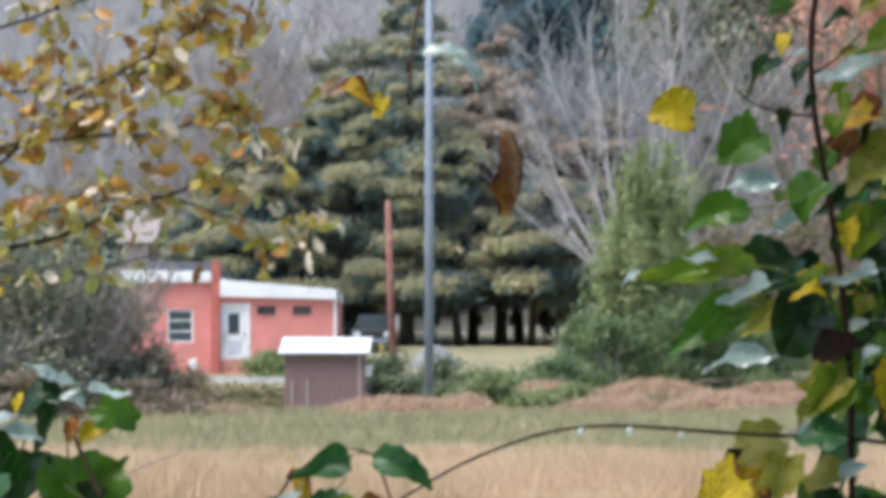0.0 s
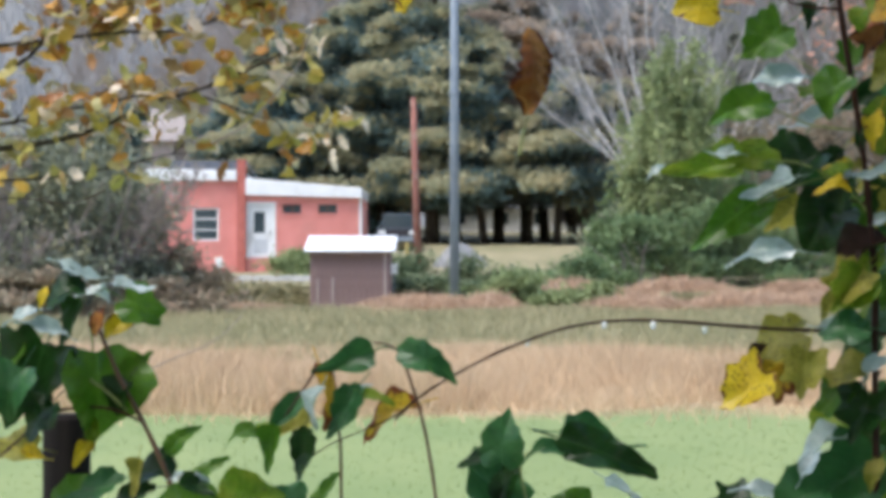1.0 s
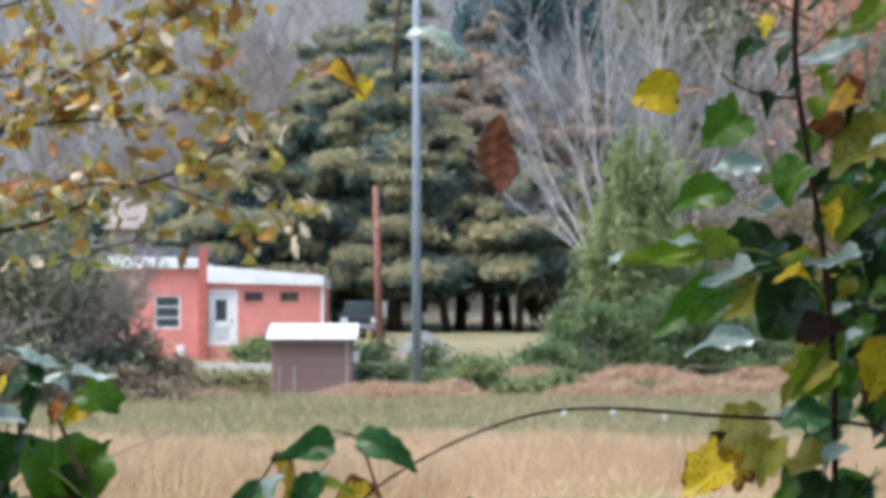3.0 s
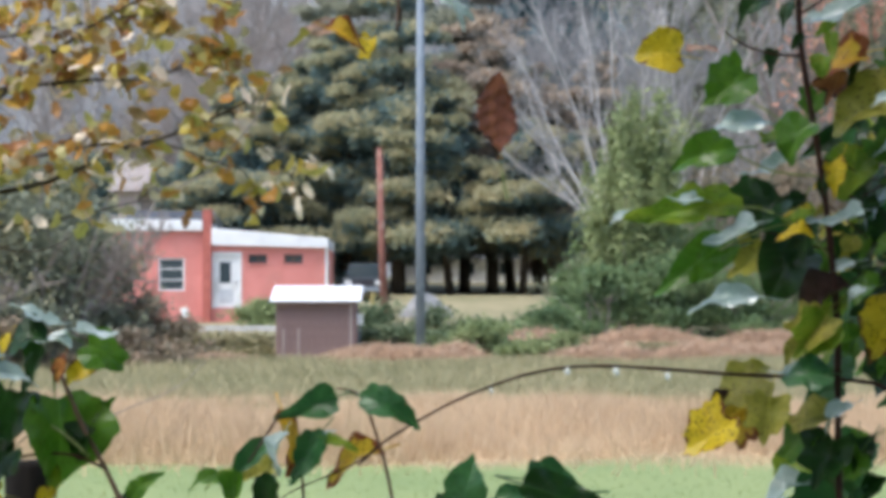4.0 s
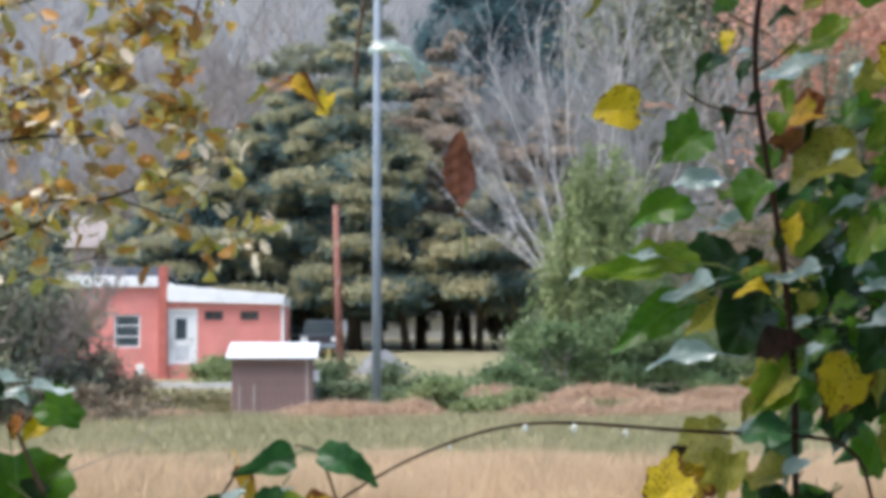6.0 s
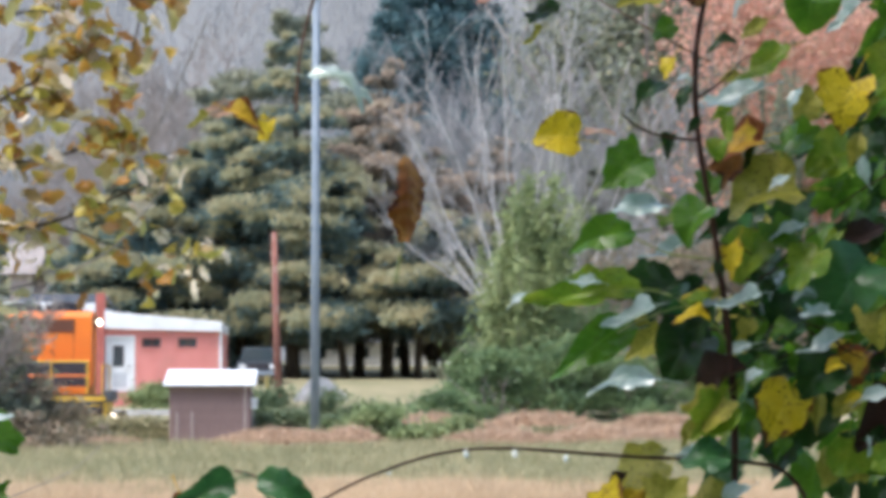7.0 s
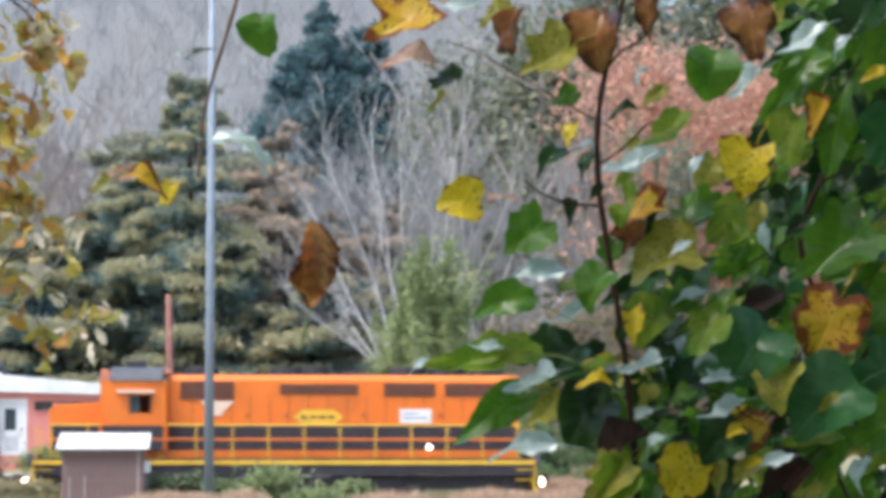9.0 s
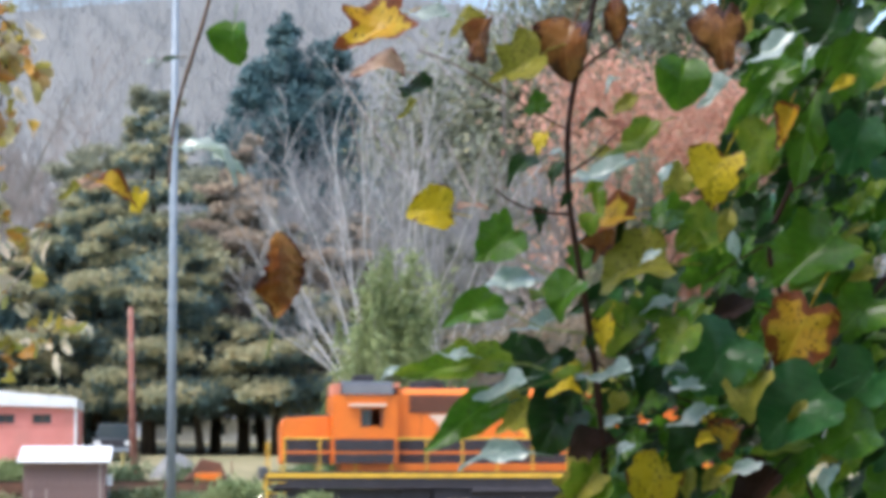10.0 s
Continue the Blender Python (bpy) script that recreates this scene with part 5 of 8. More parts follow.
def near_point(x, h, y):
    s = y / NEAR
    return Vector((x * 0.001 * s, y, 1.6 + h * 0.001 * s))


LEAVES_MADE = [0]


def leaf(plant, shape, colour, x, h, way, length, roll=0, pitch=0, back=0.0):
    """A leaf with its middle at x, h; way: where the tip points, degrees from the right, anticlockwise; roll turns it about its midrib, pitch tips it away."""
    LEAVES_MADE[0] += 1
    i = LEAVES_MADE[0]
    y = NEAR + back + 0.05 * math.sin(i * 2.4)
    size = length * 0.001 * y / NEAR
    ob = new("leaf", leaf_mesh(shape, i % 6, colour))
    ob.parent = plant
    face = Matrix(((1, 0, 0, 0), (0, 0, -1, 0), (0, 1, 0, 0), (0, 0, 0, 1)))
    turn = face @ pose(0, 0, 0, 0, 0, way) @ pose(0, 0, 0, roll, 0, 0) @ pose(0, 0, 0, 0, pitch, 0)
    middle = turn @ Vector((0.47 * size, 0, 0))
    ob.matrix_basis = Matrix.Translation(near_point(x, h, y) - middle) @ turn @ Matrix.Scale(size, 4)
    return ob


def smooth_line(pts, times=2):
    """Chaikin's corner cutting, so that twigs bend instead of breaking."""
    pts = [Vector(p) for p in pts]
    for _ in range(times):
        out = [pts[0]]
        for a, b in zip(pts, pts[1:]):
            out += [a * 0.75 + b * 0.25, a * 0.25 + b * 0.75]
        pts = out + [pts[-1]]
    return pts


def twig(plant, name, pts, thick, material, label="", end=None, back=0.0):
    """A twig along points given as x, h in millimetres; thick: its diameter there."""
    line = smooth_line([near_point(x, h, NEAR + back) for x, h in pts])
    n = len(line)
    last = thick * 0.6 if end is None else end
    radii = [0.0005 * (thick + (last - thick) * i / (n - 1)) * (1 + 0.10 * math.sin(i * 1.7)) for i in range(n)]
    return part(name, Geo().tube(line, radii, 8), material, plant, label, smooth=True)


def clear_water():
    m, nt, bsdf = tree_of("clear_water_drop")
    bsdf.inputs["Base Color"].default_value = (1, 1, 1, 1)
    bsdf.inputs["Roughness"].default_value, bsdf.inputs["IOR"].default_value = 0.02, 1.33
    bsdf.inputs["Transmission Weight"].default_value = 0.6
    return m


def drop(plant, x, h, size, material):
    p = near_point(x, h, NEAR - 0.012)
    return part("water_drop", Geo().ball(p, size * 0.0005, size * 0.0005, size * 0.00062, 8, 12), material, plant, "hanging bright raindrop", smooth=True)


def build_vine():
    vine = thing("climbing_vine", "wet green and yellow climbing vine on a dark stem", "vine", pose(0, 0, 0))
    water = clear_water()
    twig(vine, "stem", [(774, -1602), (754, -1072), (739, -572), (732, -152), (734, -32), (724, 88), (714, 188), (696, 308), (680, 398), (666, 498), (666, 598), (674, 658), (689, 728), (709, 808), (734, 908)], 14, TWIG, "dark reddish-brown main stem", end=10)
    twig(vine, "stem", [(1254, -1602), (1234, -772), (1154, -152), (1074, 28), (994, 88), (954, 28), (854, 128), (764, 198), (716, 238)], 9, TWIG, "", end=5, back=0.15)
    twig(vine, "stem", [(994, 88), (1074, 268), (1024, 398), (1074, 498), (1104, 578), (1154, 728), (1174, 878)], 12, TWIG, "", end=7, back=0.12)
    twig(vine, "stem", [(1284, 398), (1214, 288), (1154, 188), (1084, 88), (984, -52)], 11, TWIG, "", end=7, back=0.10)
    twig(vine, "twig", [(669, 453), (614, 456), (564, 473), (534, 498)], 6, TWIG, "", end=3)
    twig(vine, "twig", [(694, 593), (634, 623), (574, 658), (504, 698), (454, 728), (394, 748)], 5, TWIG_TAN, "", end=2.5, back=0.10)
    twig(vine, "twig", [(684, 348), (654, 328), (604, 358), (579, 373)], 5, PETIOLE, "", end=3)
    twig(vine, "twig", [(714, 238), (654, 243), (614, 248), (534, 288)], 5, PETIOLE, "", end=3)
    twig(vine, "twig", [(719, 148), (644, 158), (584, 138), (524, 108)], 5, PETIOLE, "", end=3)
    twig(vine, "twig", [(724, 88), (694, 128), (604, 188), (514, 178)], 5, PETIOLE, "", end=3)
    twig(vine, "twig", [(689, 708), (714, 738), (754, 758), (784, 808)], 6, TWIG, "", end=3)
    twig(vine, "twig", [(719, 188), (762, 150), (798, 120), (823, 99), (877, 65)], 4, TWIG, "", end=2, back=0.02)
    twig(vine, "twig", [(704, 268), (747, 260), (789, 234), (837, 229), (891, 210)], 4, TWIG, "", end=2, back=0.02)
    twig(vine, "twig", [(684, 388), (715, 394), (750, 413), (805, 439), (828, 451)], 4, TWIG, "", end=2, back=0.20)
    twig(vine, "twig", [(669, 528), (693, 542), (724, 565), (757, 604), (787, 610)], 5, TWIG, "", end=2, back=0.02)
    twig(vine, "twig", [(729, 28), (773, 41), (818, 66), (854, 76), (903, 94)], 5, TWIG, "", end=2, back=0.20)
    twig(vine, "twig", [(764, 198), (807, 217), (831, 255), (870, 282), (902, 302)], 5, TWIG, "", end=2, back=0.02)
    twig(vine, "twig", [(854, 128), (902, 112), (929, 77), (973, 60), (1021, 42)], 5, TWIG, "", end=2, back=0.02)
    twig(vine, "twig", [(954, 28), (982, 42), (1013, 39), (1039, 58), (1072, 74)], 5, TWIG, "", end=2, back=0.20)
    twig(vine, "twig", [(1074, 268), (1036, 284), (996, 294), (972, 289), (928, 316)], 6, TWIG, "", end=2, back=0.20)
    twig(vine, "twig", [(1024, 398), (1001, 386), (965, 365), (935, 344), (916, 333)], 5, TWIG, "", end=2, back=0.02)
    twig(vine, "twig", [(1104, 578), (1082, 553), (1049, 540), (1013, 517), (990, 492)], 5, TWIG, "", end=2, back=0.20)
    twig(vine, "twig", [(1074, 498), (1101, 513), (1133, 528), (1153, 545), (1178, 560)], 6, TWIG, "", end=2, back=0.02)
    twig(vine, "twig", [(994, 88), (954, 80), (915, 53), (888, 45), (849, 23)], 6, TWIG, "", end=2, back=0.20)
    twig(vine, "twig", [(724, 108), (692, 114), (660, 128), (639, 135), (600, 140)], 6, TWIG, "", end=2, back=0.02)
    twig(vine, "twig", [(689, 328), (667, 322), (647, 309), (627, 295), (604, 291)], 6, TWIG, "", end=2, back=0.10)
    twig(vine, "twig", [(1154, 728), (1129, 694), (1116, 670), (1095, 637), (1064, 617)], 4, TWIG, "", end=2, back=0.02)
    twig(vine, "cane", [(905, -1600), (900, -728), (875, -208), (825, -132), (753, -121), (645, -116), (535, -111), (435, -103), (335, -96), (255, -98), (185, -110), (125, -130), (55, -158), (-15, -196), (-75, -233), (-115, -273)], 9, TWIG, "arching reddish cane hung with raindrops", end=4)
    drop(vine, 255, -106, 11, water)
    drop(vine, 341, -106, 12, water)
    drop(vine, 432, -114, 11, water)
    drop(vine, 120, -140, 7, water)
    leaf(vine, "heart", "gold", 326, 783, 200, 138, 41, 10)
    leaf(vine, "oval", "pink", 326, 716, 175, 88, 41, 10)
    leaf(vine, "heart", "brown", 509, 773, 245, 100, 52, 20)
    leaf(vine, "heart", "olive", 589, 720, 200, 105, 30, 20)
    leaf(vine, "heart", "brown", 666, 758, 258, 117, 39, 10)
    leaf(vine, "oval", "brown", 758, 803, 262, 92, 32, 20)
    leaf(vine, "oval", "pale", 414, 808, 180, 79, 52, 0)
    leaf(vine, "oval", "olive", 484, 803, 210, 67, 50, 0)
    leaf(vine, "heart", "dark", 396, 678, 195, 71, 50, 0)
    leaf(vine, "oval", "olive", 382, 638, 230, 42, 63, 0)
    leaf(vine, "heart", "green", 64, 756, 268, 82, 31, 15)
    leaf(vine, "oval", "dark", -51, 722, 200, 40, 63, 0)
    leaf(vine, "oval", "pale", -84, 716, 190, 26, 63, 0)
    leaf(vine, "heart", "yellow", 422, 458, 175, 87, 15, 10)
    leaf(vine, "oval", "pink", 492, 466, 0, 50, -60, 0)
    leaf(vine, "lobed", "green", 546, 401, 215, 97, 19, 10)
    leaf(vine, "oval", "dark", 582, 538, 218, 73, 44, 0)
    leaf(vine, "oval", "dark", 644, 528, 250, 58, 50, 0)
    leaf(vine, "oval", "pale", 736, 525, 202, 119, 66, 0)
    leaf(vine, "oval", "dark", 714, 628, 200, 50, 50, 0)
    leaf(vine, "heart", "gold", 749, 448, 185, 105, 46, 20)
    leaf(vine, "heart", "brown", 734, 408, 235, 75, 38, 30)
    leaf(vine, "heart", "green", 876, 698, 262, 102, 9, 10)
    leaf(vine, "heart", "brown", 950, 783, 262, 130, 47, 15)
    leaf(vine, "oval", "light", 794, 588, 215, 105, 42, 0)
    leaf(vine, "lobed", "yellow", 940, 531, 248, 107, 34, 10)
    leaf(vine, "heart", "light", 1022, 583, 255, 113, 42, 10)
    leaf(vine, "oval", "gold", 1070, 623, 255, 79, 30, 0)
    leaf(vine, "oval", "green", 1039, 703, 230, 126, 18, 0)
    leaf(vine, "oval", "green", 1109, 613, 257, 201, 23, 0)
    leaf(vine, "oval", "pale", 1049, 758, 215, 95, 50, 0)
    leaf(vine, "heart", "green", 1189, 738, 240, 142, 16, 20)
    leaf(vine, "heart", "blue", 1199, 588, 255, 126, 15, 20)
    leaf(vine, "heart", "dark", 1154, 798, 230, 117, 38, 10)
    leaf(vine, "heart", "light", 909, 423, 200, 96, 24, 10)
    leaf(vine, "heart", "dark", 972, 443, 240, 79, 29, 10)
    leaf(vine, "heart", "green", 839, 428, 200, 79, 60, 10)
    leaf(vine, "heart", "olive", 794, 360, 185, 138, 43, 15)
    leaf(vine, "oval", "pale", 834, 293, 200, 63, 57, 0)
    leaf(vine, "oval", "pale", 944, 678, 230, 71, 55, 0)
    leaf(vine, "oval", "green", 496, 280, 193, 113, 20, 10)
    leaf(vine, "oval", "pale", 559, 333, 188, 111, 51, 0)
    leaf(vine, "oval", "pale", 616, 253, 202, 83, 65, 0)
    leaf(vine, "heart", "green", 664, 308, 230, 88, 45, 10)
    leaf(vine, "heart", "light", 629, 308, 180, 67, 55, 0)
    leaf(vine, "oval", "light", 444, 173, 187, 126, 22, 10)
    leaf(vine, "oval", "light", 514, 188, 190, 109, 30, 0)
    leaf(vine, "oval", "pale", 346, 168, 215, 40, 51, 0)
    leaf(vine, "oval", "pale", 466, 196, 180, 55, 54, 0)
    leaf(vine, "heart", "dark", 606, 178, 222, 96, 38, 10)
    leaf(vine, "oval", "green", 486, 86, 217, 155, 10, 0)
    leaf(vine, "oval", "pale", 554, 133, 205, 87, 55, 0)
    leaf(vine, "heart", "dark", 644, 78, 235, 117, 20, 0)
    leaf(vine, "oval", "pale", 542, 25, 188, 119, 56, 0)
    leaf(vine, "heart", "dark", 679, 128, 260, 67, 47, 0)
    leaf(vine, "heart", "light", 759, 248, 235, 92, 26, 0)
    leaf(vine, "oval", "yellow", 734, 238, 260, 75, 43, 0)
    leaf(vine, "heart", "green", 814, 268, 200, 84, 44, 0)
    leaf(vine, "heart", "blue", 944, 196, 235, 142, 16, 0)
    leaf(vine, "lobed", "gold", 1086, 240, 245, 155, 12, 10)
    leaf(vine, "heart", "green", 1109, 378, 215, 163, 36, 0)
    leaf(vine, "heart", "blue", 1084, 103, 212, 159, 29, 10)
    leaf(vine, "heart", "green", 1199, 278, 225, 117, 17, 10)
    leaf(vine, "heart", "blue", 1199, 138, 220, 134, 33, 10)
    leaf(vine, "heart", "green", 1184, 58, 200, 109, 26, 10)
    leaf(vine, "lobed", "yellow", 819, -27, 245, 117, 12, 0)
    leaf(vine, "heart", "olive", 689, -34, 230, 92, 32, 0)
    leaf(vine, "curled", "umber", 704, 16, 220, 113, 48, 10)
    leaf(vine, "curled", "umber", 962, 280, 205, 92, 41, 0)
    leaf(vine, "oval", "pale", 749, 163, 200, 71, 50, 0)
    leaf(vine, "oval", "pale", 794, 188, 230, 63, 61, 0)
    leaf(vine, "oval", "pale", 739, 80, 205, 63, 62, 0)
    leaf(vine, "oval", "pale", 894, 86, 205, 79, 58, 0)
    leaf(vine, "oval", "pale", 854, 173, 200, 55, 63, 0)
    leaf(vine, "oval", "pale", 984, -4, 200, 71, 53, 0)
    leaf(vine, "curled", "umber", 1004, -52, 230, 126, 32, 0)
    leaf(vine, "heart", "gold", 954, 53, 250, 75, 46, 0)
    leaf(vine, "heart", "light", 864, 228, 235, 100, 42, 0)
    leaf(vine, "heart", "dark", 814, 128, 215, 100, 41, 0)
    leaf(vine, "heart", "dark", 889, 38, 225, 100, 21, 0)
    leaf(vine, "heart", "green", 784, 38, 215, 75, 57, 0)
    leaf(vine, "heart", "green", 1074, -2, 240, 100, 39, 0)
    leaf(vine, "oval", "pale", 1139, -22, 250, 63, 59, 0)
    leaf(vine, "oval", "olive", 1144, 18, 200, 58, 33, 0)
    leaf(vine, "heart", "light", 1054, 38, 200, 100, 49, 0)
    leaf(vine, "heart", "olive", 999, 138, 250, 100, 47, 0)
    leaf(vine, "oval", "olive", 884, -32, 260, 67, 46, 0)
    leaf(vine, "lobed", "yellow", 515, -216, 215, 108, 42, 10)
    leaf(vine, "lobed", "gold", 566, -190, 250, 96, 30, 0, 0.06)
    leaf(vine, "lobed", "olive", 565, -132, 190, 118, 42, 20)
    leaf(vine, "heart", "olive", 610, -183, 262, 88, 19, 0)
    leaf(vine, "oval", "umber", 523, -168, 230, 67, 31, 0)
    leaf(vine, "heart", "olive", 685, -188, 195, 84, 46, 10)
    leaf(vine, "heart", "light", 693, -43, 230, 88, 9, 0)
    leaf(vine, "oval", "olive", 655, -68, 230, 58, 33, 0)
    leaf(vine, "heart", "blue", 680, -113, 190, 92, 45, 0)
    leaf(vine, "oval", "pale", 650, -108, 190, 55, 63, 0)
    leaf(vine, "oval", "pale", 635, -318, 215, 103, 61, 0)
    leaf(vine, "oval", "pale", 615, -358, 235, 71, 64, 0)
    leaf(vine, "heart", "blue", 690, -373, 215, 142, 19, 10)
    leaf(vine, "oval", "olive", 730, -368, 250, 58, 25, 0)
    leaf(vine, "oval", "pale", 530, -396, 170, 87, 62, 0)
    leaf(vine, "heart", "dark", 485, -418, 190, 84, 53, 0)
    leaf(vine, "heart", "blue", 605, -408, 200, 109, 40, 0)
    leaf(vine, "heart", "green", 665, -228, 230, 92, 41, 0)
    leaf(vine, "heart", "dark", 715, -258, 250, 100, 24, 0)
    leaf(vine, "oval", "pale", 730, -178, 220, 63, 52, 0)
    leaf(vine, "heart", "blue", 705, -148, 215, 84, 41, 0)
    leaf(vine, "oval", "green", 781, 113, 257, 48, 27, 0, 0.06)
    leaf(vine, "oval", "yellow", 719, 245, 222, 57, 22, -10, 0.05)
    leaf(vine, "oval", "olive", 704, 179, 225, 32, 11, -11, 0.03)
    leaf(vine, "oval", "green", 831, 236, 202, 33, 27, 14, 0.05)
    leaf(vine, "oval", "dark", 811, 44, 204, 46, 23, 11, 0.05)
    leaf(vine, "heart", "dark", 803, 285, 187, 37, 27, 14, 0.07)
    leaf(vine, "oval", "light", 723, 473, 272, 51, -6, -20, -0.01)
    leaf(vine, "oval", "yellow", 662, 183, 186, 42, 48, 16, 0.07)
    leaf(vine, "oval", "pale", 810, 196, 235, 54, 52, 9, 0.09)
    leaf(vine, "oval", "dark", 618, 443, 267, 47, 16, -10, 0.03)
    leaf(vine, "oval", "green", 847, 53, 259, 54, 20, 26, -0.01)
    leaf(vine, "heart", "yellow", 617, 583, 239, 49, 60, 11, -0.04)
    leaf(vine, "oval", "olive", 729, 566, 202, 37, 12, -9, 0.05)
    leaf(vine, "oval", "yellow", 661, 140, 198, 61, 55, -16, -0.00)
    leaf(vine, "oval", "light", 782, 245, 186, 38, 25, 23, 0.05)
    leaf(vine, "oval", "light", 751, 397, 274, 38, -35, 20, 0.07)
    leaf(vine, "oval", "pale", 765, 31, 193, 42, 54, 28, -0.00)
    leaf(vine, "heart", "green", 820, 116, 207, 52, 52, 1, -0.04)
    leaf(vine, "oval", "olive", 774, 652, 215, 56, 36, 0, -0.03)
    leaf(vine, "oval", "pale", 746, 693, 239, 37, 65, -13, -0.04)
    leaf(vine, "oval", "dark", 676, 94, 215, 50, 41, 25, 0.01)
    leaf(vine, "oval", "dark", 766, 425, 265, 47, 41, -18, 0.05)
    leaf(vine, "heart", "pale", 648, 563, 189, 31, 65, -18, 0.03)
    leaf(vine, "oval", "dark", 708, 221, 264, 47, 23, 9, -0.03)
    leaf(vine, "oval", "dark", 652, 191, 204, 57, 21, -3, 0.09)
    leaf(vine, "oval", "dark", 663, 479, 229, 33, 7, 24, -0.05)
    leaf(vine, "oval", "pale", 816, 378, 222, 45, 50, -10, -0.04)
    leaf(vine, "oval", "light", 765, 266, 272, 51, -42, 3, -0.00)
    leaf(vine, "heart", "green", 752, -40, 271, 41, -39, 18, 0.02)
    leaf(vine, "heart", "green", 612, 651, 206, 53, 28, 13, 0.05)
    leaf(vine, "heart", "pale", 689, 152, 245, 34, 51, -17, 0.03)
    leaf(vine, "heart", "light", 769, 649, 189, 34, 40, 12, 0.06)
    leaf(vine, "oval", "light", 648, 321, 196, 36, 34, -16, 0.10)
    leaf(vine, "oval", "green", 725, 252, 258, 54, 54, -12, 0.07)
    leaf(vine, "heart", "light", 707, 437, 255, 43, 33, 10, -0.04)
    leaf(vine, "oval", "pale", 695, 523, 195, 57, 57, -15, 0.09)
    leaf(vine, "oval", "light", 714, 505, 221, 42, 6, 6, 0.08)
    leaf(vine, "heart", "olive", 755, 120, 258, 38, -1, 24, 0.06)
    leaf(vine, "heart", "dark", 783, 187, 256, 52, 2, -1, -0.02)
    leaf(vine, "heart", "green", 694, 367, 256, 60, 23, -17, 0.11)
    leaf(vine, "oval", "yellow", 945, -6, 214, 32, 9, 3, -0.02)
    leaf(vine, "oval", "green", 780, 242, 197, 40, 32, -10, 0.06)
    leaf(vine, "oval", "dark", 988, -77, 200, 54, 31, -6, 0.03)
    leaf(vine, "oval", "green", 1095, 623, 247, 57, 9, -12, 0.09)
    leaf(vine, "oval", "pale", 1103, 581, 189, 29, 62, 25, 0.10)
    leaf(vine, "heart", "dark", 1168, 495, 230, 59, 33, -5, 0.09)
    leaf(vine, "oval", "light", 1177, 3, 236, 57, 0, -5, 0.03)
    leaf(vine, "oval", "olive", 819, 411, 210, 47, 52, 10, 0.10)
    leaf(vine, "heart", "green", 1105, 675, 234, 41, 49, -19, 0.05)
    leaf(vine, "oval", "green", 958, 340, 242, 52, 57, -17, 0.04)
    leaf(vine, "oval", "pale", 974, -94, 271, 30, -52, -2, -0.04)
    leaf(vine, "heart", "dark", 1145, 218, 224, 53, 59, -5, -0.04)
    leaf(vine, "oval", "green", 816, -98, 229, 47, 31, 10, 0.04)
    leaf(vine, "oval", "green", 832, 460, 239, 60, 56, 4, 0.01)
    leaf(vine, "oval", "light", 1087, -42, 234, 48, 45, 15, 0.07)
    leaf(vine, "heart", "yellow", 915, 50, 206, 35, 41, -9, -0.01)
    leaf(vine, "oval", "pale", 1048, 204, 237, 57, 57, 10, 0.04)
    leaf(vine, "oval", "green", 919, 515, 208, 49, 16, -13, 0.00)
    leaf(vine, "oval", "dark", 1064, 603, 226, 42, 54, 30, 0.07)
    leaf(vine, "heart", "dark", 811, -89, 251, 38, 30, 9, 0.06)
    leaf(vine, "heart", "pale", 884, 141, 197, 54, 60, -10, -0.03)
    leaf(vine, "oval", "dark", 847, 214, 258, 36, 56, -9, 0.07)
    leaf(vine, "heart", "light", 1233, 205, 231, 36, 7, -7, 0.01)
    leaf(vine, "oval", "green", 994, 156, 216, 36, 38, 4, -0.05)
    leaf(vine, "oval", "dark", 1236, 649, 248, 31, 60, -16, 0.03)
    leaf(vine, "oval", "pale", 1116, 754, 230, 54, 65, 4, -0.03)
    leaf(vine, "heart", "green", 1082, 78, 258, 36, 18, 1, 0.11)
    leaf(vine, "oval", "light", 1023, 723, 215, 53, 16, -3, 0.11)
    leaf(vine, "heart", "light", 1003, -118, 234, 60, 20, 2, -0.03)
    leaf(vine, "heart", "dark", 776, 79, 187, 51, 52, 9, 0.11)
    leaf(vine, "oval", "green", 1022, 720, 209, 42, 28, 13, -0.04)
    leaf(vine, "heart", "green", 1061, 13, 250, 57, 16, 5, 0.08)
    leaf(vine, "heart", "yellow", 983, 234, 212, 33, 66, 26, 0.02)
    leaf(vine, "heart", "dark", 1169, 379, 186, 52, 12, -1, 0.08)
    leaf(vine, "oval", "yellow", 1174, 699, 212, 51, 13, -3, -0.03)
    leaf(vine, "oval", "light", 912, 168, 206, 37, 22, 23, 0.01)
    leaf(vine, "oval", "olive", 1085, 95, 225, 57, 9, 9, -0.01)
    leaf(vine, "heart", "dark", 1224, 740, 239, 41, 8, 28, 0.06)
    leaf(vine, "oval", "dark", 1146, 631, 274, 59, -20, -13, -0.03)
    leaf(vine, "oval", "olive", 954, 436, 255, 57, 5, 16, -0.03)
    leaf(vine, "oval", "green", 1036, 110, 215, 38, 3, -20, 0.08)
    leaf(vine, "heart", "green", 886, 123, 224, 44, 33, -18, 0.07)
    leaf(vine, "oval", "green", 917, 363, 232, 37, 26, 25, 0.05)
    leaf(vine, "oval", "light", 1230, -121, 206, 47, 37, 8, -0.04)
    leaf(vine, "oval", "dark", 1028, 418, 223, 58, 18, -12, 0.03)
    leaf(vine, "oval", "green", 1011, 259, 257, 42, 3, 27, -0.04)
    leaf(vine, "oval", "olive", 1199, 431, 218, 49, 48, -11, 0.08)
    leaf(vine, "oval", "light", 1153, 136, 207, 55, 37, -17, 0.10)
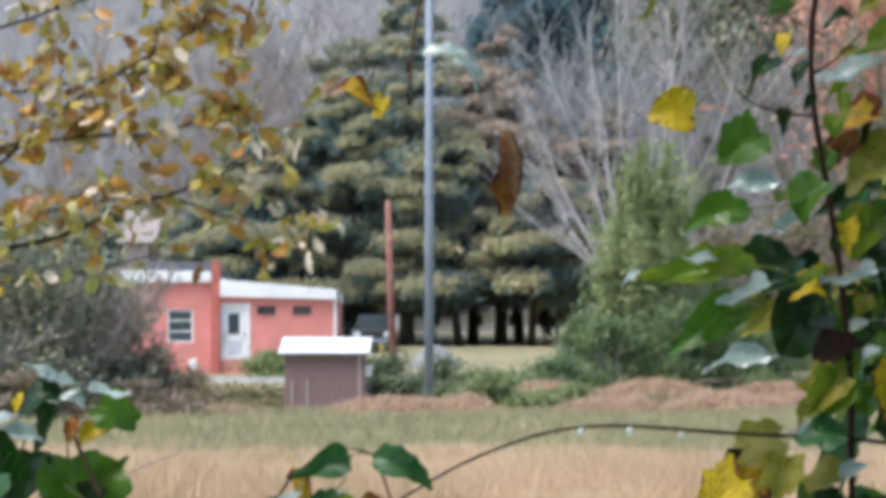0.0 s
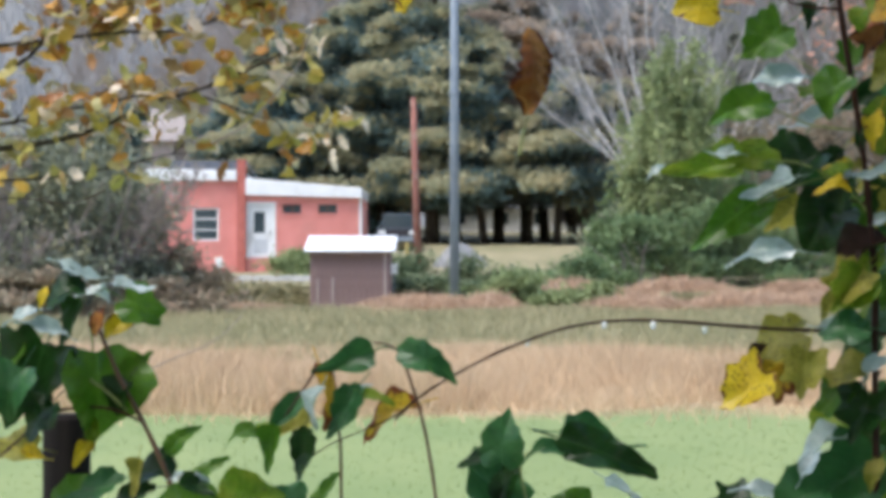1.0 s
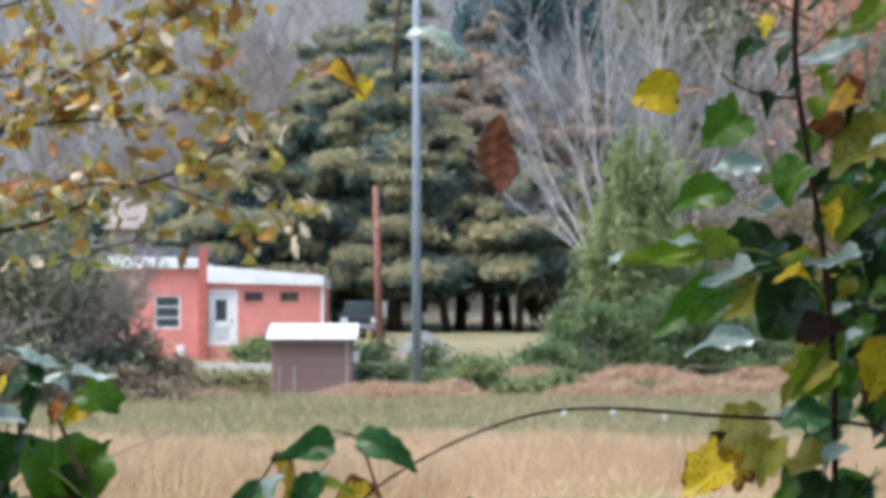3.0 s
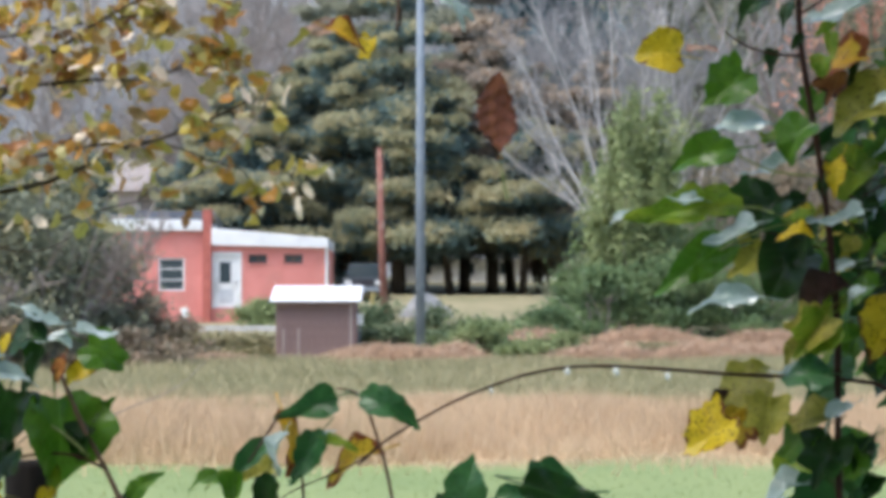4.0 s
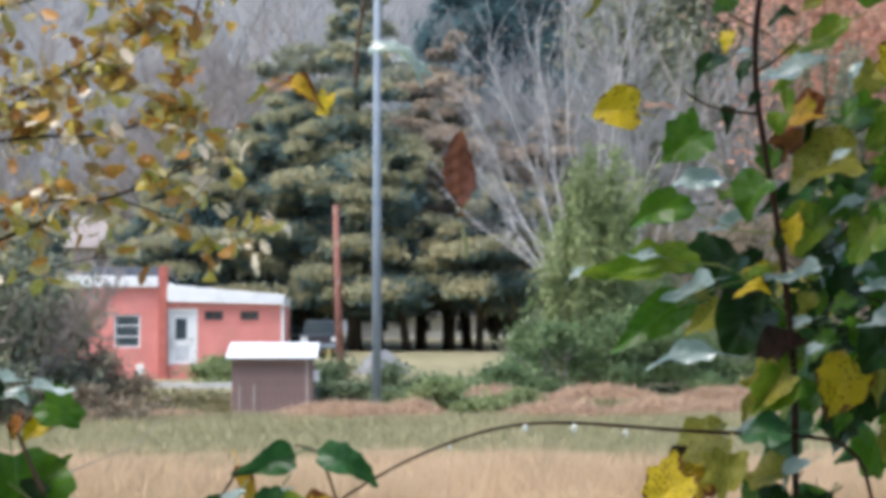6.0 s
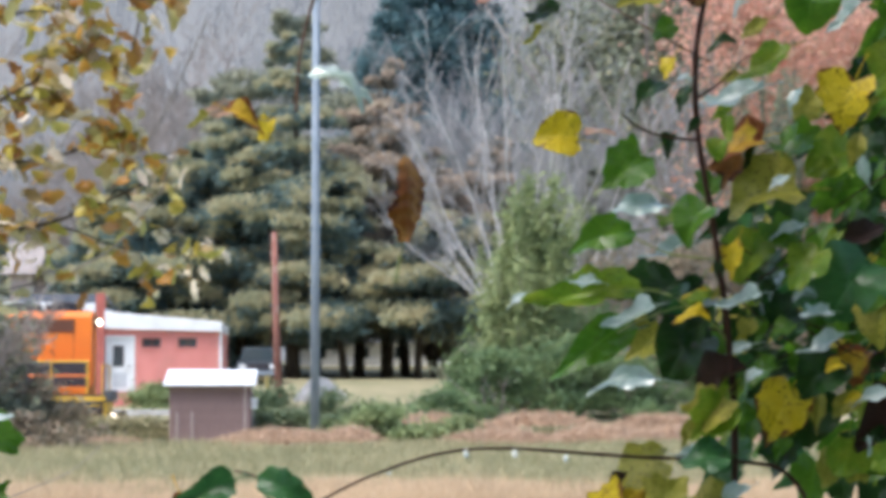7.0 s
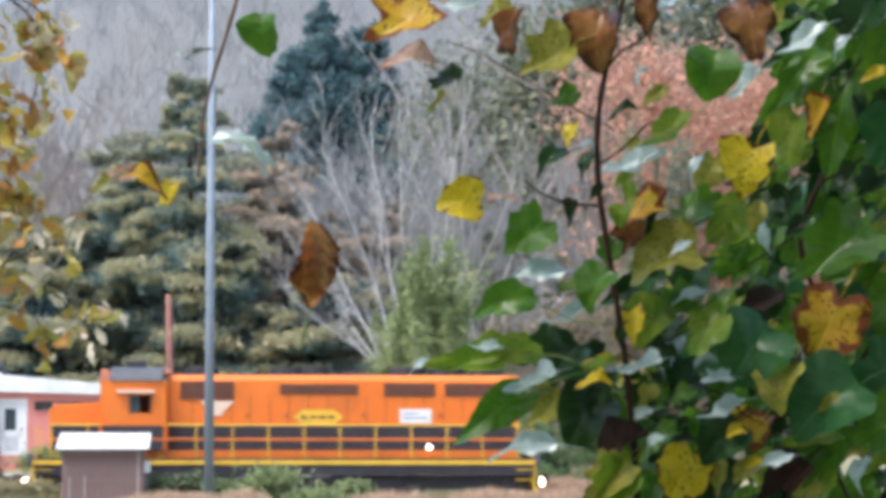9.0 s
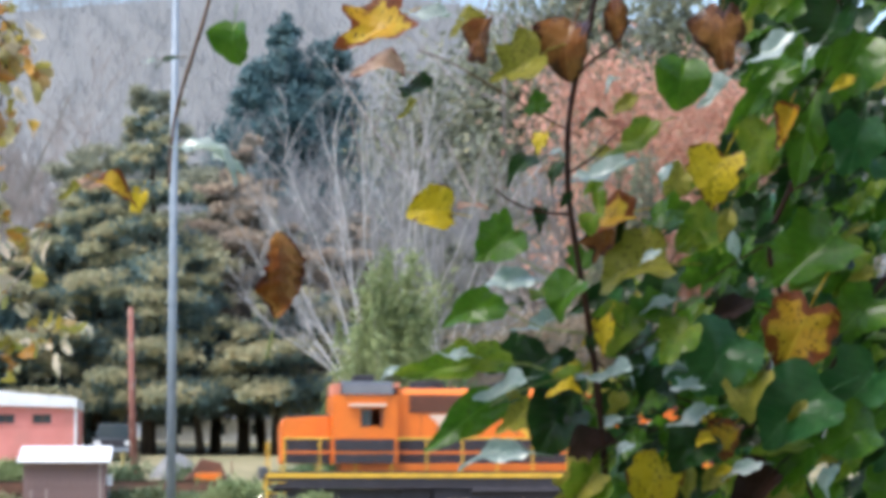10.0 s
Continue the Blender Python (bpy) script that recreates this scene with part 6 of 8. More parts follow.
    leaf(vine, "oval", "olive", 1043, 759, 273, 33, -51, 21, -0.04)
    leaf(vine, "oval", "pale", 971, 397, 263, 56, 52, 24, -0.03)
    leaf(vine, "oval", "olive", 1119, 235, 193, 33, 26, 21, 0.04)
    leaf(vine, "oval", "dark", 1120, 706, 200, 46, 6, 9, 0.00)
    leaf(vine, "oval", "light", 1196, 477, 244, 57, 41, -7, 0.11)
    leaf(vine, "oval", "dark", 1228, 583, 204, 36, 46, 7, 0.02)
    leaf(vine, "heart", "green", 1086, 611, 247, 38, 18, 16, 0.01)
    leaf(vine, "oval", "pale", 844, 527, 249, 54, 63, -5, 0.06)
    leaf(vine, "oval", "light", 1039, 542, 222, 48, 29, -4, 0.02)
    leaf(vine, "oval", "dark", 1201, 530, 199, 36, 31, -14, -0.03)
    leaf(vine, "oval", "yellow", 911, 88, 191, 41, 25, 20, 0.01)
    leaf(vine, "oval", "light", 899, 400, 197, 49, 35, 25, 0.01)
    leaf(vine, "oval", "olive", 832, 131, 249, 61, -3, 4, 0.28)
    leaf(vine, "oval", "light", 1060, 216, 199, 89, 25, -4, 0.18)
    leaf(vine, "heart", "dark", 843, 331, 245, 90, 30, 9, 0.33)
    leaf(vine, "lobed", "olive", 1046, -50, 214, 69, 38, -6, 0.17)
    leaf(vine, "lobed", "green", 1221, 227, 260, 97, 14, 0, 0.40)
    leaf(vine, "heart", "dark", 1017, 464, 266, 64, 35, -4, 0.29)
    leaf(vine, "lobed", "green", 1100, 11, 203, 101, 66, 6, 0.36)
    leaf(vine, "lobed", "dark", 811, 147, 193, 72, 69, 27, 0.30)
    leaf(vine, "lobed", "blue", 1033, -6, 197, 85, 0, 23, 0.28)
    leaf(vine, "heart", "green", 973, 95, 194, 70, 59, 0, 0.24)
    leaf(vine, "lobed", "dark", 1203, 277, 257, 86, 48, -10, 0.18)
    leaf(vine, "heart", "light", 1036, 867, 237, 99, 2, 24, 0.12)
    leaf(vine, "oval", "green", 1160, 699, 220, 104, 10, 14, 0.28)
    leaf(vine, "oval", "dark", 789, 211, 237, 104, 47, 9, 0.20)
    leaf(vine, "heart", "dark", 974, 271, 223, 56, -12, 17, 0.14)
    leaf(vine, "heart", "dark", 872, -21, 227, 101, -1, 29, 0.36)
    leaf(vine, "heart", "green", 1099, 264, 246, 52, -5, 11, 0.20)
    leaf(vine, "heart", "green", 972, 779, 190, 92, 47, -7, 0.23)
    leaf(vine, "heart", "green", 1228, 477, 214, 91, -10, 15, 0.46)
    leaf(vine, "heart", "dark", 992, 842, 224, 71, 12, 17, 0.42)
    leaf(vine, "lobed", "dark", 1204, -32, 215, 70, 71, 6, 0.39)
    leaf(vine, "oval", "green", 1176, 676, 202, 89, 21, -1, 0.36)
    leaf(vine, "heart", "light", 787, 318, 252, 58, 40, -10, 0.50)
    leaf(vine, "oval", "green", 1091, 111, 263, 78, 25, 28, 0.49)
    leaf(vine, "oval", "dark", 871, 441, 219, 52, 9, -4, 0.43)
    leaf(vine, "heart", "light", 1180, 384, 202, 84, 22, 16, 0.19)
    leaf(vine, "heart", "blue", 1221, 89, 256, 63, 8, -8, 0.31)
    leaf(vine, "oval", "green", 1023, 425, 225, 95, 59, -6, 0.49)
    leaf(vine, "oval", "dark", 1259, 576, 234, 67, -8, 11, 0.45)
    leaf(vine, "heart", "green", 1132, 406, 231, 103, 55, -7, 0.35)
    leaf(vine, "heart", "light", 1203, 366, 254, 105, 48, 26, 0.46)
    leaf(vine, "heart", "olive", 1119, 253, 205, 95, -21, 18, 0.24)
    leaf(vine, "oval", "dark", 940, 503, 191, 68, -9, 9, 0.14)
    leaf(vine, "lobed", "dark", 1085, 168, 200, 57, 50, 8, 0.23)
    leaf(vine, "lobed", "green", 1119, 834, 210, 81, 49, 22, 0.33)
    leaf(vine, "oval", "dark", 1213, 249, 236, 68, 24, 29, 0.15)
    leaf(vine, "oval", "light", 1235, 498, 239, 62, 50, 6, 0.17)
    leaf(vine, "heart", "light", 1192, 326, 213, 79, 34, -10, 0.47)
    leaf(vine, "oval", "light", 863, -43, 226, 63, -5, 2, 0.43)
    leaf(vine, "lobed", "dark", 991, 177, 260, 62, -7, 11, 0.25)
    leaf(vine, "heart", "dark", 867, -66, 253, 71, 5, 20, 0.32)
    leaf(vine, "lobed", "light", 1254, -125, 218, 84, 31, -9, 0.13)
    leaf(vine, "heart", "green", 1171, 759, 221, 63, 10, 27, 0.47)
    leaf(vine, "lobed", "olive", 963, 531, 224, 68, 1, 15, 0.19)
    leaf(vine, "heart", "blue", 1275, 30, 219, 100, 59, 3, 0.27)
    leaf(vine, "heart", "green", 1135, 864, 200, 63, 29, 13, 0.21)
    leaf(vine, "oval", "dark", 1032, 31, 256, 84, 21, 10, 0.22)
    leaf(vine, "heart", "green", 1220, 77, 209, 98, 45, 27, 0.20)
    leaf(vine, "heart", "dark", 1248, 304, 220, 74, 45, 27, 0.20)
    leaf(vine, "oval", "green", 1157, 662, 267, 63, 20, 18, 0.36)
    leaf(vine, "oval", "light", 914, 271, 234, 60, 53, -10, 0.23)
    leaf(vine, "heart", "dark", 1185, 489, 207, 86, 33, 25, 0.33)
    leaf(vine, "lobed", "dark", 1162, 257, 213, 103, 61, -9, 0.20)
    leaf(vine, "lobed", "green", 866, 468, 235, 58, 3, 29, 0.21)
    leaf(vine, "oval", "blue", 1240, 426, 251, 57, 60, -1, 0.27)
    leaf(vine, "heart", "dark", 1152, 391, 268, 92, 3, 22, 0.41)
    leaf(vine, "heart", "light", 953, 184, 268, 96, 44, 4, 0.34)
    leaf(vine, "oval", "green", 1100, 807, 252, 94, 51, 1, 0.41)
    leaf(vine, "heart", "green", 1029, 377, 231, 75, 2, -5, 0.17)
    leaf(vine, "oval", "green", 1116, 328, 191, 65, 48, -2, 0.48)
    leaf(vine, "heart", "dark", 1193, 40, 246, 95, 9, -9, 0.25)
    leaf(vine, "oval", "light", 1006, -122, 210, 73, 63, 21, 0.44)
    leaf(vine, "heart", "dark", 1071, 819, 253, 51, 4, 2, 0.33)
    leaf(vine, "heart", "dark", 1198, 627, 251, 103, 23, 16, 0.22)
    leaf(vine, "lobed", "green", 1006, 553, 230, 75, 9, 12, 0.41)
    leaf(vine, "lobed", "blue", 837, 309, 258, 63, 2, -1, 0.37)
    leaf(vine, "heart", "green", 1175, 325, 231, 84, -12, 17, 0.46)
    leaf(vine, "heart", "olive", 1210, 342, 202, 59, 14, 9, 0.33)
    leaf(vine, "lobed", "green", 1248, -40, 260, 89, 21, -5, 0.29)
    leaf(vine, "heart", "dark", 1161, -123, 256, 83, 19, 17, 0.16)
    leaf(vine, "lobed", "olive", 905, -129, 250, 70, -5, -1, 0.39)
    leaf(vine, "oval", "light", 789, 193, 230, 74, 18, 3, 0.21)
    leaf(vine, "heart", "dark", 1030, 799, 245, 81, 30, -7, 0.37)
    leaf(vine, "heart", "green", 903, 351, 234, 72, -15, 23, 0.28)
    leaf(vine, "heart", "green", 1011, -28, 246, 64, 30, 20, 0.16)
    leaf(vine, "heart", "light", 936, -112, 267, 89, -1, 22, 0.23)
    leaf(vine, "lobed", "dark", 973, 561, 237, 87, 4, 4, 0.26)
    leaf(vine, "heart", "green", 994, -79, 233, 52, -5, 2, 0.47)
    leaf(vine, "heart", "dark", 1168, 253, 244, 62, 35, 4, 0.27)
    leaf(vine, "oval", "green", 803, -84, 210, 87, 21, 7, 0.44)
    leaf(vine, "heart", "green", 1035, 698, 231, 99, -10, 30, 0.31)
    leaf(vine, "oval", "green", 952, 170, 215, 100, 45, 7, 0.47)
    leaf(vine, "heart", "green", 1244, 842, 243, 61, 53, -9, 0.39)
    leaf(vine, "heart", "olive", 1127, 510, 257, 62, 3, 27, 0.49)
    leaf(vine, "oval", "olive", 931, -21, 207, 67, 20, 29, 0.27)
    leaf(vine, "heart", "olive", 953, -110, 267, 100, 5, -6, 0.42)
    leaf(vine, "oval", "dark", 1081, 269, 207, 89, 34, -8, 0.30)
    leaf(vine, "heart", "light", 948, 211, 257, 63, 45, 26, 0.39)
    leaf(vine, "heart", "dark", 1037, -36, 226, 87, 50, 28, 0.40)
    leaf(vine, "heart", "green", 1174, 481, 199, 98, 26, -6, 0.22)
    leaf(vine, "oval", "green", 891, 263, 254, 96, 25, -3, 0.21)
    leaf(vine, "oval", "dark", 1031, 500, 207, 52, 50, 7, 0.17)
    leaf(vine, "oval", "olive", 801, 115, 235, 68, 38, 21, 0.28)
    leaf(vine, "heart", "olive", 951, 517, 193, 63, -2, 24, 0.29)
    leaf(vine, "lobed", "olive", 951, 204, 233, 58, 40, -6, 0.17)
    leaf(vine, "oval", "green", 821, 196, 214, 57, 44, 12, 0.27)
    leaf(vine, "lobed", "green", 972, -115, 229, 58, -8, 16, 0.46)
    leaf(vine, "heart", "light", 981, -7, 265, 63, -23, 2, 0.29)
    leaf(vine, "heart", "green", 1036, 795, 212, 84, 61, -6, 0.36)
    leaf(vine, "heart", "dark", 950, -116, 191, 100, 47, 19, 0.45)
    leaf(vine, "heart", "dark", 1142, 492, 204, 54, 41, 10, 0.22)
    leaf(vine, "heart", "green", 1278, 302, 214, 75, 7, -3, 0.40)
    leaf(vine, "heart", "green", 1103, 852, 216, 101, 11, -9, 0.33)
    leaf(vine, "lobed", "olive", 1260, 712, 212, 78, 46, -4, 0.38)
    leaf(vine, "heart", "light", 1284, 506, 245, 69, 33, 5, 0.43)
    leaf(vine, "heart", "blue", 869, 188, 208, 77, 30, -6, 0.17)
    leaf(vine, "heart", "light", 914, 96, 246, 56, 47, 4, 0.30)
    leaf(vine, "heart", "light", 866, 28, 244, 71, -18, 7, 0.25)
    leaf(vine, "lobed", "dark", 973, 285, 263, 99, 45, 28, 0.17)
    leaf(vine, "heart", "dark", 1187, 408, 260, 91, 46, 9, 0.44)
    leaf(vine, "heart", "green", 1082, 43, 222, 95, 5, 13, 0.25)
    leaf(vine, "heart", "green", 972, -130, 222, 60, 5, -1, 0.49)
    leaf(vine, "heart", "green", 1100, 737, 244, 78, 32, 8, 0.27)
    leaf(vine, "lobed", "dark", 1006, 69, 216, 63, 11, 22, 0.21)
    leaf(vine, "lobed", "olive", 867, 516, 225, 64, 1, 22, 0.25)
    leaf(vine, "lobed", "olive", 984, 803, 261, 62, 7, -9, 0.33)
    leaf(vine, "lobed", "dark", 1044, 851, 232, 57, 4, 5, 0.47)
    leaf(vine, "lobed", "green", 1066, 570, 242, 60, 49, 13, 0.46)
    leaf(vine, "heart", "blue", 860, -15, 270, 76, -2, -1, 0.39)
    leaf(vine, "oval", "light", 917, 377, 212, 75, 42, -8, 0.45)
    leaf(vine, "heart", "green", 1161, 497, 227, 50, 39, 29, 0.50)
    leaf(vine, "lobed", "dark", 1098, 94, 246, 63, 3, -5, 0.39)
    leaf(vine, "heart", "dark", 1255, 217, 246, 73, 50, 12, 0.31)
    leaf(vine, "heart", "green", 1270, 158, 203, 59, 10, 17, 0.45)
    leaf(vine, "heart", "green", 903, 105, 252, 96, 27, 19, 0.24)
    leaf(vine, "lobed", "green", 1023, -94, 224, 52, 47, 27, 0.15)
    leaf(vine, "oval", "dark", 1103, 487, 260, 58, 13, 11, 0.42)
    leaf(vine, "oval", "light", 893, 517, 215, 73, 47, -6, 0.49)
    leaf(vine, "lobed", "blue", 1110, 437, 258, 65, 34, 6, 0.26)
    leaf(vine, "oval", "green", 1073, 678, 207, 90, 43, 9, 0.45)
    leaf(vine, "lobed", "light", 678, -261, 220, 94, 29, 5, 0.21)
    leaf(vine, "heart", "green", 776, -485, 205, 92, 47, 22, 0.23)
    leaf(vine, "lobed", "dark", 771, -478, 265, 79, 15, 17, 0.20)
    leaf(vine, "lobed", "light", 745, -411, 256, 66, 29, -8, 0.18)
    leaf(vine, "heart", "dark", 766, -249, 264, 68, -1, -9, 0.14)
    leaf(vine, "lobed", "blue", 741, -346, 265, 105, 45, 16, 0.46)
    leaf(vine, "oval", "dark", 777, -418, 215, 68, 58, 12, 0.40)
    leaf(vine, "heart", "dark", 658, -376, 223, 71, 64, 9, 0.44)
    leaf(vine, "heart", "green", 775, -244, 227, 63, 37, 5, 0.34)
    leaf(vine, "heart", "dark", 695, -272, 254, 103, 16, 4, 0.47)
    leaf(vine, "lobed", "blue", 755, -265, 218, 104, 39, 17, 0.32)
    leaf(vine, "heart", "blue", 766, -275, 248, 102, 50, 7, 0.35)
    leaf(vine, "heart", "dark", 703, -463, 201, 51, 3, 2, 0.31)
    leaf(vine, "heart", "green", 762, -269, 232, 71, 26, 19, 0.13)
    leaf(vine, "oval", "light", 644, -270, 210, 92, 19, 30, 0.42)
    leaf(vine, "oval", "dark", 710, -479, 221, 78, -2, -6, 0.17)
    leaf(vine, "oval", "green", 734, -374, 216, 95, 51, 19, 0.18)
    leaf(vine, "lobed", "dark", 697, -385, 225, 79, 42, 17, 0.34)
    leaf(vine, "heart", "light", 710, -429, 232, 81, -5, -1, 0.33)
    leaf(vine, "oval", "green", 782, -468, 195, 57, 22, 5, 0.31)
    leaf(vine, "lobed", "dark", 678, -260, 197, 58, 3, 16, 0.23)
    leaf(vine, "lobed", "dark", 694, -360, 193, 50, 28, 1, 0.47)
    leaf(vine, "heart", "dark", 777, -310, 234, 76, 30, 2, 0.36)
    leaf(vine, "oval", "dark", 707, -295, 269, 101, 27, 6, 0.31)
    leaf(vine, "heart", "blue", 674, -384, 239, 73, 43, 30, 0.13)
    leaf(vine, "oval", "dark", 770, -381, 248, 89, 60, 7, 0.32)
    leaf(vine, "oval", "light", 693, -411, 252, 71, 25, -10, 0.14)
    leaf(vine, "lobed", "olive", 699, -427, 265, 60, -1, -3, 0.18)
    leaf(vine, "oval", "light", 694, -392, 207, 84, 32, 3, 0.38)
    leaf(vine, "oval", "dark", 720, -411, 257, 52, 41, 11, 0.44)
    # from here, leaves added far back, many dark, to paint shade into the gaps
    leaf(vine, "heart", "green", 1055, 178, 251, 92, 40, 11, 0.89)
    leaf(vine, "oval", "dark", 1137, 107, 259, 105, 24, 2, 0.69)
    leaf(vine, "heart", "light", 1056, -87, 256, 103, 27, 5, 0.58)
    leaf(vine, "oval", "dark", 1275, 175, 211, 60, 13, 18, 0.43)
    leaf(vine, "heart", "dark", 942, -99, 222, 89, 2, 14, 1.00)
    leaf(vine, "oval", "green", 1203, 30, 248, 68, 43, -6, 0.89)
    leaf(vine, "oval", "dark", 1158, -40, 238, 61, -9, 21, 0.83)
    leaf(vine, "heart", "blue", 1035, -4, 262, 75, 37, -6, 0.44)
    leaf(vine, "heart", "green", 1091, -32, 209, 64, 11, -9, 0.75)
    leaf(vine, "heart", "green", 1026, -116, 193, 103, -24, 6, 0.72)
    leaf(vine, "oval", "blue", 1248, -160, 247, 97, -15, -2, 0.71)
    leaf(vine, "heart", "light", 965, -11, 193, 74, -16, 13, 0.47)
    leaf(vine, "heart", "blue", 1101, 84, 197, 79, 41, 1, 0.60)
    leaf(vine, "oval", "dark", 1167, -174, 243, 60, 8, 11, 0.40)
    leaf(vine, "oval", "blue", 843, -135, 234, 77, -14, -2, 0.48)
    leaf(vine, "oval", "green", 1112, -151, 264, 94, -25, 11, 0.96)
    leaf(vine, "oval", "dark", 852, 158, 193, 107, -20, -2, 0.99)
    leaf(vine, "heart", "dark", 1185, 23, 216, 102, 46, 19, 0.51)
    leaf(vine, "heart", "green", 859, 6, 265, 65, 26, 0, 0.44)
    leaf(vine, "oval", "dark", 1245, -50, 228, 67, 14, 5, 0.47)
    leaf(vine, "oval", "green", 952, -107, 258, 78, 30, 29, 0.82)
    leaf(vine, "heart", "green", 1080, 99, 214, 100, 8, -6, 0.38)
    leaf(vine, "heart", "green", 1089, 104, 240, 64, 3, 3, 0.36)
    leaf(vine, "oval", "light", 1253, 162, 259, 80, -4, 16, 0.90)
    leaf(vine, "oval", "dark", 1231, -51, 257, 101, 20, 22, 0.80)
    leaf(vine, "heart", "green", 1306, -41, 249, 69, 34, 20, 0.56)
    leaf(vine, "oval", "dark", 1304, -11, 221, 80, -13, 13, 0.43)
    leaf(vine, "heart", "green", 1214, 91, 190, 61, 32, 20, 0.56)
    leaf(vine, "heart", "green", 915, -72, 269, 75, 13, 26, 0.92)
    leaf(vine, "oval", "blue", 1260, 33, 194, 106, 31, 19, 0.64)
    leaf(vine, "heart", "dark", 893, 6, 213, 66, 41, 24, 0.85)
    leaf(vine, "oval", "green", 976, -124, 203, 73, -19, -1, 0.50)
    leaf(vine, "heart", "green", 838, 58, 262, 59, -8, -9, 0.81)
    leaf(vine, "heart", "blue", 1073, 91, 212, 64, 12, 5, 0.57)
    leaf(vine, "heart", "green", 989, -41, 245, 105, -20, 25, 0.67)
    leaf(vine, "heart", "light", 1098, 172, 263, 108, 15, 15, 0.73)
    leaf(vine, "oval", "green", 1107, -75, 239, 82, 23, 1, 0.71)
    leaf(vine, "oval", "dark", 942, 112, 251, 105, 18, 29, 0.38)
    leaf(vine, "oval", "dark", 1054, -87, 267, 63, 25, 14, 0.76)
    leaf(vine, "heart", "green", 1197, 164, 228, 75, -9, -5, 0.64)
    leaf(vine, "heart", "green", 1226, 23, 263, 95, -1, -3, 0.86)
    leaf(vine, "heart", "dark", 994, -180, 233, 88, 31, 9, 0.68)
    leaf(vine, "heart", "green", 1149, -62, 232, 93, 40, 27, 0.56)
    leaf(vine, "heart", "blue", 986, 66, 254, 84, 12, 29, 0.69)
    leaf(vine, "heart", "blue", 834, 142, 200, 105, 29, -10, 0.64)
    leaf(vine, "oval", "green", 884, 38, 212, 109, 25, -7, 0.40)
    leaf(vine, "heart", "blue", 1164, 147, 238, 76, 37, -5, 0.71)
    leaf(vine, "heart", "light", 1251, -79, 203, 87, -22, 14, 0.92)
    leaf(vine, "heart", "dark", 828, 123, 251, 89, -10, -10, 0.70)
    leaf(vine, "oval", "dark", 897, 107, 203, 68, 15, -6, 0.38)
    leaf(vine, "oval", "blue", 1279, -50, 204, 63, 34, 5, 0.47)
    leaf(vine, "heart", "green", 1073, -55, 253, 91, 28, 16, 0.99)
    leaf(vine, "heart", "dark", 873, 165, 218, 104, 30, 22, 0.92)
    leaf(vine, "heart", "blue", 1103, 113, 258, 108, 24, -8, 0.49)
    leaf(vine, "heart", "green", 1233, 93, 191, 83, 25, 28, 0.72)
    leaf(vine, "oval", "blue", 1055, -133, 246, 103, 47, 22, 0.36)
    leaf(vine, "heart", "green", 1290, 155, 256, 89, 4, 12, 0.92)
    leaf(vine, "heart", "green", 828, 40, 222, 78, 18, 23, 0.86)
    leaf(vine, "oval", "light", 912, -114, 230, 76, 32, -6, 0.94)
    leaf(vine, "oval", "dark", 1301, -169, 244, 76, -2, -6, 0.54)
    leaf(vine, "heart", "green", 1308, 177, 198, 103, 2, -1, 0.55)
    leaf(vine, "heart", "dark", 1068, 113, 232, 106, 32, 29, 0.81)
    leaf(vine, "heart", "green", 1284, -175, 210, 105, 20, -5, 0.45)
    leaf(vine, "oval", "green", 975, -118, 268, 72, 45, 2, 0.83)
    leaf(vine, "heart", "dark", 1252, -58, 193, 109, 28, -5, 0.62)
    leaf(vine, "heart", "blue", 1043, 98, 220, 59, 34, 27, 0.37)
    leaf(vine, "oval", "green", 917, 97, 200, 100, 6, -8, 0.70)
    leaf(vine, "oval", "dark", 1210, -61, 205, 90, 46, 26, 0.64)
    leaf(vine, "heart", "light", 918, 168, 240, 109, 47, 6, 0.54)
    leaf(vine, "heart", "dark", 969, -3, 264, 101, -11, 14, 0.88)
    leaf(vine, "heart", "green", 1113, -70, 243, 85, -5, 27, 0.35)
    leaf(vine, "oval", "green", 893, 146, 201, 95, 25, 30, 0.77)
    leaf(vine, "oval", "dark", 1223, 124, 221, 91, -10, 1, 0.80)
    leaf(vine, "oval", "green", 902, 174, 267, 78, 10, 3, 0.51)
    leaf(vine, "oval", "dark", 928, -167, 250, 99, 43, 27, 0.72)
    leaf(vine, "heart", "green", 1042, -165, 242, 59, 31, 1, 0.70)
    leaf(vine, "heart", "blue", 1193, 143, 220, 73, 5, -1, 0.89)
    leaf(vine, "oval", "green", 1018, 94, 203, 98, -2, 17, 0.74)
    leaf(vine, "heart", "dark", 924, 69, 246, 65, -1, 29, 0.98)
    leaf(vine, "heart", "green", 835, 55, 204, 78, -4, 28, 0.69)
    leaf(vine, "heart", "green", 1277, 89, 220, 64, 28, 30, 0.72)
    leaf(vine, "oval", "light", 1307, 48, 216, 92, 2, 20, 0.64)
    leaf(vine, "heart", "blue", 1283, -35, 240, 94, 19, 1, 0.73)
    leaf(vine, "heart", "dark", 1197, -132, 262, 85, 19, 17, 0.98)
    leaf(vine, "heart", "green", 872, -151, 263, 94, 10, -9, 0.44)
    leaf(vine, "heart", "dark", 1261, 41, 246, 90, -1, 24, 0.77)
    leaf(vine, "heart", "dark", 1183, -112, 241, 72, 0, 13, 0.48)
    leaf(vine, "heart", "dark", 826, -91, 216, 64, 18, -5, 0.77)
    leaf(vine, "oval", "green", 999, -14, 193, 98, -29, 16, 0.81)
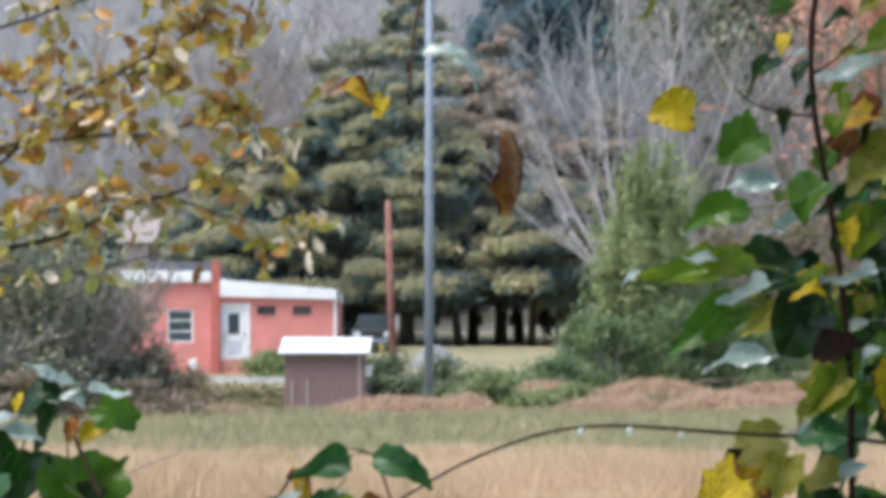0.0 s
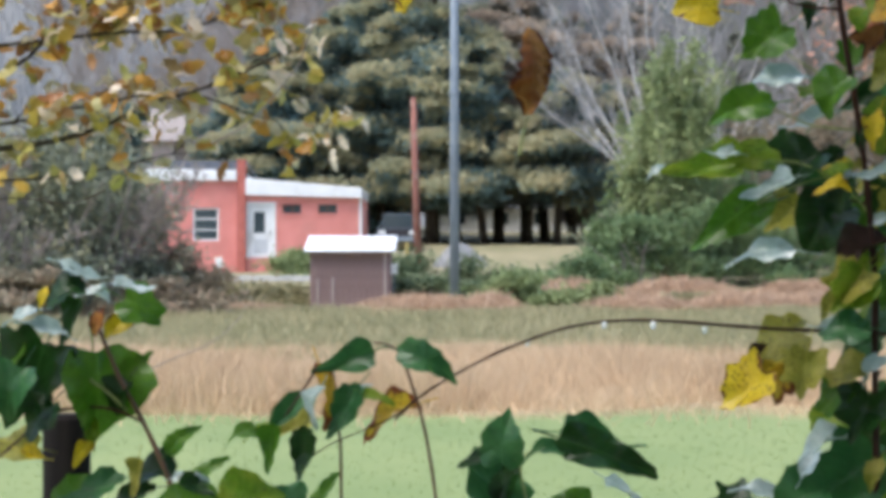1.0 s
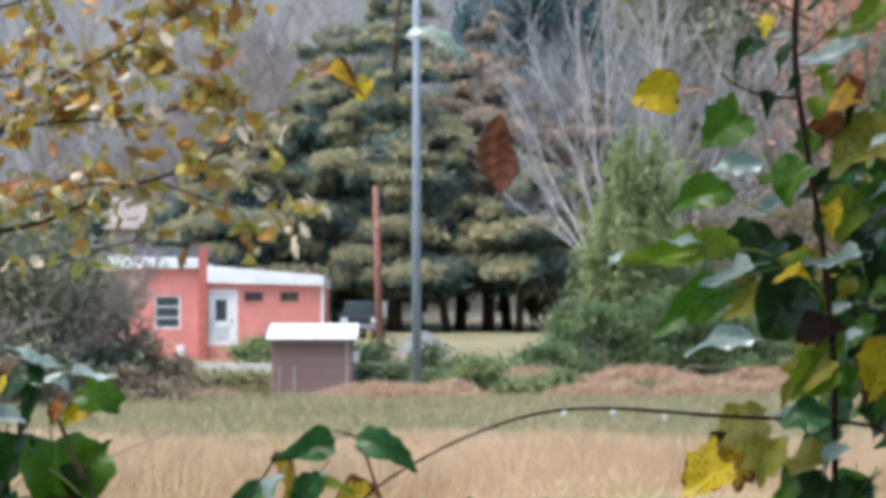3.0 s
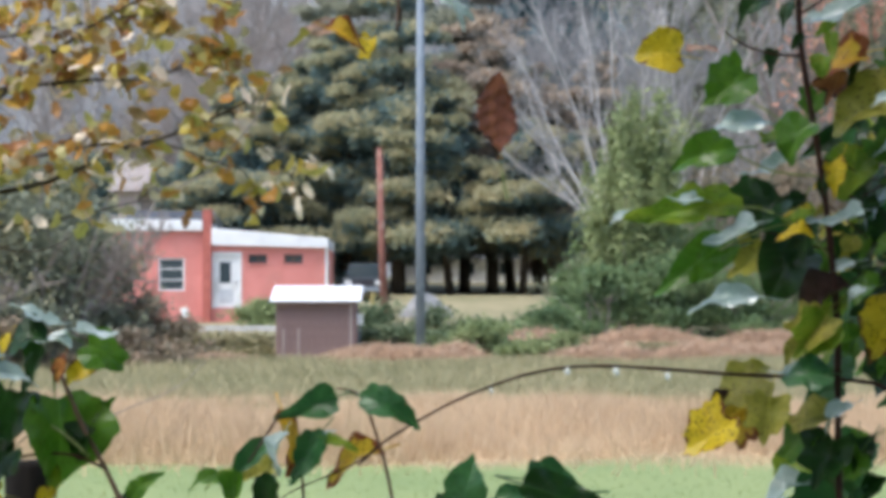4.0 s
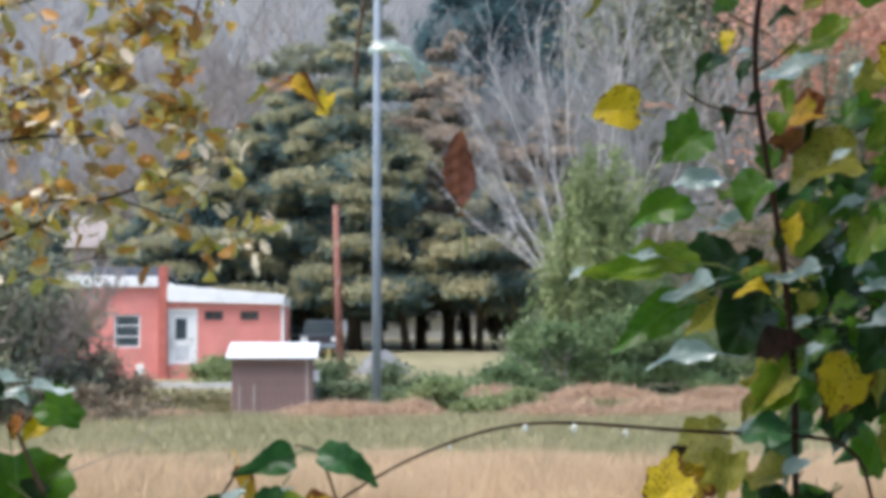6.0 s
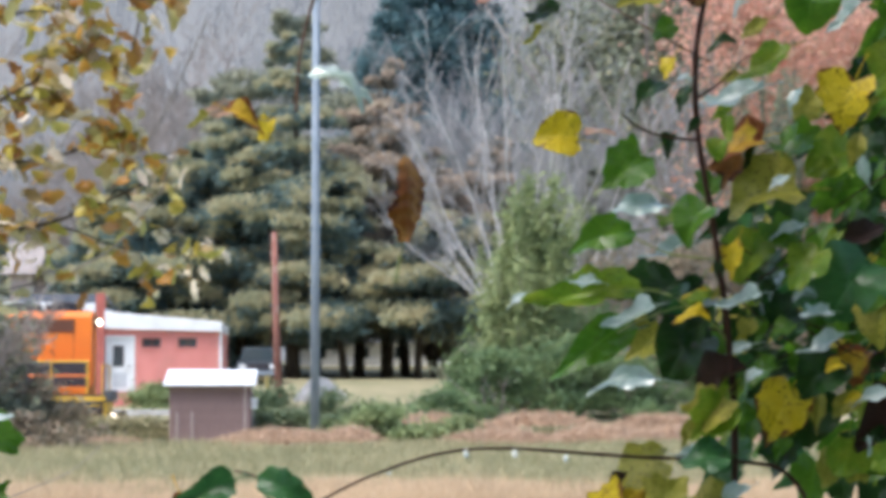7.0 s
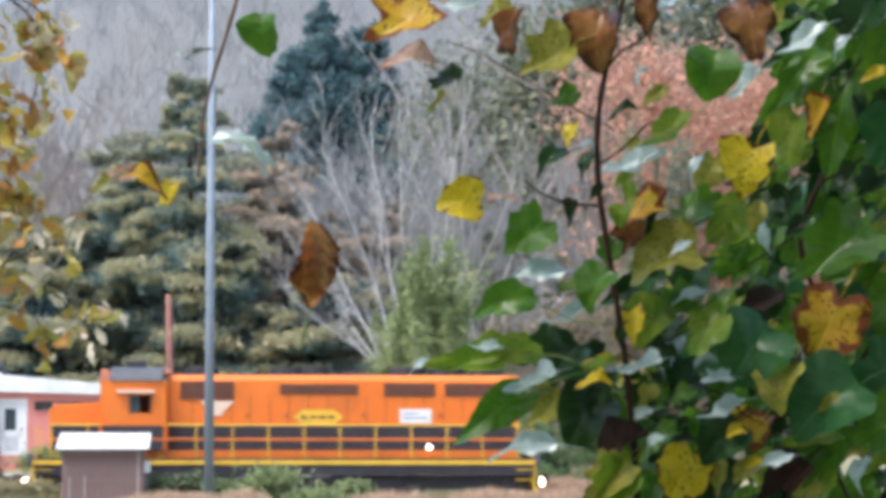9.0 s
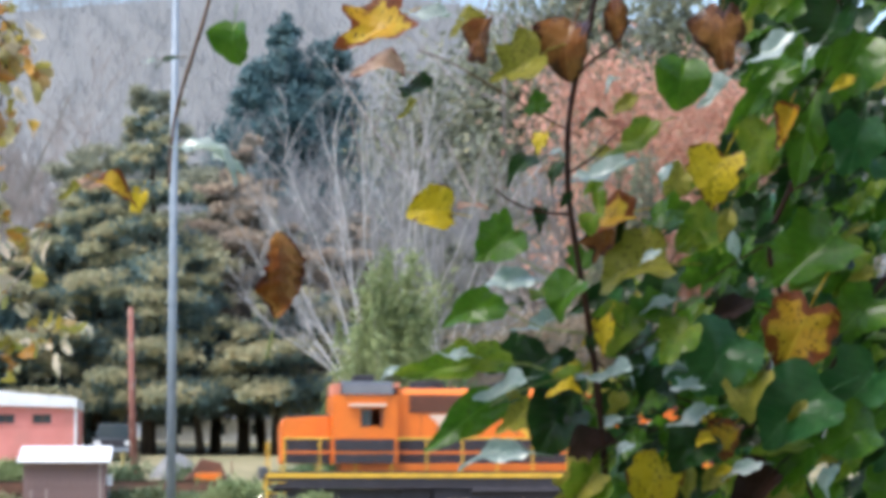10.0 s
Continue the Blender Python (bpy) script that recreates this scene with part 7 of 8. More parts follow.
    leaf(vine, "heart", "green", 833, -51, 245, 77, -6, 12, 0.83)
    leaf(vine, "heart", "blue", 1166, 193, 266, 97, 49, 13, 0.78)
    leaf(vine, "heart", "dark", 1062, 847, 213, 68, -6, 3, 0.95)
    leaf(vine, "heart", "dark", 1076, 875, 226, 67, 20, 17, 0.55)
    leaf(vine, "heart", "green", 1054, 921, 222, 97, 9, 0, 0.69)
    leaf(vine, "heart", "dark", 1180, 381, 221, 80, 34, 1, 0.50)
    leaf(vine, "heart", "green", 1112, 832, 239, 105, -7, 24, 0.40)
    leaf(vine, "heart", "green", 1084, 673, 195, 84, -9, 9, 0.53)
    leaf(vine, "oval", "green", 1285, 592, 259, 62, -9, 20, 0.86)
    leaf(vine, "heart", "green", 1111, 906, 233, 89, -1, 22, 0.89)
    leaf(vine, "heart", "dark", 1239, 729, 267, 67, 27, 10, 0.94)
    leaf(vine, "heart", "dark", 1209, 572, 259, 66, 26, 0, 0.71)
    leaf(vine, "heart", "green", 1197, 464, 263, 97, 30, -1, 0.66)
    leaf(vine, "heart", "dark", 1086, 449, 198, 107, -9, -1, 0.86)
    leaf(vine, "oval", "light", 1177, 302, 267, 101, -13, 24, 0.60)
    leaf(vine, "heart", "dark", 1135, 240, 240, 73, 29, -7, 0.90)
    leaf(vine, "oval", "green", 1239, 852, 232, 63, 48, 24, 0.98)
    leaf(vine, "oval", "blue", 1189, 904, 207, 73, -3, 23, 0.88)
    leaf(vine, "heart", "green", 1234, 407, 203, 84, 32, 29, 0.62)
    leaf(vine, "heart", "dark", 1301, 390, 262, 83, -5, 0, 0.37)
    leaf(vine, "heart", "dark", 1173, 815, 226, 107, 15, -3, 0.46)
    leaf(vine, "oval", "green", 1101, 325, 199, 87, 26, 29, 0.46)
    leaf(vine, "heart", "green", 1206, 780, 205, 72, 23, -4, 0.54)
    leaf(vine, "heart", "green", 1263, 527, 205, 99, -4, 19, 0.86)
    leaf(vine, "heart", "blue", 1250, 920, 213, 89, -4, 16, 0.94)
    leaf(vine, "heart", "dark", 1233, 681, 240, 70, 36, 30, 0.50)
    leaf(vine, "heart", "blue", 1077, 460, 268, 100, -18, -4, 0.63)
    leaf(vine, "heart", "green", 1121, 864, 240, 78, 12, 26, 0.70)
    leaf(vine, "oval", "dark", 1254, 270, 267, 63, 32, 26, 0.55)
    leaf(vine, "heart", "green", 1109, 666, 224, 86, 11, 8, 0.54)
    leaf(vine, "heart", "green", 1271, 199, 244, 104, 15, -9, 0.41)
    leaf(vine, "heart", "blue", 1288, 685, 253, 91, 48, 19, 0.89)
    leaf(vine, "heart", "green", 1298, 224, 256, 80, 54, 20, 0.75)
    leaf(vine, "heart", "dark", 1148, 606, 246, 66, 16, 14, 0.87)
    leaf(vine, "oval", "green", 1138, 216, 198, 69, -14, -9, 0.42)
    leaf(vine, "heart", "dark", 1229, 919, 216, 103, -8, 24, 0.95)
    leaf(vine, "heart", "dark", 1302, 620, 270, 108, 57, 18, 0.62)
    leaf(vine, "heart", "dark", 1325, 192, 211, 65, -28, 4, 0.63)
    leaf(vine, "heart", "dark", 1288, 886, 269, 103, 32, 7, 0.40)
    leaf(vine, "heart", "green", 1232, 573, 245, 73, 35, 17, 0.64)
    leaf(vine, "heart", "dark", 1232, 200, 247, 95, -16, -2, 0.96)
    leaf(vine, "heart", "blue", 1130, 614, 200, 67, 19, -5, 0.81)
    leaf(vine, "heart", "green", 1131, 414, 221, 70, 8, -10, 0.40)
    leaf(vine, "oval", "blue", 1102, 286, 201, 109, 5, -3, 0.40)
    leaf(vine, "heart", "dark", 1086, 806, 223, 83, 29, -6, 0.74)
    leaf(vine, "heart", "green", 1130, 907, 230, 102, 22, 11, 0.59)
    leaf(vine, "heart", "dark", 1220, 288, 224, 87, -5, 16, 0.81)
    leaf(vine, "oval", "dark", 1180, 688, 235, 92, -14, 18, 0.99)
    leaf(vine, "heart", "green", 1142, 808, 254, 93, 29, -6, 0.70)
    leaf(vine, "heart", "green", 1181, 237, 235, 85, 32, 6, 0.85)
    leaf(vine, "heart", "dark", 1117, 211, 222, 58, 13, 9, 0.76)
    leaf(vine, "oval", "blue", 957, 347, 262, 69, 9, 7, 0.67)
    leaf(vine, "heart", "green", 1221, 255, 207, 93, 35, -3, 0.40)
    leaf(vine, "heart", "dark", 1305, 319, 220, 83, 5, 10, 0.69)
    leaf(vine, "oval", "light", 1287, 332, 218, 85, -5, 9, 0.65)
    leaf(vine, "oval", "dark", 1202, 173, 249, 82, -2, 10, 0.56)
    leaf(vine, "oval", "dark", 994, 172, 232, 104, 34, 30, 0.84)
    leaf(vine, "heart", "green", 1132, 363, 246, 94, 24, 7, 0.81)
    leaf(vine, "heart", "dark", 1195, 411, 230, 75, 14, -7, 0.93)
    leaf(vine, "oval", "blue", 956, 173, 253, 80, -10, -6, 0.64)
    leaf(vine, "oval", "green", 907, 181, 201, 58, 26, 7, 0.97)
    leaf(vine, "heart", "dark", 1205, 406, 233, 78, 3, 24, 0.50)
    leaf(vine, "heart", "green", 1030, 266, 255, 81, -8, 25, 0.94)
    leaf(vine, "oval", "light", 1095, 291, 217, 62, 42, -9, 0.80)
    leaf(vine, "heart", "dark", 972, 319, 204, 86, 24, 2, 0.70)
    leaf(vine, "heart", "blue", 922, 173, 249, 96, 25, 11, 0.49)
    leaf(vine, "heart", "green", 949, 410, 264, 88, 12, 2, 0.98)
    leaf(vine, "oval", "green", 1155, 174, 254, 91, 15, 8, 0.69)
    leaf(vine, "heart", "green", 937, 362, 246, 87, 17, 21, 0.49)
    leaf(vine, "heart", "blue", 1025, 448, 265, 108, 54, 14, 0.46)
    leaf(vine, "oval", "dark", 916, 404, 199, 64, 45, -6, 0.88)
    leaf(vine, "oval", "green", 1225, 138, 239, 87, 37, 2, 0.39)
    leaf(vine, "oval", "dark", 966, 280, 226, 88, 50, 18, 0.52)
    leaf(vine, "heart", "light", 1102, 466, 269, 81, 16, 0, 0.75)
    leaf(vine, "heart", "dark", 922, 196, 226, 89, -12, -2, 0.47)
    leaf(vine, "heart", "green", 999, 211, 205, 88, 34, 11, 0.89)
    leaf(vine, "heart", "blue", 1153, 249, 221, 92, 18, 27, 0.54)
    leaf(vine, "heart", "green", 1306, 189, 214, 95, 17, 9, 0.41)
    leaf(vine, "oval", "blue", 912, 447, 225, 67, 10, 28, 0.95)
    leaf(vine, "oval", "dark", 1193, 203, 245, 92, 23, 26, 0.94)
    leaf(vine, "heart", "green", 1001, 418, 201, 85, 3, -2, 0.86)
    leaf(vine, "heart", "dark", 1003, 383, 269, 73, 5, -4, 0.80)
    leaf(vine, "heart", "light", 1200, 314, 238, 90, 32, 8, 0.59)
    leaf(vine, "oval", "green", 1227, 254, 248, 68, 27, 10, 0.64)
    leaf(vine, "heart", "blue", 1046, 397, 227, 109, 45, -3, 0.74)
    leaf(vine, "oval", "dark", 1276, 459, 266, 62, 27, 11, 0.51)
    leaf(vine, "oval", "green", 955, 341, 254, 71, 10, 30, 0.36)
    leaf(vine, "heart", "green", 1095, 196, 243, 68, -3, 20, 0.64)
    leaf(vine, "heart", "dark", 1189, 445, 228, 72, 11, 25, 0.93)
    leaf(vine, "heart", "blue", 991, 162, 268, 75, -7, -10, 0.93)
    leaf(vine, "heart", "green", 1105, 357, 243, 75, -7, 11, 0.37)
    leaf(vine, "oval", "green", 1058, 460, 236, 97, 0, 3, 0.54)
    leaf(vine, "oval", "dark", 966, 466, 256, 84, -14, 12, 0.65)
    leaf(vine, "heart", "green", 1135, 310, 242, 83, -10, 24, 0.83)
    leaf(vine, "oval", "light", 1100, 464, 201, 92, 34, 14, 0.68)
    leaf(vine, "oval", "blue", 1022, 291, 261, 88, 15, 23, 0.89)
    leaf(vine, "oval", "dark", 1017, 443, 251, 84, -8, 13, 0.89)
    leaf(vine, "heart", "green", 1292, 173, 248, 74, 22, -1, 0.89)
    leaf(vine, "heart", "green", 1024, 464, 217, 60, 15, 0, 0.87)
    leaf(vine, "heart", "dark", 1174, 420, 196, 59, 7, -9, 0.59)
    leaf(vine, "oval", "dark", 1250, 402, 211, 65, -3, -7, 0.90)
    leaf(vine, "oval", "green", 1238, 706, 242, 90, -18, 25, 0.90)
    leaf(vine, "oval", "green", 1157, 749, 267, 85, 19, -1, 0.94)
    leaf(vine, "oval", "green", 1247, 851, 232, 102, 22, 2, 0.75)
    leaf(vine, "heart", "blue", 1071, 542, 270, 62, -5, -8, 0.71)
    leaf(vine, "heart", "dark", 1076, 977, 216, 108, -20, 27, 0.68)
    leaf(vine, "oval", "dark", 1094, 974, 200, 92, 24, -1, 0.58)
    leaf(vine, "heart", "dark", 1197, 607, 214, 63, -7, 27, 0.52)
    leaf(vine, "oval", "green", 1270, 703, 219, 63, 16, -8, 0.50)
    leaf(vine, "oval", "dark", 1023, 729, 197, 107, 19, 9, 0.99)
    leaf(vine, "oval", "dark", 1297, 794, 200, 98, 27, 24, 0.93)
    leaf(vine, "oval", "green", 1286, 502, 266, 65, 43, -5, 0.35)
    leaf(vine, "heart", "blue", 1178, 695, 265, 63, 38, -2, 0.97)
    leaf(vine, "heart", "dark", 1076, 883, 248, 69, -13, 5, 0.83)
    leaf(vine, "heart", "dark", 1217, 656, 209, 81, 16, 14, 0.74)
    leaf(vine, "heart", "dark", 1139, 901, 216, 76, -7, 23, 0.64)
    leaf(vine, "heart", "green", 1029, 702, 226, 70, 25, 19, 0.85)
    leaf(vine, "oval", "green", 1172, 634, 210, 108, 5, 10, 0.84)
    leaf(vine, "oval", "green", 1284, 954, 194, 106, -5, -5, 0.76)
    leaf(vine, "heart", "blue", 1033, 715, 261, 68, 6, 22, 0.91)
    leaf(vine, "heart", "dark", 1007, 871, 219, 68, 16, 4, 0.55)
    leaf(vine, "oval", "green", 1155, 522, 209, 75, 14, -2, 0.36)
    leaf(vine, "heart", "dark", 1058, 859, 204, 77, 11, 26, 0.49)
    leaf(vine, "heart", "dark", 1276, 788, 191, 80, 9, 30, 0.79)
    leaf(vine, "heart", "dark", 1161, 548, 246, 80, 42, 10, 0.95)
    leaf(vine, "oval", "dark", 1032, 846, 192, 90, 33, 28, 0.78)
    leaf(vine, "oval", "green", 1035, 919, 259, 74, 10, 17, 0.59)
    leaf(vine, "heart", "green", 1296, 695, 265, 58, -17, 24, 0.37)
    leaf(vine, "oval", "green", 989, 638, 227, 86, -8, 10, 0.65)
    leaf(vine, "oval", "blue", 1145, 501, 206, 95, 29, 30, 0.65)
    leaf(vine, "oval", "dark", 1048, 594, 218, 73, -2, 6, 0.67)
    leaf(vine, "oval", "green", 1077, 678, 248, 64, 7, 27, 0.42)
    leaf(vine, "heart", "green", 1075, 611, 258, 67, 10, 15, 0.62)
    leaf(vine, "heart", "dark", 1192, 546, 196, 60, 32, 19, 0.60)
    leaf(vine, "heart", "dark", 1255, 987, 207, 68, 23, 22, 0.81)
    leaf(vine, "oval", "dark", 1192, 861, 269, 77, 33, 19, 0.95)
    leaf(vine, "heart", "blue", 1263, 528, 265, 89, 7, -7, 0.36)
    leaf(vine, "heart", "green", 1125, 532, 259, 106, 34, 30, 0.51)
    leaf(vine, "oval", "green", 995, 509, 259, 87, 20, 6, 0.40)
    leaf(vine, "heart", "green", 1159, 783, 197, 69, 20, 27, 0.93)
    leaf(vine, "heart", "dark", 1300, 905, 219, 96, 48, 4, 0.81)
    leaf(vine, "heart", "dark", 1229, 903, 210, 86, -2, 13, 0.43)
    leaf(vine, "oval", "green", 1170, 964, 207, 61, 18, 17, 0.94)
    leaf(vine, "heart", "green", 1097, 603, 233, 66, 31, 28, 0.94)
    leaf(vine, "heart", "dark", 1051, 846, 227, 63, 11, 2, 0.66)
    leaf(vine, "heart", "dark", 1202, 740, 210, 79, 17, -1, 0.77)
    leaf(vine, "oval", "dark", 1158, 787, 225, 75, 29, 13, 0.68)
    leaf(vine, "heart", "dark", 1223, 744, 193, 99, -8, 22, 0.84)
    leaf(vine, "oval", "green", 1144, 676, 201, 68, 27, 17, 0.72)
    leaf(vine, "heart", "dark", 1089, 524, 230, 91, 8, 30, 0.39)
    leaf(vine, "heart", "dark", 1184, 966, 203, 90, 20, 12, 0.51)
    leaf(vine, "oval", "green", 1075, 614, 259, 98, 29, 21, 0.38)
    leaf(vine, "heart", "green", 1243, 976, 264, 107, -7, 18, 0.67)
    leaf(vine, "heart", "dark", 994, 826, 239, 95, 46, 10, 1.00)
    leaf(vine, "heart", "dark", 1286, 896, 191, 89, 5, 4, 0.97)
    leaf(vine, "heart", "dark", 1181, 840, 221, 95, 52, 11, 0.62)
    leaf(vine, "heart", "dark", 1033, 796, 239, 73, 42, 13, 0.77)
    leaf(vine, "oval", "green", 1247, 770, 235, 108, 0, 8, 0.85)
    leaf(vine, "heart", "green", 1231, 964, 215, 96, 9, 29, 0.96)
    leaf(vine, "heart", "dark", 1306, 537, 228, 105, -9, 11, 0.78)
    leaf(vine, "heart", "dark", 1172, 839, 207, 73, 27, 1, 0.99)


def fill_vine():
    """Smaller leaves added behind the main stem, many dark to deepen the shade, on their own short stalks."""
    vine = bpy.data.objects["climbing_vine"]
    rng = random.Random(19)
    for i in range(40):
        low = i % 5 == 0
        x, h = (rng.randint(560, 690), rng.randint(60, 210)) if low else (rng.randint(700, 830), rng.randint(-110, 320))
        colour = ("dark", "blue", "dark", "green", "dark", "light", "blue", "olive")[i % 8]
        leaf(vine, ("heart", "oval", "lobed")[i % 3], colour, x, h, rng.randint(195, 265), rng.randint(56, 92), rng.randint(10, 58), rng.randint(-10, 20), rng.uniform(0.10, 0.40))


def build_hanging_twig():
    spray = thing("drooping_twig", "thin drooping twig with a few small leaves", "twig", pose(0, 0, 0))
    twig(spray, "twig", [(254, 3128), (134, 2028), (64, 1228), (34, 888), (19, 818), (-6, 733), (-28, 663), (-43, 588), (-47, 498)], 9, TWIG_TAN, "", end=6)
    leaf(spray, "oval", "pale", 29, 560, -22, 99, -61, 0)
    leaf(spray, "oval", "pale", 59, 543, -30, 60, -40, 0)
    twig(spray, "twig", [(-16, 728), (-46, 728), (-76, 720)], 3, TWIG_GREY, "", end=2)


def build_gold_sprig():
    sprig = thing("golden_sprig", "small sprig of yellow and orange leaves", "twig", pose(0, 0, 0))
    leaf(sprig, "oval", "pink", -184, 500, 185, 60, 24, 0)
    leaf(sprig, "oval", "gold", -139, 492, -30, 75, -35, 0)
    leaf(sprig, "heart", "yellow", -100, 470, 255, 50, 27, 0)
    leaf(sprig, "oval", "olive", -216, 482, 220, 40, 42, 0)
    leaf(sprig, "oval", "pale", -159, 510, 160, 47, 59, 0)
    twig(sprig, "twig", [(-284, 357), (-264, 422), (-224, 482), (-174, 507), (-134, 492), (-94, 482)], 4, TWIG_GREY, "", end=2)
    twig(sprig, "twig", [(-284, 357), (-330, 300), (-372, 250), (-440, 215)], 3, TWIG_GREY, "", end=3)


def build_sapling():
    sapling = thing("leafy_sapling", "leafy green sapling with a reddish stem", "sapling", pose(0, 0, 0))
    twig(sapling, "stem", [(-435, -1600), (-445, -1028), (-475, -578), (-505, -418), (-515, -378), (-560, -278), (-600, -208), (-625, -148), (-650, -88)], 13, TWIG_TAN, "reddish-brown stem", end=7)
    twig(sapling, "stem", [(-560, -278), (-615, -253), (-665, -250), (-725, -258), (-775, -303), (-815, -338)], 6, TWIG, "", end=4)
    twig(sapling, "petiole", [(-590, -256), (-625, -223), (-665, -196), (-700, -173)], 6, PETIOLE, "", end=5)
    twig(sapling, "twig", [(-600, -208), (-515, -168), (-435, -138), (-385, -88)], 3, TWIG_GREY, "", end=2, back=0.30)
    leaf(sapling, "heart", "green", -565, -73, -25, 92, -17, 10)
    leaf(sapling, "oval", "pale", -583, -40, -10, 66, -64, 0)
    leaf(sapling, "oval", "pale", -650, -50, 170, 57, 57, 0)
    leaf(sapling, "oval", "pale", -695, -3, 150, 66, 62, 0)
    leaf(sapling, "oval", "pale", -655, -23, -10, 49, -56, 0)
    leaf(sapling, "oval", "yellow", -610, -108, 215, 66, 19, 0)
    leaf(sapling, "curled", "russet", -643, -103, 255, 52, 27, 0)
    leaf(sapling, "heart", "dark", -755, -193, 245, 167, 21, 0)
    leaf(sapling, "heart", "green", -640, -218, 272, 167, -33, 0)
    leaf(sapling, "oval", "pale", -740, -108, 165, 83, 57, 0)
    leaf(sapling, "oval", "dark", -685, -93, 255, 79, 26, 0)
    leaf(sapling, "heart", "dark", -700, -48, 200, 79, 50, 0)
    leaf(sapling, "oval", "yellow", -740, -58, 250, 44, 35, 0)
    leaf(sapling, "oval", "green", -577, -178, 35, 66, -13, 0)
    leaf(sapling, "heart", "blue", -795, -218, 250, 105, 23, 0)
    leaf(sapling, "heart", "olive", -785, -323, 180, 88, 38, 0)
    leaf(sapling, "oval", "yellow", -755, -338, -20, 52, -45, 0)
    leaf(sapling, "oval", "green", -497, -308, 42, 66, -18, 0)
    leaf(sapling, "oval", "green", -447, -360, 35, 66, -27, 0)
    leaf(sapling, "oval", "dark", -470, -390, -30, 61, -25, 0)
    leaf(sapling, "oval", "yellow", -670, -333, 230, 52, 20, 0)
    leaf(sapling, "oval", "light", -650, -298, 270, 61, 25, 0)
    leaf(sapling, "oval", "olive", -570, -368, 265, 61, 28, 0)
    leaf(sapling, "heart", "dark", -540, -363, 185, 79, 51, 0)
    leaf(sapling, "oval", "pale", -480, -373, 0, 57, -58, 0)
    leaf(sapling, "oval", "blue", -645, -398, 200, 105, 41, 0)
    leaf(sapling, "heart", "green", -685, -418, 190, 96, 52, 0)
    leaf(sapling, "oval", "pale", -775, -88, 200, 66, 63, 0)
    leaf(sapling, "heart", "green", -795, -168, 220, 88, 45, 0)
    leaf(sapling, "heart", "dark", -605, -228, 250, 70, 37, 0)
    leaf(sapling, "heart", "dark", -745, -268, 235, 96, 38, 0)
    leaf(sapling, "oval", "dark", -585, -413, 200, 96, 48, 0)
    leaf(sapling, "heart", "green", -485, -428, 160, 105, 42, 0)
    leaf(sapling, "heart", "green", -395, -408, 20, 79, -61, 0)


def build_bramble():
    bramble = thing("bramble_shoot", "bramble shoots with drooping dark leaves", "bramble", pose(0, 0, 0))
    twig(bramble, "shoot", [(5, -1600), (-15, -1028), (-33, -508), (-43, -408), (-57, -318), (-70, -258), (-90, -198), (-103, -158), (-115, -146), (-135, -138), (-153, -136)], 8, TWIG_TAN, "tan arching shoot", end=4)
    twig(bramble, "shoot", [(-195, -1600), (-203, -928), (-209, -508), (-211, -398), (-211, -328), (-215, -288)], 8, TWIG_TAN, "", end=5)
    twig(bramble, "twig", [(-255, -183), (-270, -208), (-290, -238), (-310, -268)], 5, TWIG, "", end=4)
    twig(bramble, "twig", [(-75, -233), (-115, -268), (-175, -293), (-235, -318), (-275, -348)], 4, TWIG, "", end=2)
    twig(bramble, "shoot", [(165, -1600), (160, -928), (145, -518), (115, -408), (105, -358), (115, -328), (175, -318)], 5, PETIOLE, "", end=3)
    leaf(bramble, "oval", "blue", -197, -166, 200, 100, 3, 0)
    leaf(bramble, "oval", "blue", -60, -168, -25, 105, -22, 0)
    leaf(bramble, "oval", "gold", -235, -225, -80, 105, -52, 0)
    leaf(bramble, "oval", "blue", -203, -256, 240, 100, 19, 0)
    leaf(bramble, "oval", "pale", -260, -248, 260, 71, 59, 0)
    leaf(bramble, "oval", "blue", -305, -266, 222, 115, 17, 0)
    leaf(bramble, "oval", "green", -335, -316, 268, 75, 13, 0)
    leaf(bramble, "oval", "green", -383, -296, 190, 60, 47, 0)
    leaf(bramble, "oval", "light", -353, -293, 200, 60, 53, 0)
    leaf(bramble, "oval", "dark", -279, -328, 262, 85, 4, 0)
    leaf(bramble, "oval", "gold", -125, -263, 212, 108, 50, 0)
    leaf(bramble, "oval", "light", -147, -233, -20, 55, -40, 0)
    leaf(bramble, "oval", "olive", -290, -288, 200, 70, 43, 0)
    leaf(bramble, "oval", "pale", -185, -228, 60, 47, -58, 0)
    leaf(bramble, "lobed", "blue", 75, -313, 85, 100, -18, 0)
    leaf(bramble, "lobed", "blue", 55, -390, 120, 125, 30, 0)
    leaf(bramble, "oval", "dark", 30, -343, 190, 60, 37, 0)
    leaf(bramble, "oval", "dark", 255, -333, -20, 165, -24, 0)
    leaf(bramble, "oval", "blue", 235, -316, -12, 130, -44, 0)
    leaf(bramble, "oval", "blue", 150, -325, 185, 70, 57, 0)
    leaf(bramble, "oval", "pale", 295, -400, -40, 85, -61, 0)
    leaf(bramble, "oval", "dark", 85, -378, 70, 90, -27, 0)
    leaf(bramble, "heart", "light", -375, -418, 20, 110, -30, 0)
    leaf(bramble, "oval", "green", -245, -408, 60, 80, -31, 0)
    leaf(bramble, "oval", "blue", -315, -413, 170, 90, 37, 0)
    leaf(bramble, "heart", "green", 195, -428, 160, 80, 42, 0)


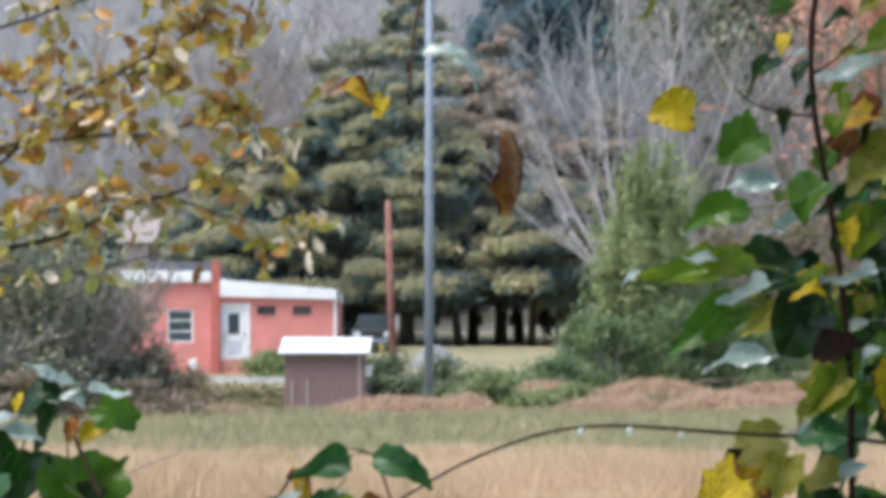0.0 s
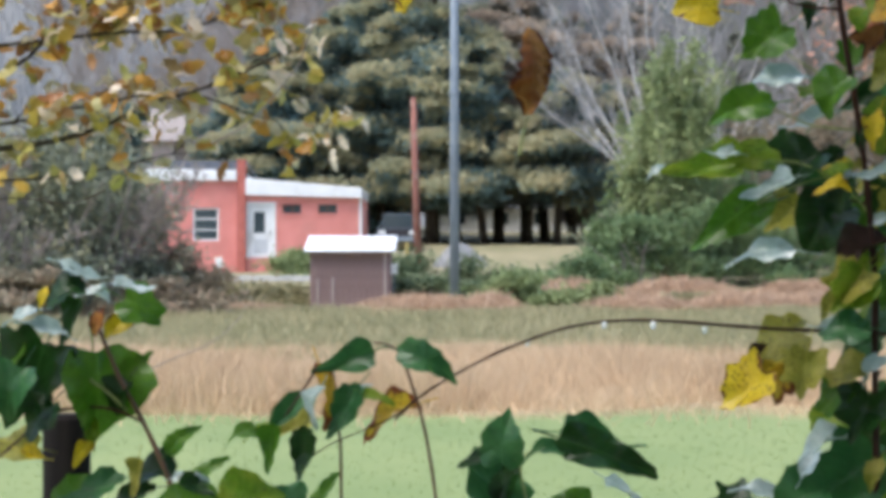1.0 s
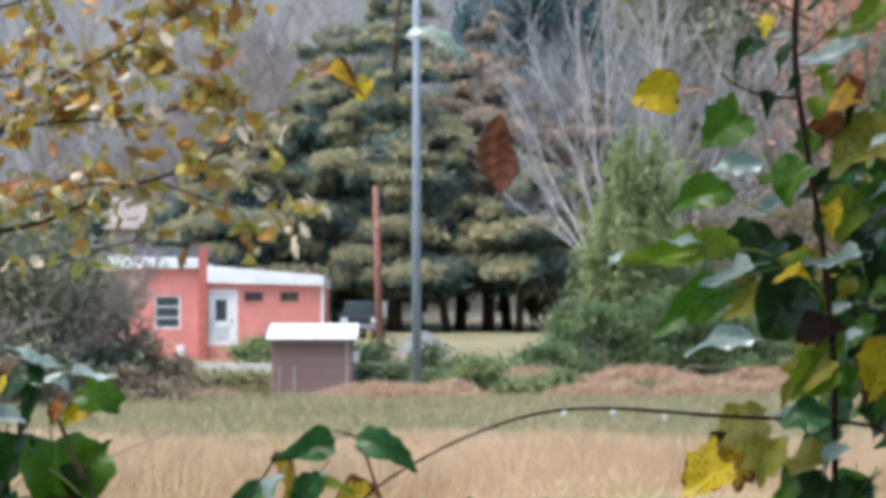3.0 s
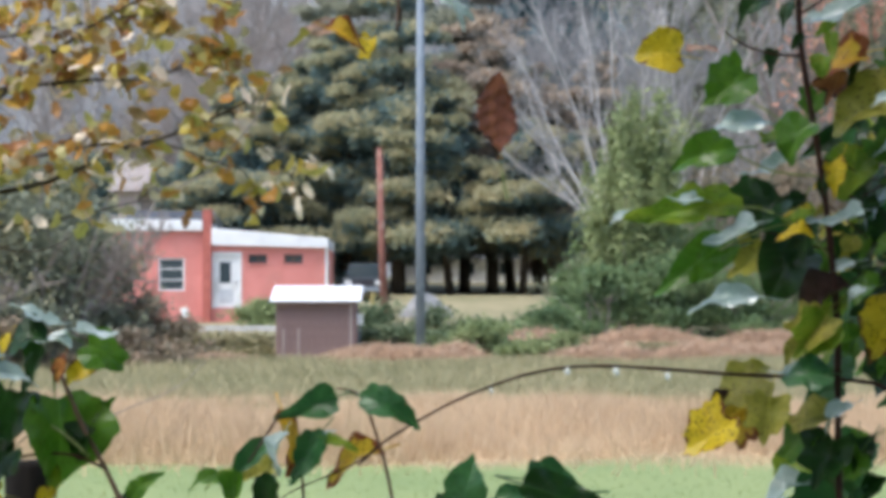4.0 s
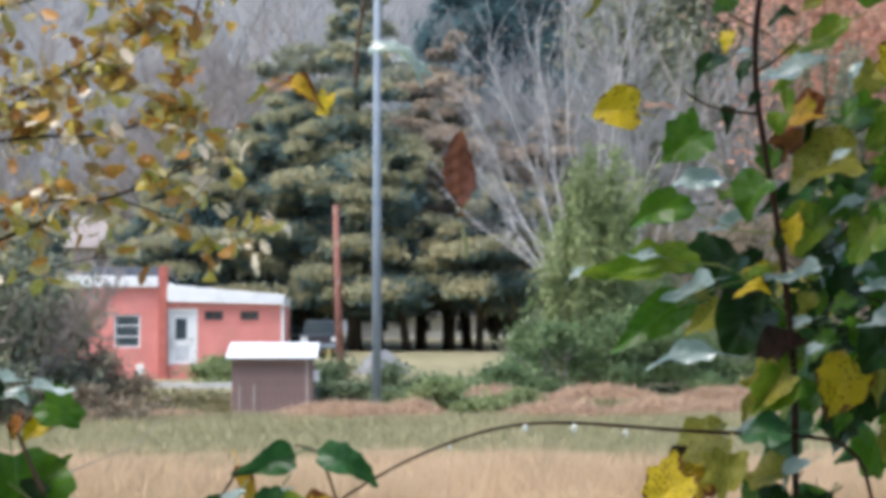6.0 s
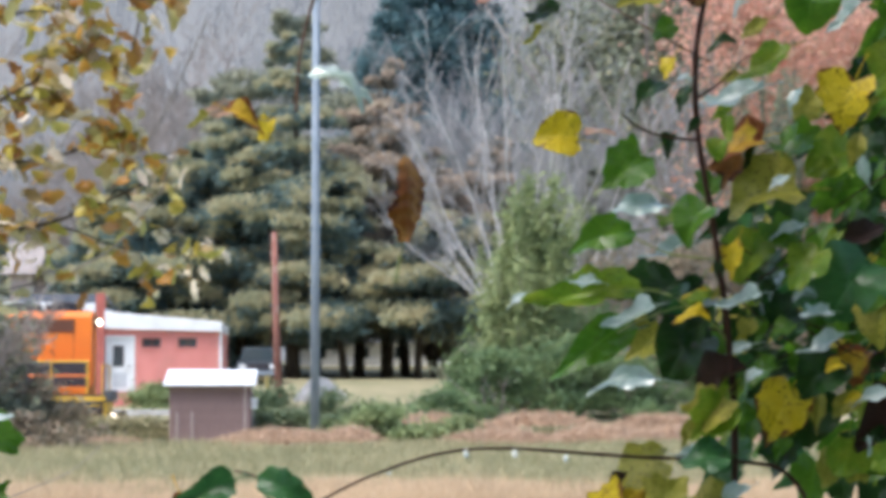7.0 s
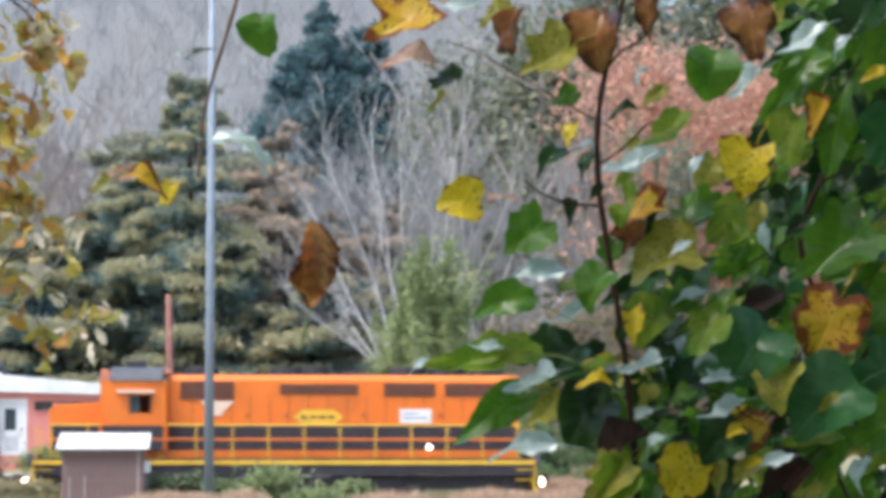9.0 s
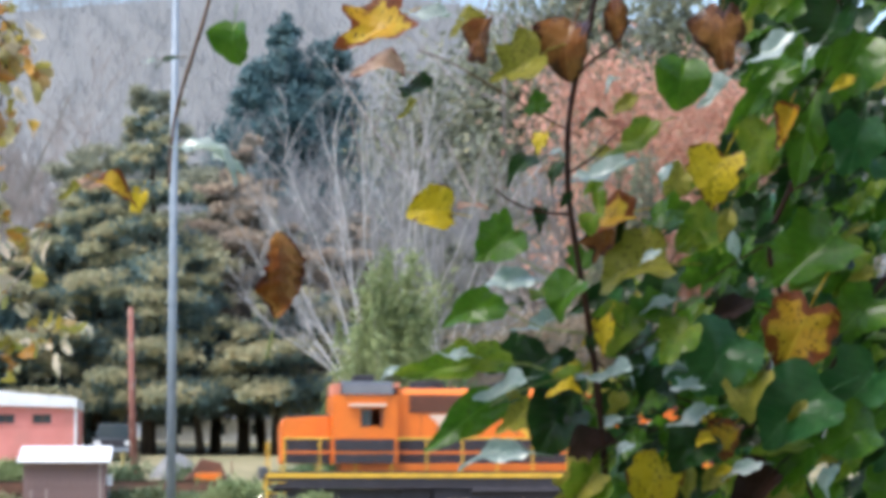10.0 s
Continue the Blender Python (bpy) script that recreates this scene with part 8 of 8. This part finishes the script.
def withered_blade(name, colour, back, parent, label):
    """One face of a shrivelled leaf: long, ribbed along its side veins, folded and torn at the margin; back: how far behind."""
    rng = np.random.default_rng(5)
    rows_n, cols = 30, 16
    left = np.interp(np.linspace(0, 1, rows_n + 1), (0, 0.07, 0.2, 0.45, 0.66, 0.72, 0.88, 1), (0.01, 0.07, 0.12, 0.19, 0.30, 0.24, 0.10, 0.005))
    right = np.interp(np.linspace(0, 1, rows_n + 1), (0, 0.05, 0.15, 0.3, 0.5, 0.7, 0.85, 1), (0.01, 0.12, 0.20, 0.27, 0.27, 0.20, 0.10, 0.005))
    left, right = 1.18 * left * (1 + 0.09 * rng.normal(size=rows_n + 1)), 1.18 * right * (1 + 0.07 * rng.normal(size=rows_n + 1))
    geo, edge = Geo(), []
    for r in range(rows_n + 1):
        s = r / rows_n
        for c in range(cols + 1):
            v = 2 * c / cols - 1
            x = (left[r] if v < 0 else right[r]) * v + 0.05 * math.sin(3.2 * s)
            rib = 0.009 * math.sin(2 * math.pi * (6.5 * s - 2.6 * abs(x))) * min(1, 4 * abs(v)) * math.sin(math.pi * s)
            y = 0.16 * abs(x) - 0.05 * math.sin(math.pi * s) + rib + 0.10 * v * math.sin(4 * s) * s + back
            geo.v.append((x, y, 0.5 - s))
            edge.append(abs(v))
    w = cols + 1
    geo.f = [(r * w + c, (r + 1) * w + c, (r + 1) * w + c + 1, r * w + c + 1) for r in range(rows_n) for c in range(cols)]
    ob = part(name, geo, LEAF[colour], parent, label, smooth=True)
    ob.data.attributes.new("edge", "FLOAT", "POINT").data.foreach_set("value", edge)
    ob.matrix_basis = Matrix.Scale(0.155, 4)
    return ob


def build_hanging_leaf():
    """A withered leaf that hangs by a thread and turns in the air; its own axis is upright."""
    p = near_point(144, 343, NEAR)
    hanging = thing("hanging_leaf", "withered russet-brown curled leaf hanging by a thread", "leaf", pose(*p))
    withered_blade("blade", "withered", 0.0, hanging, "tan and russet ribbed upper face")
    withered_blade("underside", "underside", 0.008, hanging, "dark red-brown underside, shade put into its colour")
    part("thread", Geo().tube([(0.002, -0.004, 0.076), (0.0, 0, 3.4)], 0.00015, 4), TWIG_GREY, hanging, "fine thread")
    part("bract", Geo().tube(smooth_line([(0.0, 0, -0.074), (-0.010, 0.002, -0.11), (-0.020, 0, -0.15)]), [0.001] * 5 + [0.003] * 7, 6), PETIOLE, hanging, "thin greenish bract below the leaf")
    return hanging


def build_yellow_tree():
    """An autumn tree at the side, 9.5 m off, whose limbs reach in with large yellow and tan leaves."""
    rng = np.random.default_rng(41)
    tree = thing("yellow_leaved_tree", "autumn tree with thinning yellow, tan and orange leaves", "tree", pose(-2.95, 9.5, -0.1))
    part("trunk", Geo().tube([(0, 0, 0), (0.05, 0, 1.6), (0.0, 0.1, 4.2)], [0.10, 0.08, 0.05], 10), BARK, tree, smooth=True)
    twigs, bare, spots = Geo(), Geo(), []
    # limbs as sideways and height in centimetres from the point at eye level 1.7 m to the left; leaves on each metre; thickness
    limbs = (([(-125, -10), (-60, 35), (0, 44), (18, 47), (36, 53), (52, 61), (70, 64), (86, 70), (104, 79)], 26, 13),
             ([(-125, 5), (-60, 45), (0, 53), (18, 57), (52, 63)], 58, 9),
             ([(-125, 40), (-40, 78), (30, 86), (44, 87), (64, 86), (82, 93), (93, 97)], 40, 8),
             ([(-125, 20), (-50, 55), (0, 72), (18, 89), (44, 106), (60, 116), (84, 132)], 58, 9),
             ([(-125, 60), (-60, 90), (-10, 100), (24, 108), (70, 112)], 60, 7),
             ([(-125, 80), (-50, 120), (0, 128), (40, 140), (76, 146)], 46, 8),
             ([(-125, 110), (-20, 150), (50, 176), (80, 178), (100, 168), (102, 148), (96, 124)], 22, 8),
             ([(80, 178), (98, 174), (108, 160), (112, 142)], 26, 4),
             ([(-60, 35), (-20, 30), (20, 32), (44, 38), (60, 42)], 14, 5),
             ([(-60, 35), (-25, 22), (4, 25), (24, 21), (36, 27)], 10, 4),
             ([(86, 70), (93, 80), (100, 70), (108, 62), (120, 50)], 32, 4),
             ([(70, 64), (82, 60), (92, 56), (100, 54)], 36, 4),
             ([(76, 65), (94, 82), (108, 104), (118, 124), (126, 142)], 0, 3))
    for pts, leafy, thick in limbs:
        line = smooth_line([Vector((1.25 + 0.01 * a, 0.12 * math.sin(0.05 * a + thick), 1.7 + 0.01 * b)) for a, b in pts], 2)
        n = len(line)
        (twigs if leafy else bare).tube(line, [0.0005 * thick * 2 * (1 - 0.75 * i / (n - 1)) + 0.0012 for i in range(n)], 6)
        run = sum((b - a).length for a, b in zip(line, line[1:]))
        for k in range(int(run * leafy / 1.9)):
            i = int(rng.integers(max(1, n // 5), n))
            way = (line[i] - line[i - 1]).normalized() * 0.6 + Vector((0.2, rng.normal(0, 0.6), rng.normal(0.0, 0.8)))
            q, r, _ = limb(rng, line[i], way, rng.uniform(0.06, 0.20), 0.0022, 3, 0.25)
            twigs.tube(q, [max(v, 0.0012) for v in r], 4)
            for m in range(int(rng.integers(2, 5))):
                spots.append(np.array(q[3 - (m % 2)]) + rng.normal(0, 0.028, 3))
    tagged(part("branch_mass", twigs, BARK, tree, smooth=True), kind="stuff")
    part("bare_twig", bare, TWIG_GREY, tree, "thin grey leafless twig", smooth=True)
    leaves = Geo()
    for c in spots:
        d = rng.normal(size=3) * np.array([1.0, 0.8, 0.8]) + np.array([0.25, 0, -0.45])
        d /= np.linalg.norm(d)
        s = np.cross(d, rng.normal(size=3))
        s /= np.linalg.norm(s)
        up = np.cross(d, s)
        L, W = rng.uniform(0.055, 0.115), rng.uniform(0.016, 0.036)
        a, cup = c - d * L / 2, rng.uniform(-0.35, 0.35) * L
        n = len(leaves.v)
        for f, e in ((0, 0), (0.18, 0.75), (0.34, 0.55), (0.52, 1.0), (0.66, 0.6), (0.80, 0.62), (1, 0)):
            bend = up * cup * (2 * f - 1) ** 2
            leaves.v += [tuple(a + d * L * f + bend + s * W * e + up * 0.35 * W * e), tuple(a + d * L * f + bend), tuple(a + d * L * f + bend - s * W * e + up * 0.35 * W * e)]
        for k in range(6):
            b = n + 3 * k
            leaves.f += [(b, b + 1, b + 4, b + 3), (b + 1, b + 2, b + 5, b + 4)]
    tagged(part("crown", leaves, YELLOW_TREE, tree, smooth=True), kind="stuff")


def build_fence_post():
    post = thing("fence_post", "dark wet wooden fence post among the leaves", "fence post", pose(-0.745, 4.75, 0))
    part("post", Geo().tube([(0, 0, -0.05), (0.004, 0, 0.7), (0, 0, 1.305), (0, 0, 1.318)], [0.050, 0.047, 0.045, 0.040], 14), DARK_POST, post, smooth=True)
    part("wire", Geo().tube([(-0.053, 0, 1.0), (0, -0.05, 1.0), (0.053, 0, 1.0), (0, 0.05, 1.0), (-0.053, 0, 1.0)], 0.0015, 5), GALVANISED, post)


build_ground()
build_grass()
build_woods()
build_mound()
build_unseen_shade_tree()
build_far_houses()
build_vehicle()
build_red_house()
build_utility_box()
build_shed()
build_poles()
build_track()
locomotive = build_locomotive()
flatcar = build_flatcar()
build_yellow_tree()
build_fence_post()
build_vine()
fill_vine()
build_hanging_twig()
build_gold_sprig()
build_sapling()
build_bramble()
hanging_leaf = build_hanging_leaf()


def motions():
    # the train runs from left to right at an even 9.1 m/s
    times = [i * 0.5 for i in range(20)] + [9.8, 9.9, 10.0]
    for vehicle, start in ((locomotive, -79.5), (flatcar, -97.4)):
        walk(vehicle, [(t, pose(start + 9.1 * t, 87, 0)) for t in times])

    # the hanging leaf sways and turns to and fro on its thread: seconds, sideways, height, turn
    swing = [
        (0, 0.122, 1.952, 45),
        (0.5, 0.133, 1.955, 46),
        (1, 0.121, 1.944, 34),
        (1.5, 0.145, 1.957, 32),
        (2, 0.138, 1.95, 46),
        (2.5, 0.147, 1.948, 130),
        (4, 0.136, 1.947, 128),
        (4.5, 0.144, 1.94, 116),
        (5, 0.135, 1.944, 42),
        (5.5, 0.139, 1.945, 136),
        (7, 0.145, 1.945, 40),
        (7.5, 0.132, 1.94, 26),
        (8, 0.158, 1.943, 30),
        (8.5, 0.131, 1.945, 24),
        (9, 0.153, 1.944, 18),
        (9.5, 0.153, 1.947, 16),
        (10, 0.146, 1.94, 20),
    ]
    walk(hanging_leaf, [(t, pose(x, NEAR, z, 0, 0, a)) for t, x, z, a in swing])


motions()
